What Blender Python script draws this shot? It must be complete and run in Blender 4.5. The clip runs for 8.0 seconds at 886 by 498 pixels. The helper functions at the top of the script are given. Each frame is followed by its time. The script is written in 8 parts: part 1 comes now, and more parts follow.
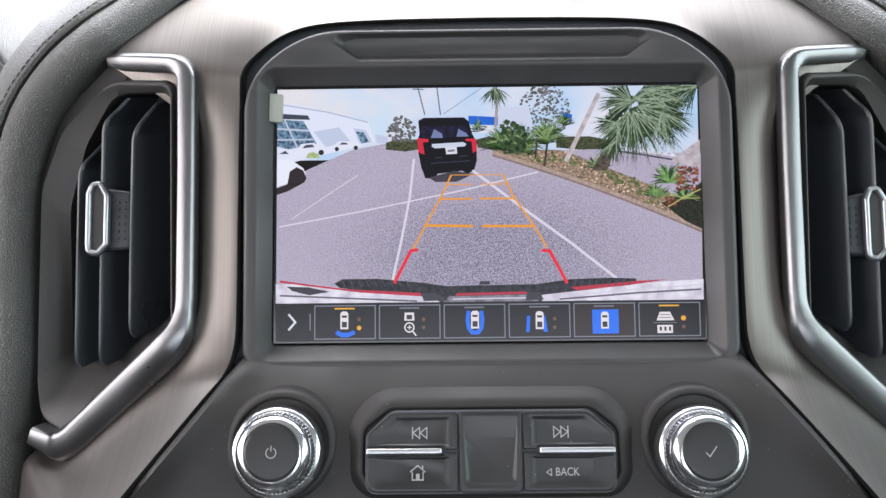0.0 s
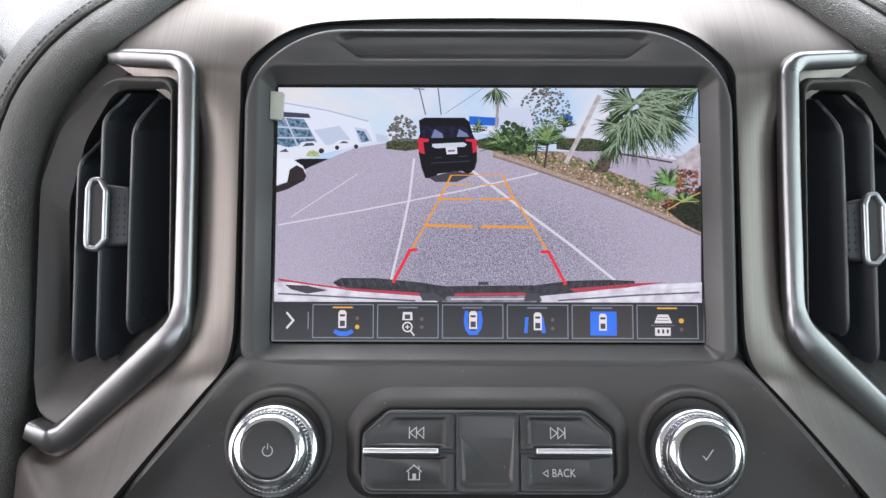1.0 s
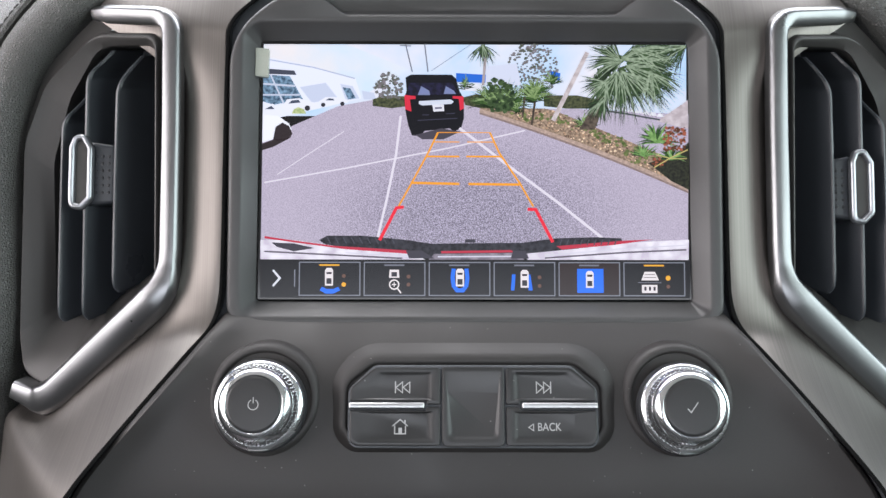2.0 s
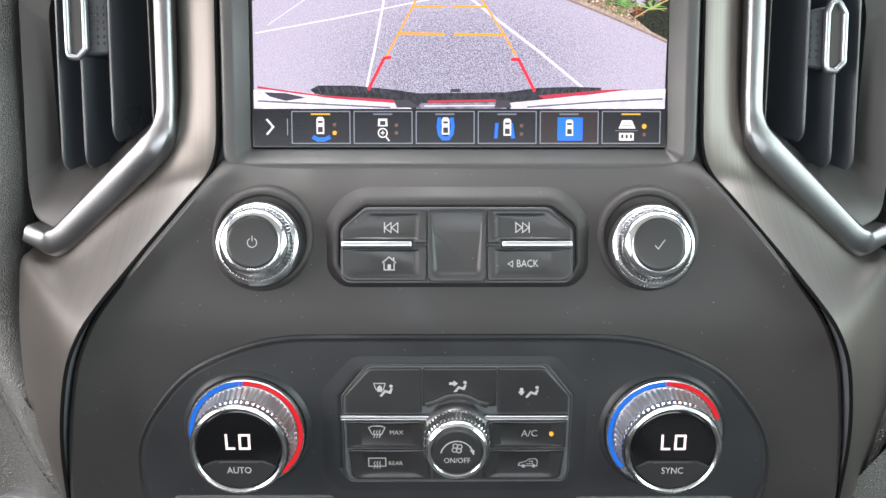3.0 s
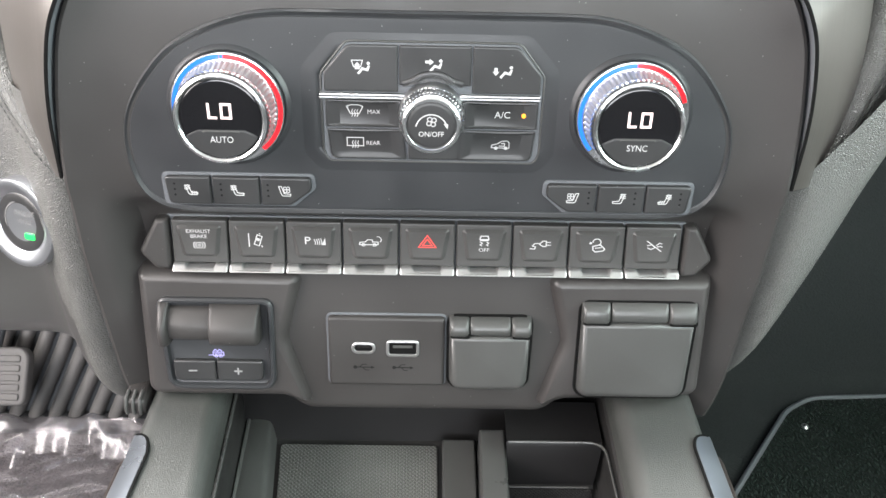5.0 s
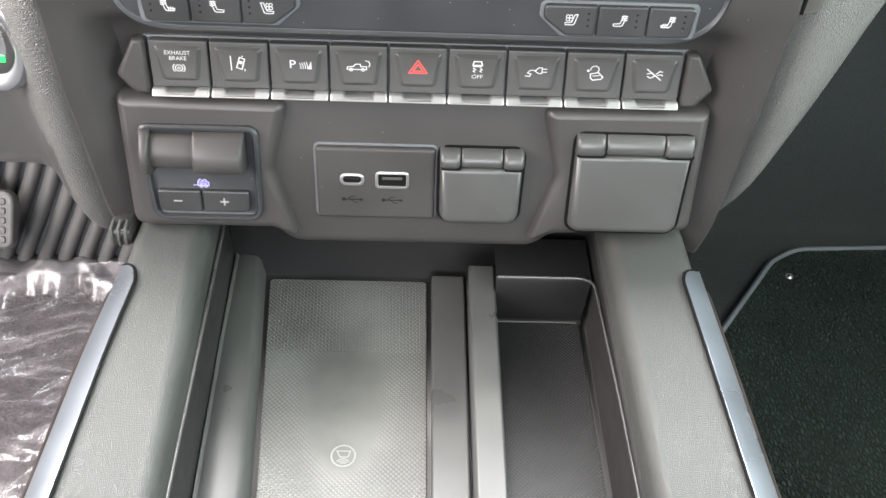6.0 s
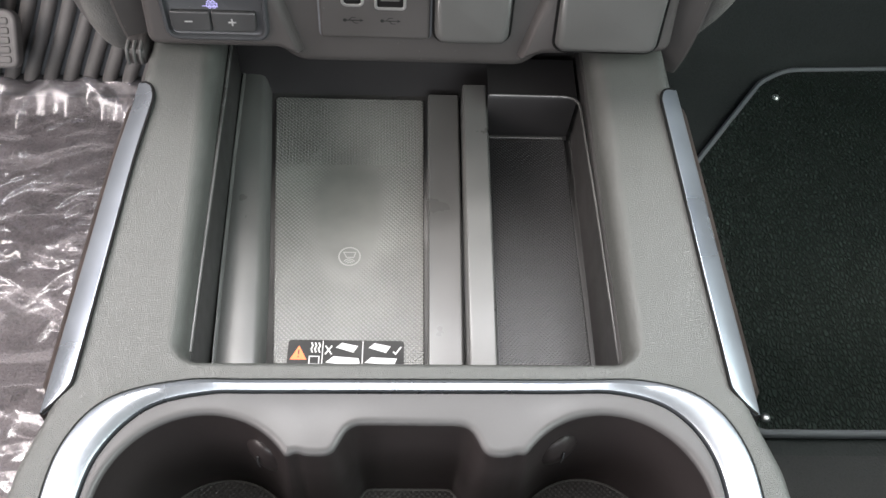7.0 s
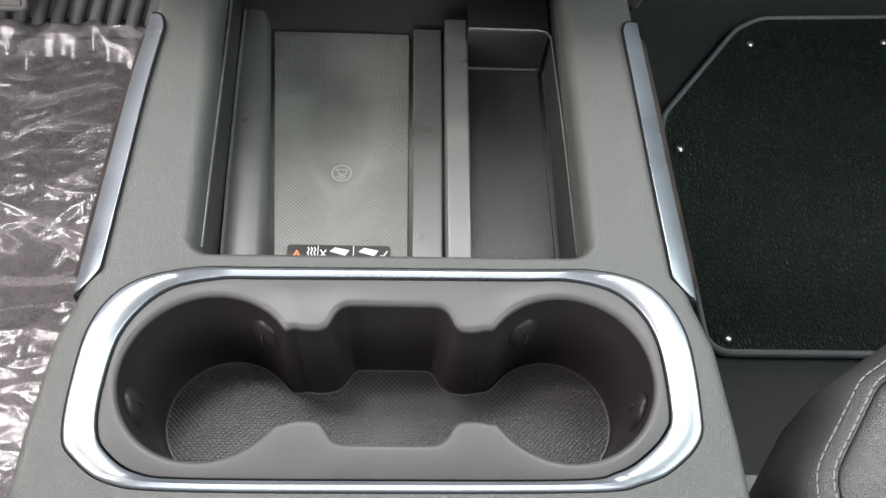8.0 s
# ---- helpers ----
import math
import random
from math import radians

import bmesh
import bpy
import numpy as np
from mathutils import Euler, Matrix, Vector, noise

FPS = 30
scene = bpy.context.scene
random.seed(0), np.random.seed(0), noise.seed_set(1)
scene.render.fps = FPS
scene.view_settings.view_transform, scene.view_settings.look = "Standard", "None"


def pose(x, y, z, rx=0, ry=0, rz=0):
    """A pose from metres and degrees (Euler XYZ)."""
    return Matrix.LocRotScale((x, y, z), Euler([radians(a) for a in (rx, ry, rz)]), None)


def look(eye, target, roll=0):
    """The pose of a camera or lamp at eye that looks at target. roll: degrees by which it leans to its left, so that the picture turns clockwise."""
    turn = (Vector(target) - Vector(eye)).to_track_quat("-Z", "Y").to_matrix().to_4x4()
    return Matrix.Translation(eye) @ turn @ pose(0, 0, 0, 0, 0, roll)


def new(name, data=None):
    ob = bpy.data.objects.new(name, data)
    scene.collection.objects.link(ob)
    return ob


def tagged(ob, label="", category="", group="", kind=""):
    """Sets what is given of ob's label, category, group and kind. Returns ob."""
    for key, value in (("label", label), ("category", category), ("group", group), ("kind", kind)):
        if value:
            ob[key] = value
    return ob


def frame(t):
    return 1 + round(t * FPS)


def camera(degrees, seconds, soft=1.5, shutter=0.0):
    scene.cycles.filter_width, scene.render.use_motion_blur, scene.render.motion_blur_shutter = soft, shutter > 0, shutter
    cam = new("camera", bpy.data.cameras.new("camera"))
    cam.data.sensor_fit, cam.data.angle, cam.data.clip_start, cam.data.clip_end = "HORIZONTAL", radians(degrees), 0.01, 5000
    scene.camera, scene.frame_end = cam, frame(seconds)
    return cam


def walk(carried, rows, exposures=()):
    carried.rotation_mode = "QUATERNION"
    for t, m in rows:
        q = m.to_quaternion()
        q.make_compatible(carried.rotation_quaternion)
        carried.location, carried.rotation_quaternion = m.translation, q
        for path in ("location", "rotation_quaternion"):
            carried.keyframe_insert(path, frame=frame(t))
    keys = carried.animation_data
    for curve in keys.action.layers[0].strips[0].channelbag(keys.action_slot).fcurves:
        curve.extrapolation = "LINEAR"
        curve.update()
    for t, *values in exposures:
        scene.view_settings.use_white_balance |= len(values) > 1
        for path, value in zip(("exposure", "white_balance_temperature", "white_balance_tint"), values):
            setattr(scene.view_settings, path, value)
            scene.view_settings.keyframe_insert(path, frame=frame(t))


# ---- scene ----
cam = camera(55.6, 8.0)
PATH = [
    (0, (-0.013, -0.027, 0.737), (-0.028, 1.925, 0.301), -0.7),
    (0.5, (-0.018, -0.026, 0.733), (-0.038, 1.926, 0.295), -0.1),
    (1, (-0.014, -0.027, 0.737), (-0.021, 1.925, 0.301), 0.1),
    (2.5, (-0.009, -0.031, 0.723), (-0.002, 1.886, 0.152), 0.1),
    (3, (-0.006, -0.05, 0.723), (0.006, 1.796, -0.045), 0.1),
    (3.5, (-0.005, -0.055, 0.716), (0.011, 1.734, -0.179), 0.1),
    (4, (-0.003, -0.064, 0.708), (0.015, 1.672, -0.286), 0.3),
    (5.5, (0.003, -0.089, 0.666), (0.047, 1.46, -0.598), 2.3),
    (6, (0.002, -0.087, 0.661), (0.063, 1.333, -0.746), 3.0),
    (6.5, (0.003, -0.098, 0.672), (0.071, 1.16, -0.881), 3.6),
    (7, (0.002, -0.117, 0.689), (0.077, 0.98, -0.982), 4.2),
    (7.5, (0.004, -0.141, 0.707), (0.081, 0.865, -1.02), 4.7),
    (8, (0.009, -0.17, 0.72), (0.094, 0.85, -0.999), 5.1),
]
walk(cam, [(t, look(eye, target, roll)) for t, eye, target, roll in PATH], [(0, -0.78, 6200, 13), (1, -0.78, 6200, 13), (2.5, -0.32, 6300, 12), (3.5, 0.26, 6400, 9), (4, 0.44, 6450, 9), (5.5, 1.22, 6450, 11), (6.5, 1.08, 6500, 12), (7, 0.68, 6500, 13), (7.5, 0.53, 6480, 12), (8, 0.42, 6450, 11)])

# ---- world and light ----
world = bpy.data.worlds.new("sky")
scene.world = world
world.use_nodes = True
wn = world.node_tree
sky = wn.nodes.new("ShaderNodeTexSky")
sky.sky_type, sky.sun_disc, sky.sun_elevation, sky.sun_rotation = "NISHITA", False, radians(66), radians(322)
wn.links.new(sky.outputs[0], wn.nodes["Background"].inputs[0])
wn.nodes["Background"].inputs[1].default_value = 0.12
sun = new("sun", bpy.data.lights.new("sun", "SUN"))
sun.data.energy, sun.data.angle, sun.data.color = 2.2, radians(14), (1.0, 0.96, 0.9)
sun.matrix_world = look((0, 0, 5), (1.0, -1.3, 0))


def window_light(x, y, z, target, w, h, watts, colour=(0.96, 0.98, 1.0)):
    """Daylight standing in a window opening."""
    lamp = new("window_light", bpy.data.lights.new("window_light", "AREA"))
    lamp.data.shape, lamp.data.size, lamp.data.size_y = "RECTANGLE", w, h
    lamp.data.energy, lamp.data.color = watts, colour
    lamp.matrix_world = look((x, y, z), target)


window_light(-0.80, -0.12, 0.86, (0.4, -0.02, 0.45), 1.0, 0.42, 17.0, (1.0, 0.925, 0.885))
window_light(0.80, -0.12, 0.86, (-0.4, -0.02, 0.45), 1.0, 0.42, 12.0, (0.87, 1.0, 0.94))
window_light(0.0, 0.76, 1.06, (0.0, 0.26, 0.21), 1.40, 0.78, 53.0, (0.985, 0.99, 0.985))
window_light(0.0, -1.25, 0.95, (0.0, 0.3, 0.5), 1.2, 0.4, 13.0)

# ---- materials ----
MM = 0.001


def srgb(r, g, b):
    """Display colour, 0 to 255, as linear light."""
    return tuple((c / 12.92 if c <= 0.04045 else ((c + 0.055) / 1.055) ** 2.4) for c in (r / 255, g / 255, b / 255)) + (1.0,)


def bare(name):
    m = bpy.data.materials.new(name)
    m.use_nodes = True
    return m, m.node_tree, m.node_tree.nodes["Principled BSDF"]


def surface(name, colour, rough, metal=0.0, grain=1500.0, bump=0.15, depth=0.0002, kind="noise", vary=0.18, blotch=25.0,
            stretch=(1, 1, 1), specular=0.5, rough_vary=0.1, fine_share=0.4, dust=0.0):
    """A surface with fine relief (grain, cells a metre) and broad unevenness of tone and gloss (blotch)."""
    m, nt, p = bare(name)
    tc = nt.nodes.new("ShaderNodeTexCoord")
    mp = nt.nodes.new("ShaderNodeMapping")
    mp.inputs["Scale"].default_value = stretch
    nt.links.new(tc.outputs["Object"], mp.inputs[0])
    if kind == "cells":
        fine = nt.nodes.new("ShaderNodeTexVoronoi")
        fine.feature = "DISTANCE_TO_EDGE"
        crease = nt.nodes.new("ShaderNodeMapRange")
        crease.interpolation_type = "SMOOTHSTEP"
        crease.inputs["From Min"].default_value, crease.inputs["From Max"].default_value = 0.0, 0.32
        nt.links.new(fine.outputs["Distance"], crease.inputs[0])
        out = crease.outputs[0]
    else:
        fine = nt.nodes.new("ShaderNodeTexNoise")
        fine.inputs["Detail"].default_value = 3
        out = fine.outputs[0]
    fine.inputs["Scale"].default_value = grain
    nt.links.new(mp.outputs[0], fine.inputs["Vector"])
    b = nt.nodes.new("ShaderNodeBump")
    b.inputs["Strength"].default_value, b.inputs["Distance"].default_value = bump, depth
    nt.links.new(out, b.inputs["Height"])
    nt.links.new(b.outputs[0], p.inputs["Normal"])
    broad = nt.nodes.new("ShaderNodeTexNoise")
    broad.inputs["Scale"].default_value, broad.inputs["Detail"].default_value = blotch, 5
    nt.links.new(tc.outputs["Object"], broad.inputs["Vector"])
    mixed = nt.nodes.new("ShaderNodeMath")
    mixed.operation = "MULTIPLY_ADD"
    mixed.inputs[1].default_value, mixed.inputs[2].default_value = 1 - fine_share, 0.0
    nt.links.new(broad.outputs[0], mixed.inputs[0])
    both = nt.nodes.new("ShaderNodeMath")
    both.operation = "MULTIPLY_ADD"
    both.inputs[1].default_value = fine_share
    nt.links.new(out, both.inputs[0])
    nt.links.new(mixed.outputs[0], both.inputs[2])
    ramp = nt.nodes.new("ShaderNodeValToRGB")
    lo, hi = 1 - vary, 1 + vary
    ramp.color_ramp.elements[0].position, ramp.color_ramp.elements[1].position = 0.25, 0.75
    ramp.color_ramp.elements[0].color = (*[min(1, c * lo) for c in colour], 1)
    ramp.color_ramp.elements[1].color = (*[min(1, c * hi) for c in colour], 1)
    nt.links.new(both.outputs[0], ramp.inputs[0])
    nt.links.new(ramp.outputs[0], p.inputs["Base Color"])
    if dust:
        specks = nt.nodes.new("ShaderNodeTexVoronoi")
        specks.inputs["Scale"].default_value = 190
        nt.links.new(tc.outputs["Object"], specks.inputs["Vector"])
        near = nt.nodes.new("ShaderNodeMapRange")
        near.inputs["From Min"].default_value, near.inputs["From Max"].default_value = 0.030, 0.045
        near.inputs["To Min"].default_value, near.inputs["To Max"].default_value = dust, 0.0
        nt.links.new(specks.outputs["Distance"], near.inputs[0])
        lint = nt.nodes.new("ShaderNodeMix")
        lint.data_type = "RGBA"
        lint.inputs[7].default_value = (0.5, 0.5, 0.48, 1)
        nt.links.new(near.outputs[0], lint.inputs["Factor"])
        nt.links.new(ramp.outputs[0], lint.inputs[6])
        nt.links.new(lint.outputs[2], p.inputs["Base Color"])
    rr = nt.nodes.new("ShaderNodeMapRange")
    rr.inputs["From Min"].default_value, rr.inputs["From Max"].default_value = 0.3, 0.7
    rr.inputs["To Min"].default_value, rr.inputs["To Max"].default_value = max(0.02, rough - rough_vary), min(1, rough + rough_vary)
    nt.links.new(broad.outputs[0], rr.inputs[0])
    nt.links.new(rr.outputs[0], p.inputs["Roughness"])
    p.inputs["Metallic"].default_value = metal
    p.inputs["Specular IOR Level"].default_value = specular
    return m


def glowing(name, colour, strength=1.0, mottled=None, scale=2000.0, gloss=0.2):
    """A lit element of a display or lamp; mottled: a second colour, in fine grains."""
    m, nt, p = bare(name)
    p.inputs["Base Color"].default_value = (0.005, 0.005, 0.006, 1)
    p.inputs["Roughness"].default_value = gloss
    p.inputs["Specular IOR Level"].default_value = 0.25
    p.inputs["Emission Strength"].default_value = strength * 1.66
    p.inputs["Emission Color"].default_value = colour
    if mottled:
        tc = nt.nodes.new("ShaderNodeTexCoord")
        nz = nt.nodes.new("ShaderNodeTexNoise")
        nz.inputs["Scale"].default_value, nz.inputs["Detail"].default_value = scale, 4
        nt.links.new(tc.outputs["Object"], nz.inputs["Vector"])
        cr = nt.nodes.new("ShaderNodeValToRGB")
        cr.color_ramp.elements[0].position, cr.color_ramp.elements[1].position = 0.36, 0.64
        cr.color_ramp.elements[0].color, cr.color_ramp.elements[1].color = colour, mottled
        nt.links.new(nz.outputs[0], cr.inputs[0])
        nt.links.new(cr.outputs[0], p.inputs["Emission Color"])
    return m


PANEL = surface("soft_charcoal_plastic", (0.0275, 0.0255, 0.0247), 0.50, grain=2600, bump=0.10, depth=0.0001, specular=0.38, dust=0.35)
PLATE = surface("satin_black_plastic", (0.021, 0.022, 0.024), 0.42, grain=2600, bump=0.08, depth=0.0001, specular=0.4, dust=0.5)
SWITCH = surface("switch_grey_plastic", (0.038, 0.037, 0.036), 0.40, grain=3000, bump=0.06, depth=0.0001, dust=0.4)
BUTTON = surface("button_black_plastic", (0.020, 0.020, 0.0205), 0.38, grain=3000, bump=0.06, depth=0.0001, dust=0.4)
HOUSING = surface("vent_grey_plastic", (0.048, 0.046, 0.044), 0.46, grain=2400, bump=0.10, depth=0.0001, specular=0.3)
VANE = surface("vane_black_plastic", (0.033, 0.037, 0.043), 0.36, grain=2400, bump=0.08, depth=0.0001, specular=0.4)
# Stands for shade in hollows and gaps; also binds the floor mat.
DARK = surface("dark_void", (0.075, 0.08, 0.088), 0.7, grain=800, bump=0.05)
LID = surface("grey_lid_plastic", (0.044, 0.044, 0.0425), 0.40, grain=2400, bump=0.12, depth=0.0001)
LOWER_PLASTIC = surface("lower_panel_plastic", (0.031, 0.0283, 0.0275), 0.45, grain=2400, bump=0.12, depth=0.0001)
BEZEL = surface("bezel_charcoal_plastic", (0.044, 0.043, 0.043), 0.46, grain=2400, bump=0.10, depth=0.0001)
LEATHER = surface("grained_black_vinyl", (0.083, 0.083, 0.078), 0.42, grain=850, bump=0.6, depth=0.0006, kind="cells", vary=0.07, fine_share=0.3)
PEBBLE = surface("pebbled_console_plastic", (0.037, 0.039, 0.036), 0.42, grain=1350, bump=0.5, depth=0.00035, kind="cells", vary=0.08, fine_share=0.3)
SMOOTH = surface("smooth_console_plastic", (0.050, 0.051, 0.049), 0.34, grain=2600, bump=0.06, depth=0.0001)
INSERT = surface("satin_insert_plastic", (0.038, 0.037, 0.037), 0.48, grain=2600, bump=0.08, depth=0.0001, specular=0.34)
TRAY = surface("tray_black_plastic", (0.020, 0.0195, 0.019), 0.38, grain=2400, bump=0.10, depth=0.0001, specular=0.25)
CUP = surface("cup_dark_plastic", (0.0135, 0.0113, 0.0113), 0.40, grain=2400, bump=0.08, depth=0.0001, specular=0.22)
SILVER = surface("brushed_pewter_metal", (0.152, 0.139, 0.128), 0.40, metal=0.8, grain=150, bump=0.05, depth=0.0001, stretch=(20, 0.05, 0.05), vary=0.17, blotch=6, rough_vary=0.04, fine_share=0.9)
KNOB_CHROME = surface("polished_knob_chrome", (0.62, 0.63, 0.64), 0.24, metal=1.0, grain=300, bump=0.02, vary=0.05, rough_vary=0.08)
CHROME = surface("bright_chrome", (0.50, 0.505, 0.51), 0.30, metal=1.0, grain=300, bump=0.02, vary=0.04, rough_vary=0.05)
SATIN = surface("satin_chrome", (0.34, 0.35, 0.37), 0.31, metal=0.88, grain=1500, bump=0.03, vary=0.05, rough_vary=0.06)
FRAME = surface("vent_frame_chrome", (0.185, 0.187, 0.191), 0.32, metal=0.95, grain=300, bump=0.02, vary=0.05, rough_vary=0.05)
BLADE = surface("blue_grey_satin_chrome", (0.235, 0.254, 0.277), 0.33, metal=0.85, grain=300, bump=0.02, blotch=14, vary=0.12, rough_vary=0.08)
BLADE_EDGE = surface("dull_blue_grey_chrome", (0.24, 0.262, 0.29), 0.30, metal=0.8, grain=60, bump=0.005, blotch=14, vary=0.14, rough_vary=0.06)
# Tray plastic darkened for shade at the tray's front; also the USB-C tongue.
SHADE_PLASTIC = surface("shade_black_plastic", (0.009, 0.0088, 0.009), 0.42, grain=2400, bump=0.1, depth=0.0001, specular=0.2)
EDGE_METAL = surface("dull_satin_metal", (0.35, 0.347, 0.345), 0.34, metal=0.8, grain=1500, bump=0.03, vary=0.06, rough_vary=0.06)
GLOSS = surface("gloss_black_lens", (0.006, 0.006, 0.007), 0.12, grain=300, bump=0.01, vary=0.1, rough_vary=0.04)
DIM_INK = surface("dim_grey_print", (0.17, 0.17, 0.17), 0.5, grain=3000, bump=0.02, vary=0.05)
# Near-black colour for strips and slabs that replace shade in gaps.
GAP = surface("black_shadow_gap", (0.004, 0.004, 0.004), 0.9, grain=3000, bump=0.02, vary=0.05, specular=0.1)
INK = surface("pale_grey_print", (0.38, 0.38, 0.38), 0.5, grain=3000, bump=0.02, vary=0.05)
RED_INK = surface("red_print", (0.70, 0.06, 0.05), 0.45, grain=3000, bump=0.02, vary=0.05)
ETCH = surface("dark_etched_print", (0.006, 0.006, 0.006), 0.5, grain=3000, bump=0.02, vary=0.05, specular=0.2)
VIOLET_INK = surface("violet_print", (0.30, 0.28, 0.56), 0.5, grain=3000, bump=0.02, vary=0.05)
WOOD = surface("dark_walnut_wood", (0.017, 0.012, 0.010), 0.55, grain=260, bump=0.2, stretch=(1.5, 0.35, 1.5), vary=0.8, fine_share=0.7, specular=0.3)
CARPET = surface("grey_carpet", (0.100, 0.089, 0.094), 0.95, grain=330, bump=1.0, depth=0.004, vary=0.6, blotch=60)
LOOP_MAT = surface("black_green_floor_mat", (0.0100, 0.0165, 0.0130), 0.85, grain=200, bump=1.0, depth=0.0040, kind="cells", stretch=(1.45, 0.75, 1), vary=0.45, blotch=30, fine_share=0.75, specular=0.25)
SILL = surface("grey_sill_carpet", (0.019, 0.020, 0.020), 0.9, grain=500, bump=0.6, depth=0.002, vary=0.3, specular=0.25)
FLOOR_DARK = surface("dark_footwell_carpet", (0.015, 0.0172, 0.0170), 0.9, grain=420, bump=0.6, depth=0.002, vary=0.3, specular=0.25)
SEAT = surface("black_seat_leather", (0.024, 0.024, 0.023), 0.38, grain=800, bump=0.4, depth=0.0005, kind="cells", fine_share=0.5)
TOE_RUBBER = surface("grey_moulded_rubber", (0.105, 0.101, 0.099), 0.55, grain=1200, bump=0.25, depth=0.0003, blotch=40, vary=0.2)
# Paler than the mat: light on the raised emblem put into colour.
EMBOSS = surface("raised_rubber_highlight", (0.17, 0.17, 0.165), 0.45, grain=2400, bump=0.1, depth=0.0001)
THREAD = surface("pale_grey_thread", (0.10, 0.097, 0.092), 0.7, grain=3000, bump=0.2)


def dimpled(name, colour, pitch, rough=0.48, contrast=1.0, calm=None):
    """Rubber with rows of small raised dots, pitch in mm apart."""
    m, nt, p = bare(name)
    tc = nt.nodes.new("ShaderNodeTexCoord")
    mp = nt.nodes.new("ShaderNodeMapping")
    mp.inputs["Rotation"].default_value = (0, 0, radians(45))
    mp.inputs["Scale"].default_value = (math.tau / pitch / 1.414 * 1000,) * 3
    nt.links.new(tc.outputs["Object"], mp.inputs[0])
    sp = nt.nodes.new("ShaderNodeSeparateXYZ")
    nt.links.new(mp.outputs[0], sp.inputs[0])
    waves = []
    for k in (0, 1):
        w = nt.nodes.new("ShaderNodeMath")
        w.operation = "SINE"
        nt.links.new(sp.outputs[k], w.inputs[0])
        waves.append(w)
    mul = nt.nodes.new("ShaderNodeMath")
    mul.operation = "ADD"
    nt.links.new(waves[0].outputs[0], mul.inputs[0])
    nt.links.new(waves[1].outputs[0], mul.inputs[1])
    hump = nt.nodes.new("ShaderNodeMapRange")
    hump.interpolation_type = "SMOOTHSTEP"
    hump.inputs["From Min"].default_value, hump.inputs["From Max"].default_value = -0.4, 1.4
    nt.links.new(mul.outputs[0], hump.inputs[0])
    b = nt.nodes.new("ShaderNodeBump")
    b.inputs["Strength"].default_value, b.inputs["Distance"].default_value = 0.9, 0.0005
    if calm:
        # a smooth field, x, y, half width and half length in mm, without dots
        cx, cy, rx, ry = calm
        shift = nt.nodes.new("ShaderNodeMapping")
        shift.inputs["Location"].default_value = (-cx / rx, -cy / ry, 0)
        shift.inputs["Scale"].default_value = (1000 / rx, 1000 / ry, 0)
        nt.links.new(tc.outputs["Object"], shift.inputs[0])
        away = nt.nodes.new("ShaderNodeVectorMath")
        away.operation = "LENGTH"
        nt.links.new(shift.outputs[0], away.inputs[0])
        share = nt.nodes.new("ShaderNodeMapRange")
        share.interpolation_type = "SMOOTHSTEP"
        share.inputs["From Min"].default_value, share.inputs["From Max"].default_value = 0.6, 1.2
        nt.links.new(away.outputs["Value"], share.inputs[0])
        damp = nt.nodes.new("ShaderNodeMath")
        damp.operation = "MULTIPLY"
        nt.links.new(hump.outputs[0], damp.inputs[0])
        nt.links.new(share.outputs[0], damp.inputs[1])
        hump = damp
    nt.links.new(hump.outputs[0], b.inputs["Height"])
    nt.links.new(b.outputs[0], p.inputs["Normal"])
    worn = nt.nodes.new("ShaderNodeTexNoise")
    worn.inputs["Scale"].default_value, worn.inputs["Detail"].default_value = 22, 4
    nt.links.new(tc.outputs["Object"], worn.inputs["Vector"])
    add = nt.nodes.new("ShaderNodeMath")
    add.operation = "MULTIPLY_ADD"
    add.inputs[1].default_value = 0.55
    nt.links.new(hump.outputs[0], add.inputs[0])
    nt.links.new(worn.outputs[0], add.inputs[2])
    ramp = nt.nodes.new("ShaderNodeValToRGB")
    ramp.color_ramp.elements[0].position, ramp.color_ramp.elements[1].position = 0.3, 1.0
    ramp.color_ramp.elements[0].color = (*[c * (1 - 0.38 * contrast) for c in colour], 1)
    ramp.color_ramp.elements[1].color = (*[c * (1 + 0.35 * contrast) for c in colour], 1)
    nt.links.new(add.outputs[0], ramp.inputs[0])
    nt.links.new(ramp.outputs[0], p.inputs["Base Color"])
    p.inputs["Roughness"].default_value = rough
    return m


RUBBER = dimpled("dimpled_tray_rubber", (0.093, 0.094, 0.088), 1.3, 0.32, 1.2, (-34, 168, 27, 58))
BIN_RUBBER = dimpled("dimpled_bin_rubber", (0.0135, 0.0138, 0.0142), 1.1, 0.36, 1.0)
CUP_RUBBER = dimpled("dimpled_cup_rubber", (0.022, 0.0202, 0.0202), 1.4, 0.40, 2.2)
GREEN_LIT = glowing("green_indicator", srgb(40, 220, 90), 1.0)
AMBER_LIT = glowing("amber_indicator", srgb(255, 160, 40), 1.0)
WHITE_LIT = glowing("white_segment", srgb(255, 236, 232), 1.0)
BLUE_LIT = glowing("blue_ring_light", srgb(34, 112, 220), 0.7)
RED_LIT = glowing("red_ring_light", srgb(222, 30, 40), 0.7)
ORANGE = surface("orange_print", (0.72, 0.13, 0.012), 0.5, grain=3000, bump=0.02, vary=0.05)
HEADLINER = surface("grey_headliner", (0.42, 0.415, 0.40), 0.9, grain=500, bump=0.3)
DOOR_TRIM = surface("dark_door_trim", (0.07, 0.07, 0.068), 0.5, grain=900, bump=0.3, kind="cells")


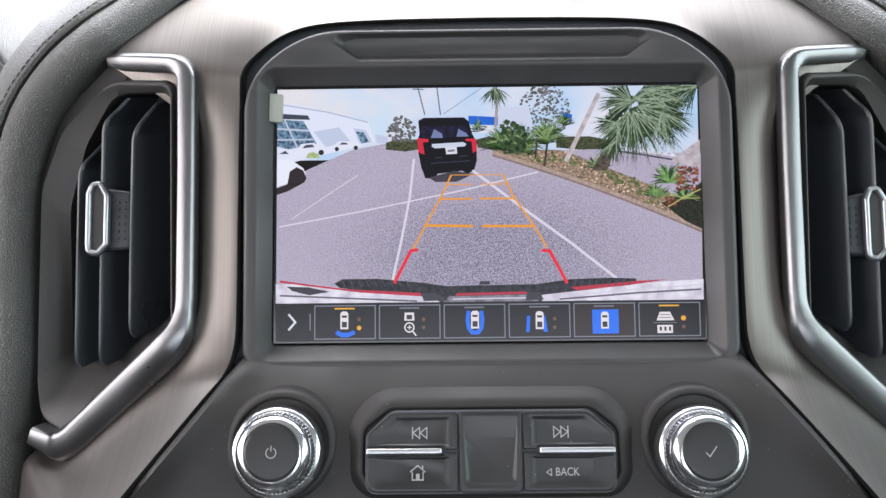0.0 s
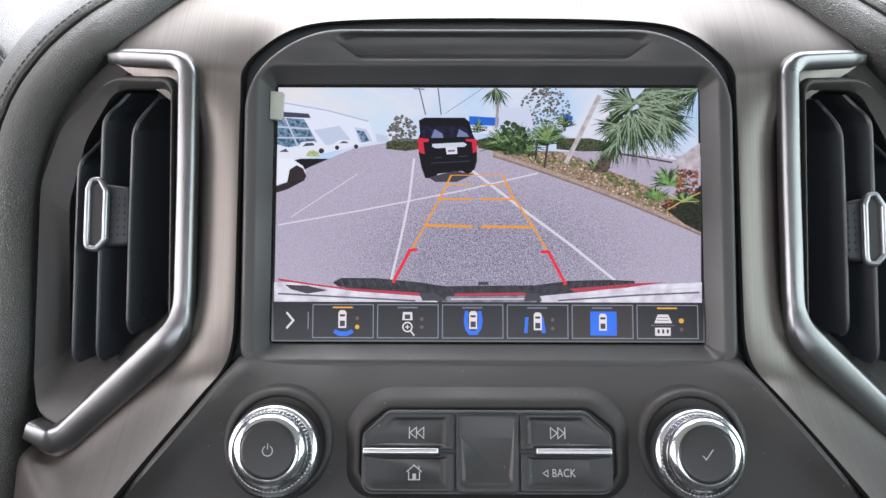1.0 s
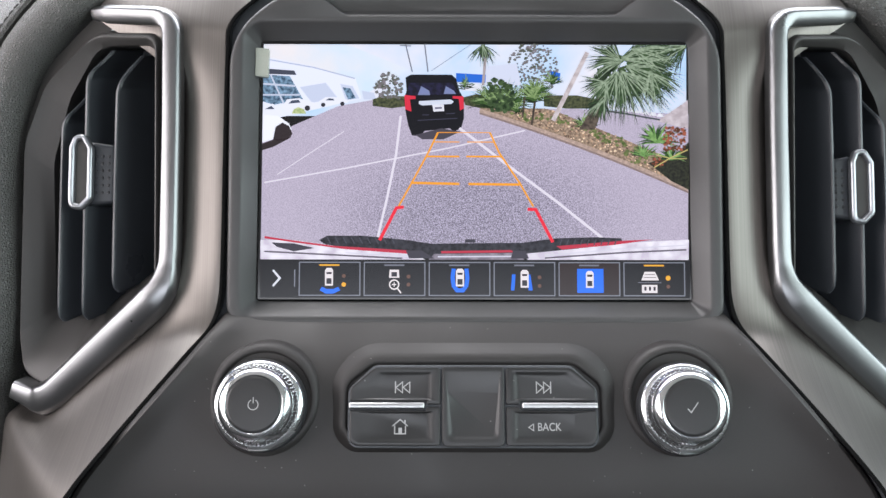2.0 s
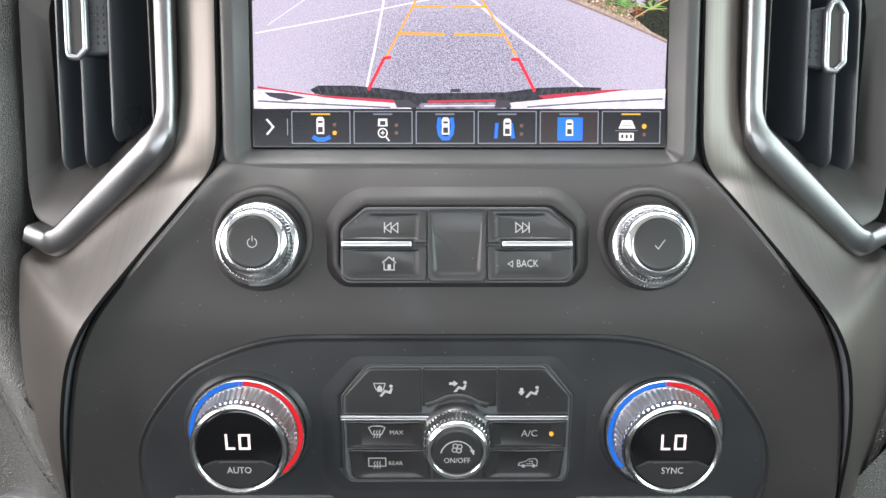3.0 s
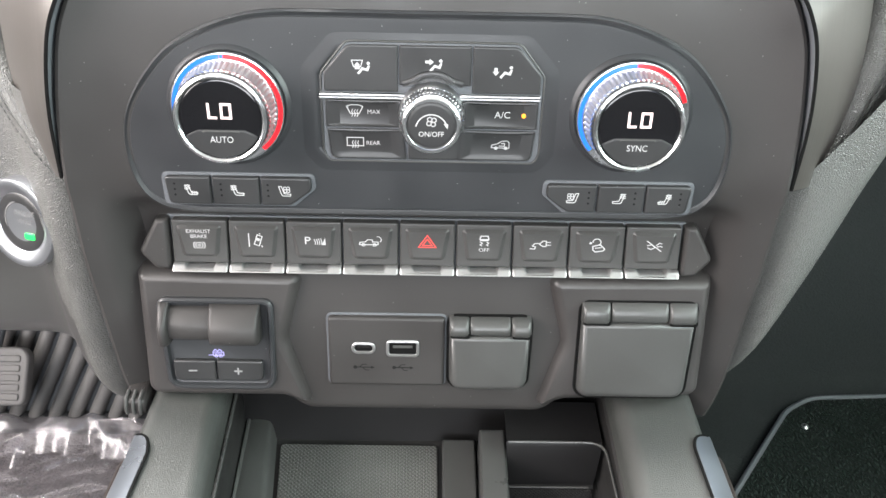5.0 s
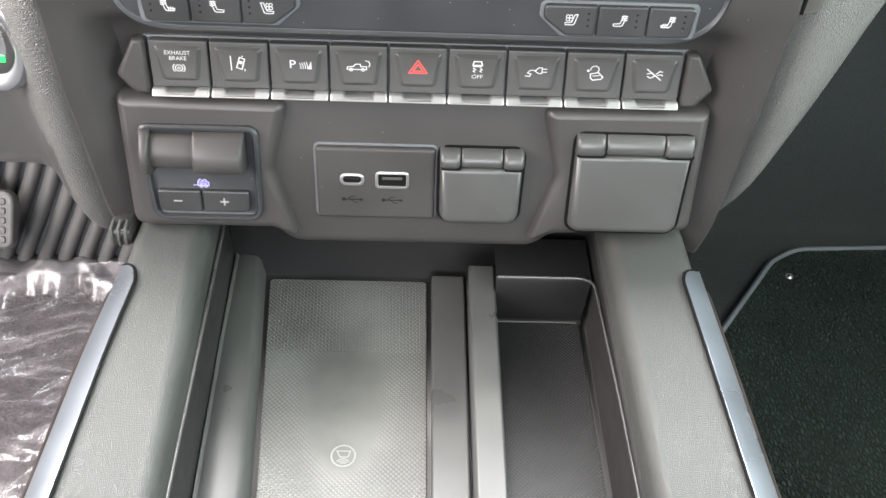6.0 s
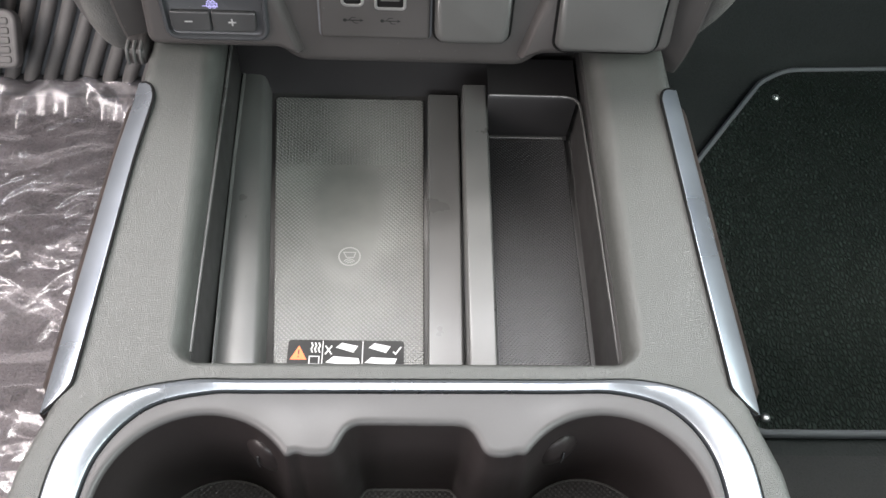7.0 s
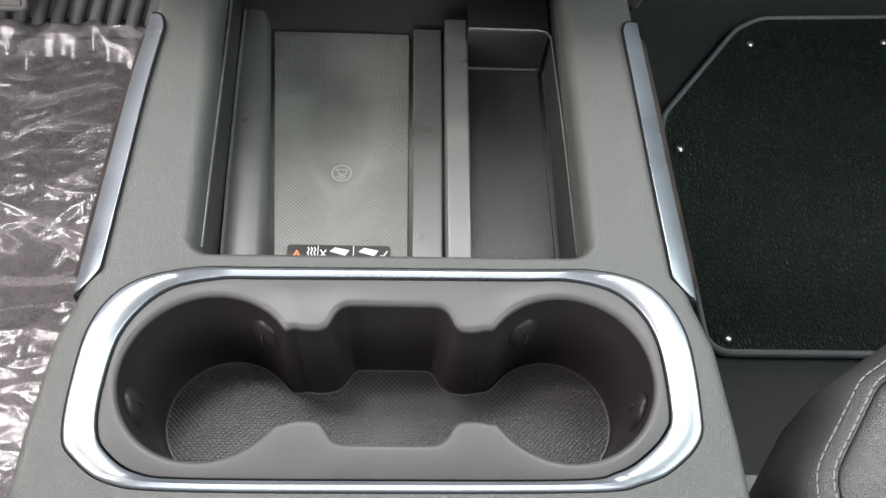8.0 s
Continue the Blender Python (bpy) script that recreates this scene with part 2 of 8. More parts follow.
def clear_film():
    """Thin clear film: see-through, softly shining, milky and with painted glints along its creases."""
    m, nt, _ = bare("clear_film")
    tc = nt.nodes.new("ShaderNodeTexCoord")
    nz = nt.nodes.new("ShaderNodeTexNoise")
    nz.inputs["Scale"].default_value, nz.inputs["Detail"].default_value = 34, 2
    nt.links.new(tc.outputs["Object"], nz.inputs["Vector"])
    b = nt.nodes.new("ShaderNodeBump")
    b.inputs["Strength"].default_value, b.inputs["Distance"].default_value = 0.12, 0.004
    nt.links.new(nz.outputs[0], b.inputs["Height"])
    glossy = nt.nodes.new("ShaderNodeBsdfGlossy")
    glossy.inputs["Roughness"].default_value, glossy.inputs["Color"].default_value = 0.20, (0.62, 0.62, 0.64, 1)
    nt.links.new(b.outputs[0], glossy.inputs["Normal"])
    clear = nt.nodes.new("ShaderNodeBsdfTransparent")
    fres = nt.nodes.new("ShaderNodeFresnel")
    fres.inputs["IOR"].default_value = 1.8
    nt.links.new(b.outputs[0], fres.inputs["Normal"])
    mix = nt.nodes.new("ShaderNodeMixShader")
    nt.links.new(fres.outputs[0], mix.inputs[0])
    nt.links.new(clear.outputs[0], mix.inputs[1])
    nt.links.new(glossy.outputs[0], mix.inputs[2])
    turned = nt.nodes.new("ShaderNodeMapping")
    turned.inputs["Rotation"].default_value, turned.inputs["Scale"].default_value = (0, 0, radians(24)), (1.0, 2.2, 1.0)
    nt.links.new(tc.outputs["Object"], turned.inputs[0])
    # Pale lines for glints and whitened folds, mixed in as diffuse colour.
    crease = nt.nodes.new("ShaderNodeTexNoise")
    crease.inputs["Scale"].default_value, crease.inputs["Detail"].default_value, crease.inputs["Distortion"].default_value = 6.0, 2.0, 1.2
    nt.links.new(turned.outputs[0], crease.inputs["Vector"])
    ridge = nt.nodes.new("ShaderNodeValToRGB")
    e = ridge.color_ramp.elements
    e[0].position, e[0].color = 0.42, (0.02, 0.02, 0.02, 1)
    e[1].position, e[1].color = 0.66, (0.04, 0.04, 0.04, 1)
    for pos, v in ((0.50, 0.22), (0.480, 0.055), (0.520, 0.055), (0.58, 0.03)):
        el = e.new(pos)
        el.color = (v, v, v, 1)
    nt.links.new(crease.outputs[0], ridge.inputs[0])
    veil = nt.nodes.new("ShaderNodeBsdfDiffuse")
    veil.inputs["Color"].default_value = (0.66, 0.62, 0.64, 1)
    soft = nt.nodes.new("ShaderNodeMixShader")
    nt.links.new(ridge.outputs[0], soft.inputs[0])
    nt.links.new(mix.outputs[0], soft.inputs[1])
    nt.links.new(veil.outputs[0], soft.inputs[2])
    nt.links.new(soft.outputs[0], nt.nodes["Material Output"].inputs["Surface"])
    return m


def screen_asphalt():
    """Lit picture of asphalt: pale far off, coarse and darker in the near middle."""
    m = glowing("lit_asphalt", srgb(150, 143, 156), 1.0)
    nt = m.node_tree
    p = nt.nodes["Principled BSDF"]
    tc = nt.nodes.new("ShaderNodeTexCoord")
    mp = nt.nodes.new("ShaderNodeMapping")
    mp.inputs["Location"].default_value, mp.inputs["Scale"].default_value = (0.0, -0.030 * 24, 0.0), (14.0, 24.0, 14.0)
    nt.links.new(tc.outputs["Object"], mp.inputs[0])
    ln = nt.nodes.new("ShaderNodeVectorMath")
    ln.operation = "LENGTH"
    nt.links.new(mp.outputs[0], ln.inputs[0])
    far = nt.nodes.new("ShaderNodeMapRange")
    far.interpolation_type = "SMOOTHSTEP"
    far.inputs["From Min"].default_value, far.inputs["From Max"].default_value = 0.2, 1.15
    nt.links.new(ln.outputs["Value"], far.inputs[0])
    grit = nt.nodes.new("ShaderNodeTexNoise")
    grit.inputs["Scale"].default_value, grit.inputs["Detail"].default_value = 2700, 3
    nt.links.new(tc.outputs["Object"], grit.inputs["Vector"])
    tones = []
    for lo, hi in (((78, 72, 90), (196, 188, 208)), ((166, 157, 174), (194, 184, 201))):
        r = nt.nodes.new("ShaderNodeValToRGB")
        r.color_ramp.elements[0].position, r.color_ramp.elements[1].position = 0.38, 0.62
        r.color_ramp.elements[0].color, r.color_ramp.elements[1].color = srgb(*lo), srgb(*hi)
        nt.links.new(grit.outputs[0], r.inputs[0])
        tones.append(r)
    mix = nt.nodes.new("ShaderNodeMix")
    mix.data_type = "RGBA"
    nt.links.new(far.outputs[0], mix.inputs["Factor"])
    nt.links.new(tones[0].outputs[0], mix.inputs[6])
    nt.links.new(tones[1].outputs[0], mix.inputs[7])
    nt.links.new(mix.outputs[2], p.inputs["Emission Color"])
    return m


FILM = clear_film()


# ---- shaping helpers: all shapes in millimetres ----
def part(name, bm, material, parent=None, label="", sharp=38):
    """One mesh object from a bmesh, under a thing or a part."""
    bmesh.ops.remove_doubles(bm, verts=bm.verts, dist=0.0005)
    bmesh.ops.recalc_face_normals(bm, faces=bm.faces)
    me = bpy.data.meshes.new(name)
    bm.to_mesh(me)
    bm.free()
    me.transform(Matrix.Scale(MM, 4))
    me.materials.append(material)
    me.polygons.foreach_set("use_smooth", [True] * len(me.polygons))
    me.set_sharp_from_angle(angle=radians(sharp))
    ob = new(name, me)
    if parent:
        ob.parent = parent
    return tagged(ob, label)


def thing(name, m, label, category, group="", kind=""):
    ob = new(name)
    ob.empty_display_size = 0.02
    ob.matrix_world = m
    return tagged(ob, label, category, group, kind)


def facing(x, y, z, lean):
    """A pose in mm on a face that looks at the cabin: local x right, y up the face, z out of it. lean: degrees that its top leans away."""
    return pose(x * MM, y * MM, z * MM, 90 - lean)


def at(parent, name, x, y, z=0.0, turn=0.0):
    """An empty part that holds pieces at a spot of its thing."""
    ob = new(name)
    ob.parent = parent
    ob.matrix_basis = pose(x * MM, y * MM, z * MM, 0, 0, turn)
    return ob


def area(loop):
    return sum(a[0] * b[1] - b[0] * a[1] for a, b in zip(loop, loop[1:] + loop[:1])) / 2


def ccw(loop):
    return loop if area(loop) > 0 else loop[::-1]


def rpoly(pts, r, n=5):
    """A polygon with rounded corners; r: one radius or one a corner."""
    pts = [Vector(p) for p in pts]
    rs = r if isinstance(r, (list, tuple)) else [r] * len(pts)
    out = []
    for i, p in enumerate(pts):
        a, b = (pts[i - 1] - p), (pts[(i + 1) % len(pts)] - p)
        la, lb = a.length, b.length
        a.normalize(), b.normalize()
        half = a.angle(b) / 2
        t = min(max(rs[i], 0.02) / math.tan(half), 0.48 * la, 0.48 * lb)
        rad = t * math.tan(half)
        mid = (a + b)
        if mid.length < 1e-6:
            out += [(p.x, p.y)] * (n + 1)
            continue
        c = p + mid.normalized() * (rad / math.sin(half))
        s, e = p + a * t - c, p + b * t - c
        a0 = math.atan2(s.y, s.x)
        turn = (math.atan2(e.y, e.x) - a0 + math.pi) % math.tau - math.pi
        for k in range(n + 1):
            g = a0 + turn * k / n
            out.append((c.x + rad * math.cos(g), c.y + rad * math.sin(g)))
    return out


def inset(loop, d):
    """A loop moved inwards by d (outwards: minus)."""
    sgn = 1 if area(loop) > 0 else -1
    out, n = [], len(loop)
    for i in range(n):
        p = Vector(loop[i])
        a, b = p - Vector(loop[i - 1]), Vector(loop[(i + 1) % n]) - p
        if a.length < 1e-7:
            a = p - Vector(loop[i - 2])
        if b.length < 1e-7:
            b = Vector(loop[(i + 2) % n]) - p
        a.normalize(), b.normalize()
        na, nb = Vector((-a.y, a.x)), Vector((-b.y, b.x))
        m = na + nb
        m = m / max(0.35, m.length_squared / 2) if m.length > 1e-6 else na
        q = p + m * (d * sgn)
        out.append((q.x, q.y))
    # corners tighter than the inset close up to one point
    bad = [(out[(i + 1) % n][0] - out[i][0]) * (loop[(i + 1) % n][0] - loop[i][0]) + (out[(i + 1) % n][1] - out[i][1]) * (loop[(i + 1) % n][1] - loop[i][1]) < 0 for i in range(n)]
    if any(bad) and not all(bad):
        start = next(i for i in range(n) if not bad[i - 1] and bad[i]) if any(bad) else 0
        i = 0
        while i < n:
            k = (start + i) % n
            if bad[k]:
                run = [k]
                while bad[run[-1]] and len(run) < n:
                    run.append((run[-1] + 1) % n)
                mx, my = sum(out[j][0] for j in run) / len(run), sum(out[j][1] for j in run) / len(run)
                for j in run:
                    out[j] = (mx, my)
                i += len(run)
            else:
                i += 1
    return out


def loft(bm, loops, closed=True, cap0=False, cap1=False):
    """Skin over rows of points of the same count."""
    rows = [[bm.verts.new(p) for p in loop] for loop in loops]
    n = len(rows[0])
    for a, b in zip(rows, rows[1:]):
        for i in range(n if closed else n - 1):
            j = (i + 1) % n
            bm.faces.new((a[i], a[j], b[j], b[i]))
    if cap0:
        bm.faces.new(rows[0][::-1])
    if cap1:
        bm.faces.new(rows[-1])
    return rows


def lift(loop, z):
    return [(p[0], p[1], z) for p in loop]


def slab(bm, loop, z0, z1, bev=0.5, seg=3, hold=0.4):
    """A plate with a rounded upper edge."""
    loop = ccw(loop)
    rows = [lift(loop, z0)]
    for k in range(seg + 1):
        a = math.pi / 2 * k / seg
        rows.append(lift(inset(loop, bev * (1 - math.cos(a))), z1 - bev + bev * math.sin(a)))
    rows.append(lift(inset(loop, bev + hold), z1))
    loft(bm, rows, cap1=True)
    return bm


def dished(bm, outer, rim, bed, r, z0, z1, depth, bev=0.5, n=4):
    """A key whose face sinks from its rim to a flat bed; the three outlines have the same corners."""
    a, b, c = (ccw(rpoly(pts, r, n)) for pts in (outer, rim, bed))
    m = [((p[0] + q[0]) / 2, (p[1] + q[1]) / 2) for p, q in zip(b, c)]
    loft(bm, [lift(a, z0), lift(a, z1 - bev), lift(inset(a, bev * 0.3), z1 - bev * 0.3), lift(inset(a, bev), z1), lift(b, z1), lift(m, z1 - depth * 0.55), lift(c, z1 - depth)], cap1=True)
    return bm


def lathe(bm, prof, n=64, teeth=0, amp=0.0, toothed=(), centre=(0, 0)):
    """Turned about z from (radius, height) pairs; rows named in toothed have teeth amp deep."""
    rows = []
    for k, (r, z) in enumerate(prof):
        row = []
        for i in range(n):
            rr = r - (amp if teeth and k in toothed and (i * teeth * 2 // n) % 2 else 0)
            a = math.tau * i / n
            row.append((centre[0] + rr * math.cos(a), centre[1] + rr * math.sin(a), z))
        rows.append(row)
    loft(bm, rows, cap1=True)
    return bm


def box(bm, x0, x1, y0, y1, z0, z1, bev=0.0):
    g = bmesh.ops.create_cube(bm, size=1, matrix=Matrix.LocRotScale(((x0 + x1) / 2, (y0 + y1) / 2, (z0 + z1) / 2), None, (abs(x1 - x0), abs(y1 - y0), abs(z1 - z0))))
    if bev:
        edges = list({e for v in g["verts"] for e in v.link_edges})
        bmesh.ops.bevel(bm, geom=edges, offset=bev, segments=2, affect="EDGES", profile=0.7)
    return bm


def smooth_path(pts, n=6):
    """A Catmull-Rom line through 3D points."""
    pts = [Vector(p) for p in pts]
    out = []
    for i in range(len(pts) - 1):
        p0, p1, p2, p3 = pts[max(i - 1, 0)], pts[i], pts[i + 1], pts[min(i + 2, len(pts) - 1)]
        for k in range(n):
            t = k / n
            out.append(0.5 * ((2 * p1) + (p2 - p0) * t + (2 * p0 - 5 * p1 + 4 * p2 - p3) * t * t + (3 * p1 - p0 - 3 * p2 + p3) * t ** 3))
    out.append(pts[-1])
    return out


def round_path(pts, r, n=6):
    """A 3D line with rounded bends."""
    pts = [Vector(p) for p in pts]
    out = [pts[0]]
    for i in range(1, len(pts) - 1):
        p = pts[i]
        a, b = pts[i - 1] - p, pts[i + 1] - p
        ta, tb = min(r, a.length * 0.45), min(r, b.length * 0.45)
        s, e = p + a.normalized() * ta, p + b.normalized() * tb
        for k in range(n + 1):
            t = k / n
            out.append(s * (1 - t) ** 2 + p * 2 * t * (1 - t) + e * t * t)
    out.append(pts[-1])
    return out


def sweep(bm, path, section, face, scale=None, closed=False):
    """A section (x across, y towards face) drawn along a 3D line. face: the way its front looks; scale: its size along the line."""
    path = [Vector(p) for p in path]
    face = Vector(face).normalized()
    rows, n = [], len(path)
    for i, p in enumerate(path):
        t = (path[(i + 1) % n] - path[i - 1]) if closed else (path[min(i + 1, n - 1)] - path[max(i - 1, 0)])
        across = t.normalized().cross(face).normalized()
        out = across.cross(t.normalized()).normalized()
        s = scale(i / (n - 1)) if scale else 1.0
        rows.append([tuple(p + across * (x * s) + out * (y * s)) for x, y in section])
    if closed:
        rows.append(rows[0])
    loft(bm, rows, cap0=not closed, cap1=not closed)
    if closed:
        bmesh.ops.remove_doubles(bm, verts=bm.verts, dist=0.001)
    return bm


def dome(w, h, n=8):
    """A rounded bar section, w wide and h high, open flat at its back."""
    return [(w / 2 * math.cos(math.pi * k / n), h * math.sin(math.pi * k / n) ** 0.7) for k in range(n + 1)]


def arc(cx, cy, r, a0, a1, n=16):
    return [(cx + r * math.cos(radians(a0 + (a1 - a0) * k / n)), cy + r * math.sin(radians(a0 + (a1 - a0) * k / n))) for k in range(n + 1)]


def smooth_loop(pts, n=8):
    """A closed, evenly curving line through 2D points."""
    q, k = [Vector(p) for p in pts], len(pts)
    out = []
    for i in range(k):
        p0, p1, p2, p3 = q[i - 1], q[i], q[(i + 1) % k], q[(i + 2) % k]
        for j in range(n):
            t = j / n
            v = 0.5 * ((2 * p1) + (p2 - p0) * t + (2 * p0 - 5 * p1 + 4 * p2 - p3) * t * t + (3 * p1 - p0 - 3 * p2 + p3) * t ** 3)
            out.append((v.x, v.y))
    return out


def fill(bm, pts, z):
    bm.faces.new([bm.verts.new((p[0], p[1], z)) for p in ccw(list(pts))])


def disc(bm, x, y, r, z, n=16):
    fill(bm, arc(x, y, r, 0, 360 - 360 / n, n - 1), z)


def stroke(bm, pts, w, z, closed=False):
    """A printed line of width w along 2D points."""
    p = [Vector(q) for q in pts]
    n, left, right = len(p), [], []
    for i in range(n):
        a = p[i] - p[i - 1] if (i > 0 or closed) else p[1] - p[0]
        b = p[(i + 1) % n] - p[i] if (i < n - 1 or closed) else p[n - 1] - p[n - 2]
        a, b = a.normalized(), b.normalized()
        na, nb = Vector((-a.y, a.x)), Vector((-b.y, b.x))
        m = na + nb
        m = m / max(0.4, m.length_squared / 2) if m.length > 1e-6 else na
        left.append(bm.verts.new((*(p[i] + m * w / 2), z)))
        right.append(bm.verts.new((*(p[i] - m * w / 2), z)))
    for i in range(n if closed else n - 1):
        j = (i + 1) % n
        bm.faces.new((right[i], right[j], left[j], left[i]))


def ring(bm, x, y, r, w, z, n=24):
    stroke(bm, arc(x, y, r, 0, 360 - 360 / n, n - 1), w, z, closed=True)


def lettering(body, size, material, parent, x, y, z, turn=0.0, wide=1.0):
    """Words in the built-in font, centred; size in mm."""
    cu = bpy.data.curves.new("lettering", "FONT")
    cu.body, cu.size, cu.align_x, cu.align_y = body, size * MM, "CENTER", "CENTER"
    cu.resolution_u = 3
    tmp = bpy.data.objects.new("lettering_curve", cu)
    me = bpy.data.meshes.new_from_object(tmp)
    bpy.data.objects.remove(tmp)
    me.name = "lettering"
    me.materials.clear()
    me.materials.append(material)
    ob = new("lettering", me)
    ob.parent = parent
    ob.matrix_basis = pose(x * MM, y * MM, z * MM, 0, 0, turn) @ Matrix.Diagonal((wide, 1, 1, 1))
    return ob


def plan_fill(bm, loops, z):
    """A flat face bounded by the first loop, with the others as holes."""
    edges = []
    for loop in loops:
        vs = [bm.verts.new((p[0], p[1], z)) for p in loop]
        edges += [bm.edges.new((a, b)) for a, b in zip(vs, vs[1:] + vs[:1])]
    bmesh.ops.triangle_fill(bm, use_beauty=True, use_dissolve=False, edges=edges)


def soften(loop, step, times):
    """Evenly spaced points along a closed line, its corners eased."""
    pts, out, carry = [Vector(p) for p in loop], [], 0.0
    for a, b in zip(pts, pts[1:] + pts[:1]):
        ln = (b - a).length
        while carry < ln:
            out.append(a + (b - a) * (carry / ln))
            carry += step
        carry -= ln
    for _ in range(times):
        out = [(out[i - 1] + out[i] * 2 + out[(i + 1) % len(out)]) / 4 for i in range(len(out))]
    return [(p.x, p.y) for p in out]


def smooth_rows(rows):
    """Two finer steps between rows and between columns."""
    cols = list(zip(*rows))
    fine = [smooth_path(c, 3) for c in cols]
    back = [smooth_path([fine[k][i] for k in range(len(fine))], 3) for i in range(len(fine[0]))]
    return [[tuple(v) for v in row] for row in back]


# ---- cab shell: closes the place round the camera ----
def shell():
    bm = bmesh.new()
    box(bm, -900, 900, -1500, 1000, -30, -4)
    tagged(part("floor", bm, FLOOR_DARK), "dark carpeted cab floor", "floor", kind="structure")
    bm = bmesh.new()
    box(bm, -900, 900, -1500, 240, 1200, 1230)
    tagged(part("ceiling", bm, HEADLINER), "grey fabric headliner", "ceiling", kind="structure")
    for s, name in ((-1, "wall_left"), (1, "wall_right")):
        bm = bmesh.new()
        box(bm, s * 830, s * 900, -1500, 1000, -4, 640)
        box(bm, s * 830, s * 900, -1500, 500, 1080, 1200)
        box(bm, s * 830, s * 900, -1500, -640, 640, 1080)
        tagged(part(name, bm, DOOR_TRIM), "dark vinyl door trim under a side window", "wall", kind="structure")
    bm = bmesh.new()
    box(bm, -830, 830, -1500, -1430, -4, 760)
    box(bm, -830, 830, -1500, -1430, 1100, 1200)
    tagged(part("wall_back", bm, DOOR_TRIM), "dark trim under the rear window", "wall", kind="structure")
    bm = bmesh.new()
    box(bm, -830, 830, 930, 1000, -4, 700)
    tagged(part("wall_front", bm, FLOOR_DARK), "dark firewall behind the dashboard", "wall", kind="structure")
    bm = bmesh.new()
    box(bm, -830, 830, 470, 930, 705, 735, 12)
    tagged(part("dashboard", bm, LEATHER), "black grained vinyl dashboard top below the windscreen", "dashboard", kind="structure")


shell()

CX = 3.5  # middle of the upper stack


# ---- stack panel: the charcoal face that carries the controls ----
# height, depth and half width, from the screen down
STACK_ROWS = [(620, 303, 101), (619, 298.5, 102), (616.5, 293, 104.5), (613, 287.5, 108), (608.5, 281.5, 112), (602, 275, 118), (592, 268.5, 127),
              (580, 263, 137.5), (570, 259, 145.5), (561, 256, 150.5), (548, 253.3, 155.5), (530, 250.7, 159), (510, 248, 161.5),
              (484, 245.2, 163), (472, 247, 163), (463, 254, 163), (450, 258, 163), (435, 258, 163), (415, 255, 162), (390, 252, 161), (368, 250, 160), (352, 252, 158), (340, 260, 155)]


def panel_side(z, s):
    """Where the edge of the stack panel lies at a height, left or right."""
    w = next((a[2] + (b[2] - a[2]) * (a[0] - z) / (a[0] - b[0]) for a, b in zip(STACK_ROWS, STACK_ROWS[1:]) if a[0] >= z >= b[0]), STACK_ROWS[0][2])
    return CX * max(0.0, min(1.0, (z - 450) / 150)) + s * w


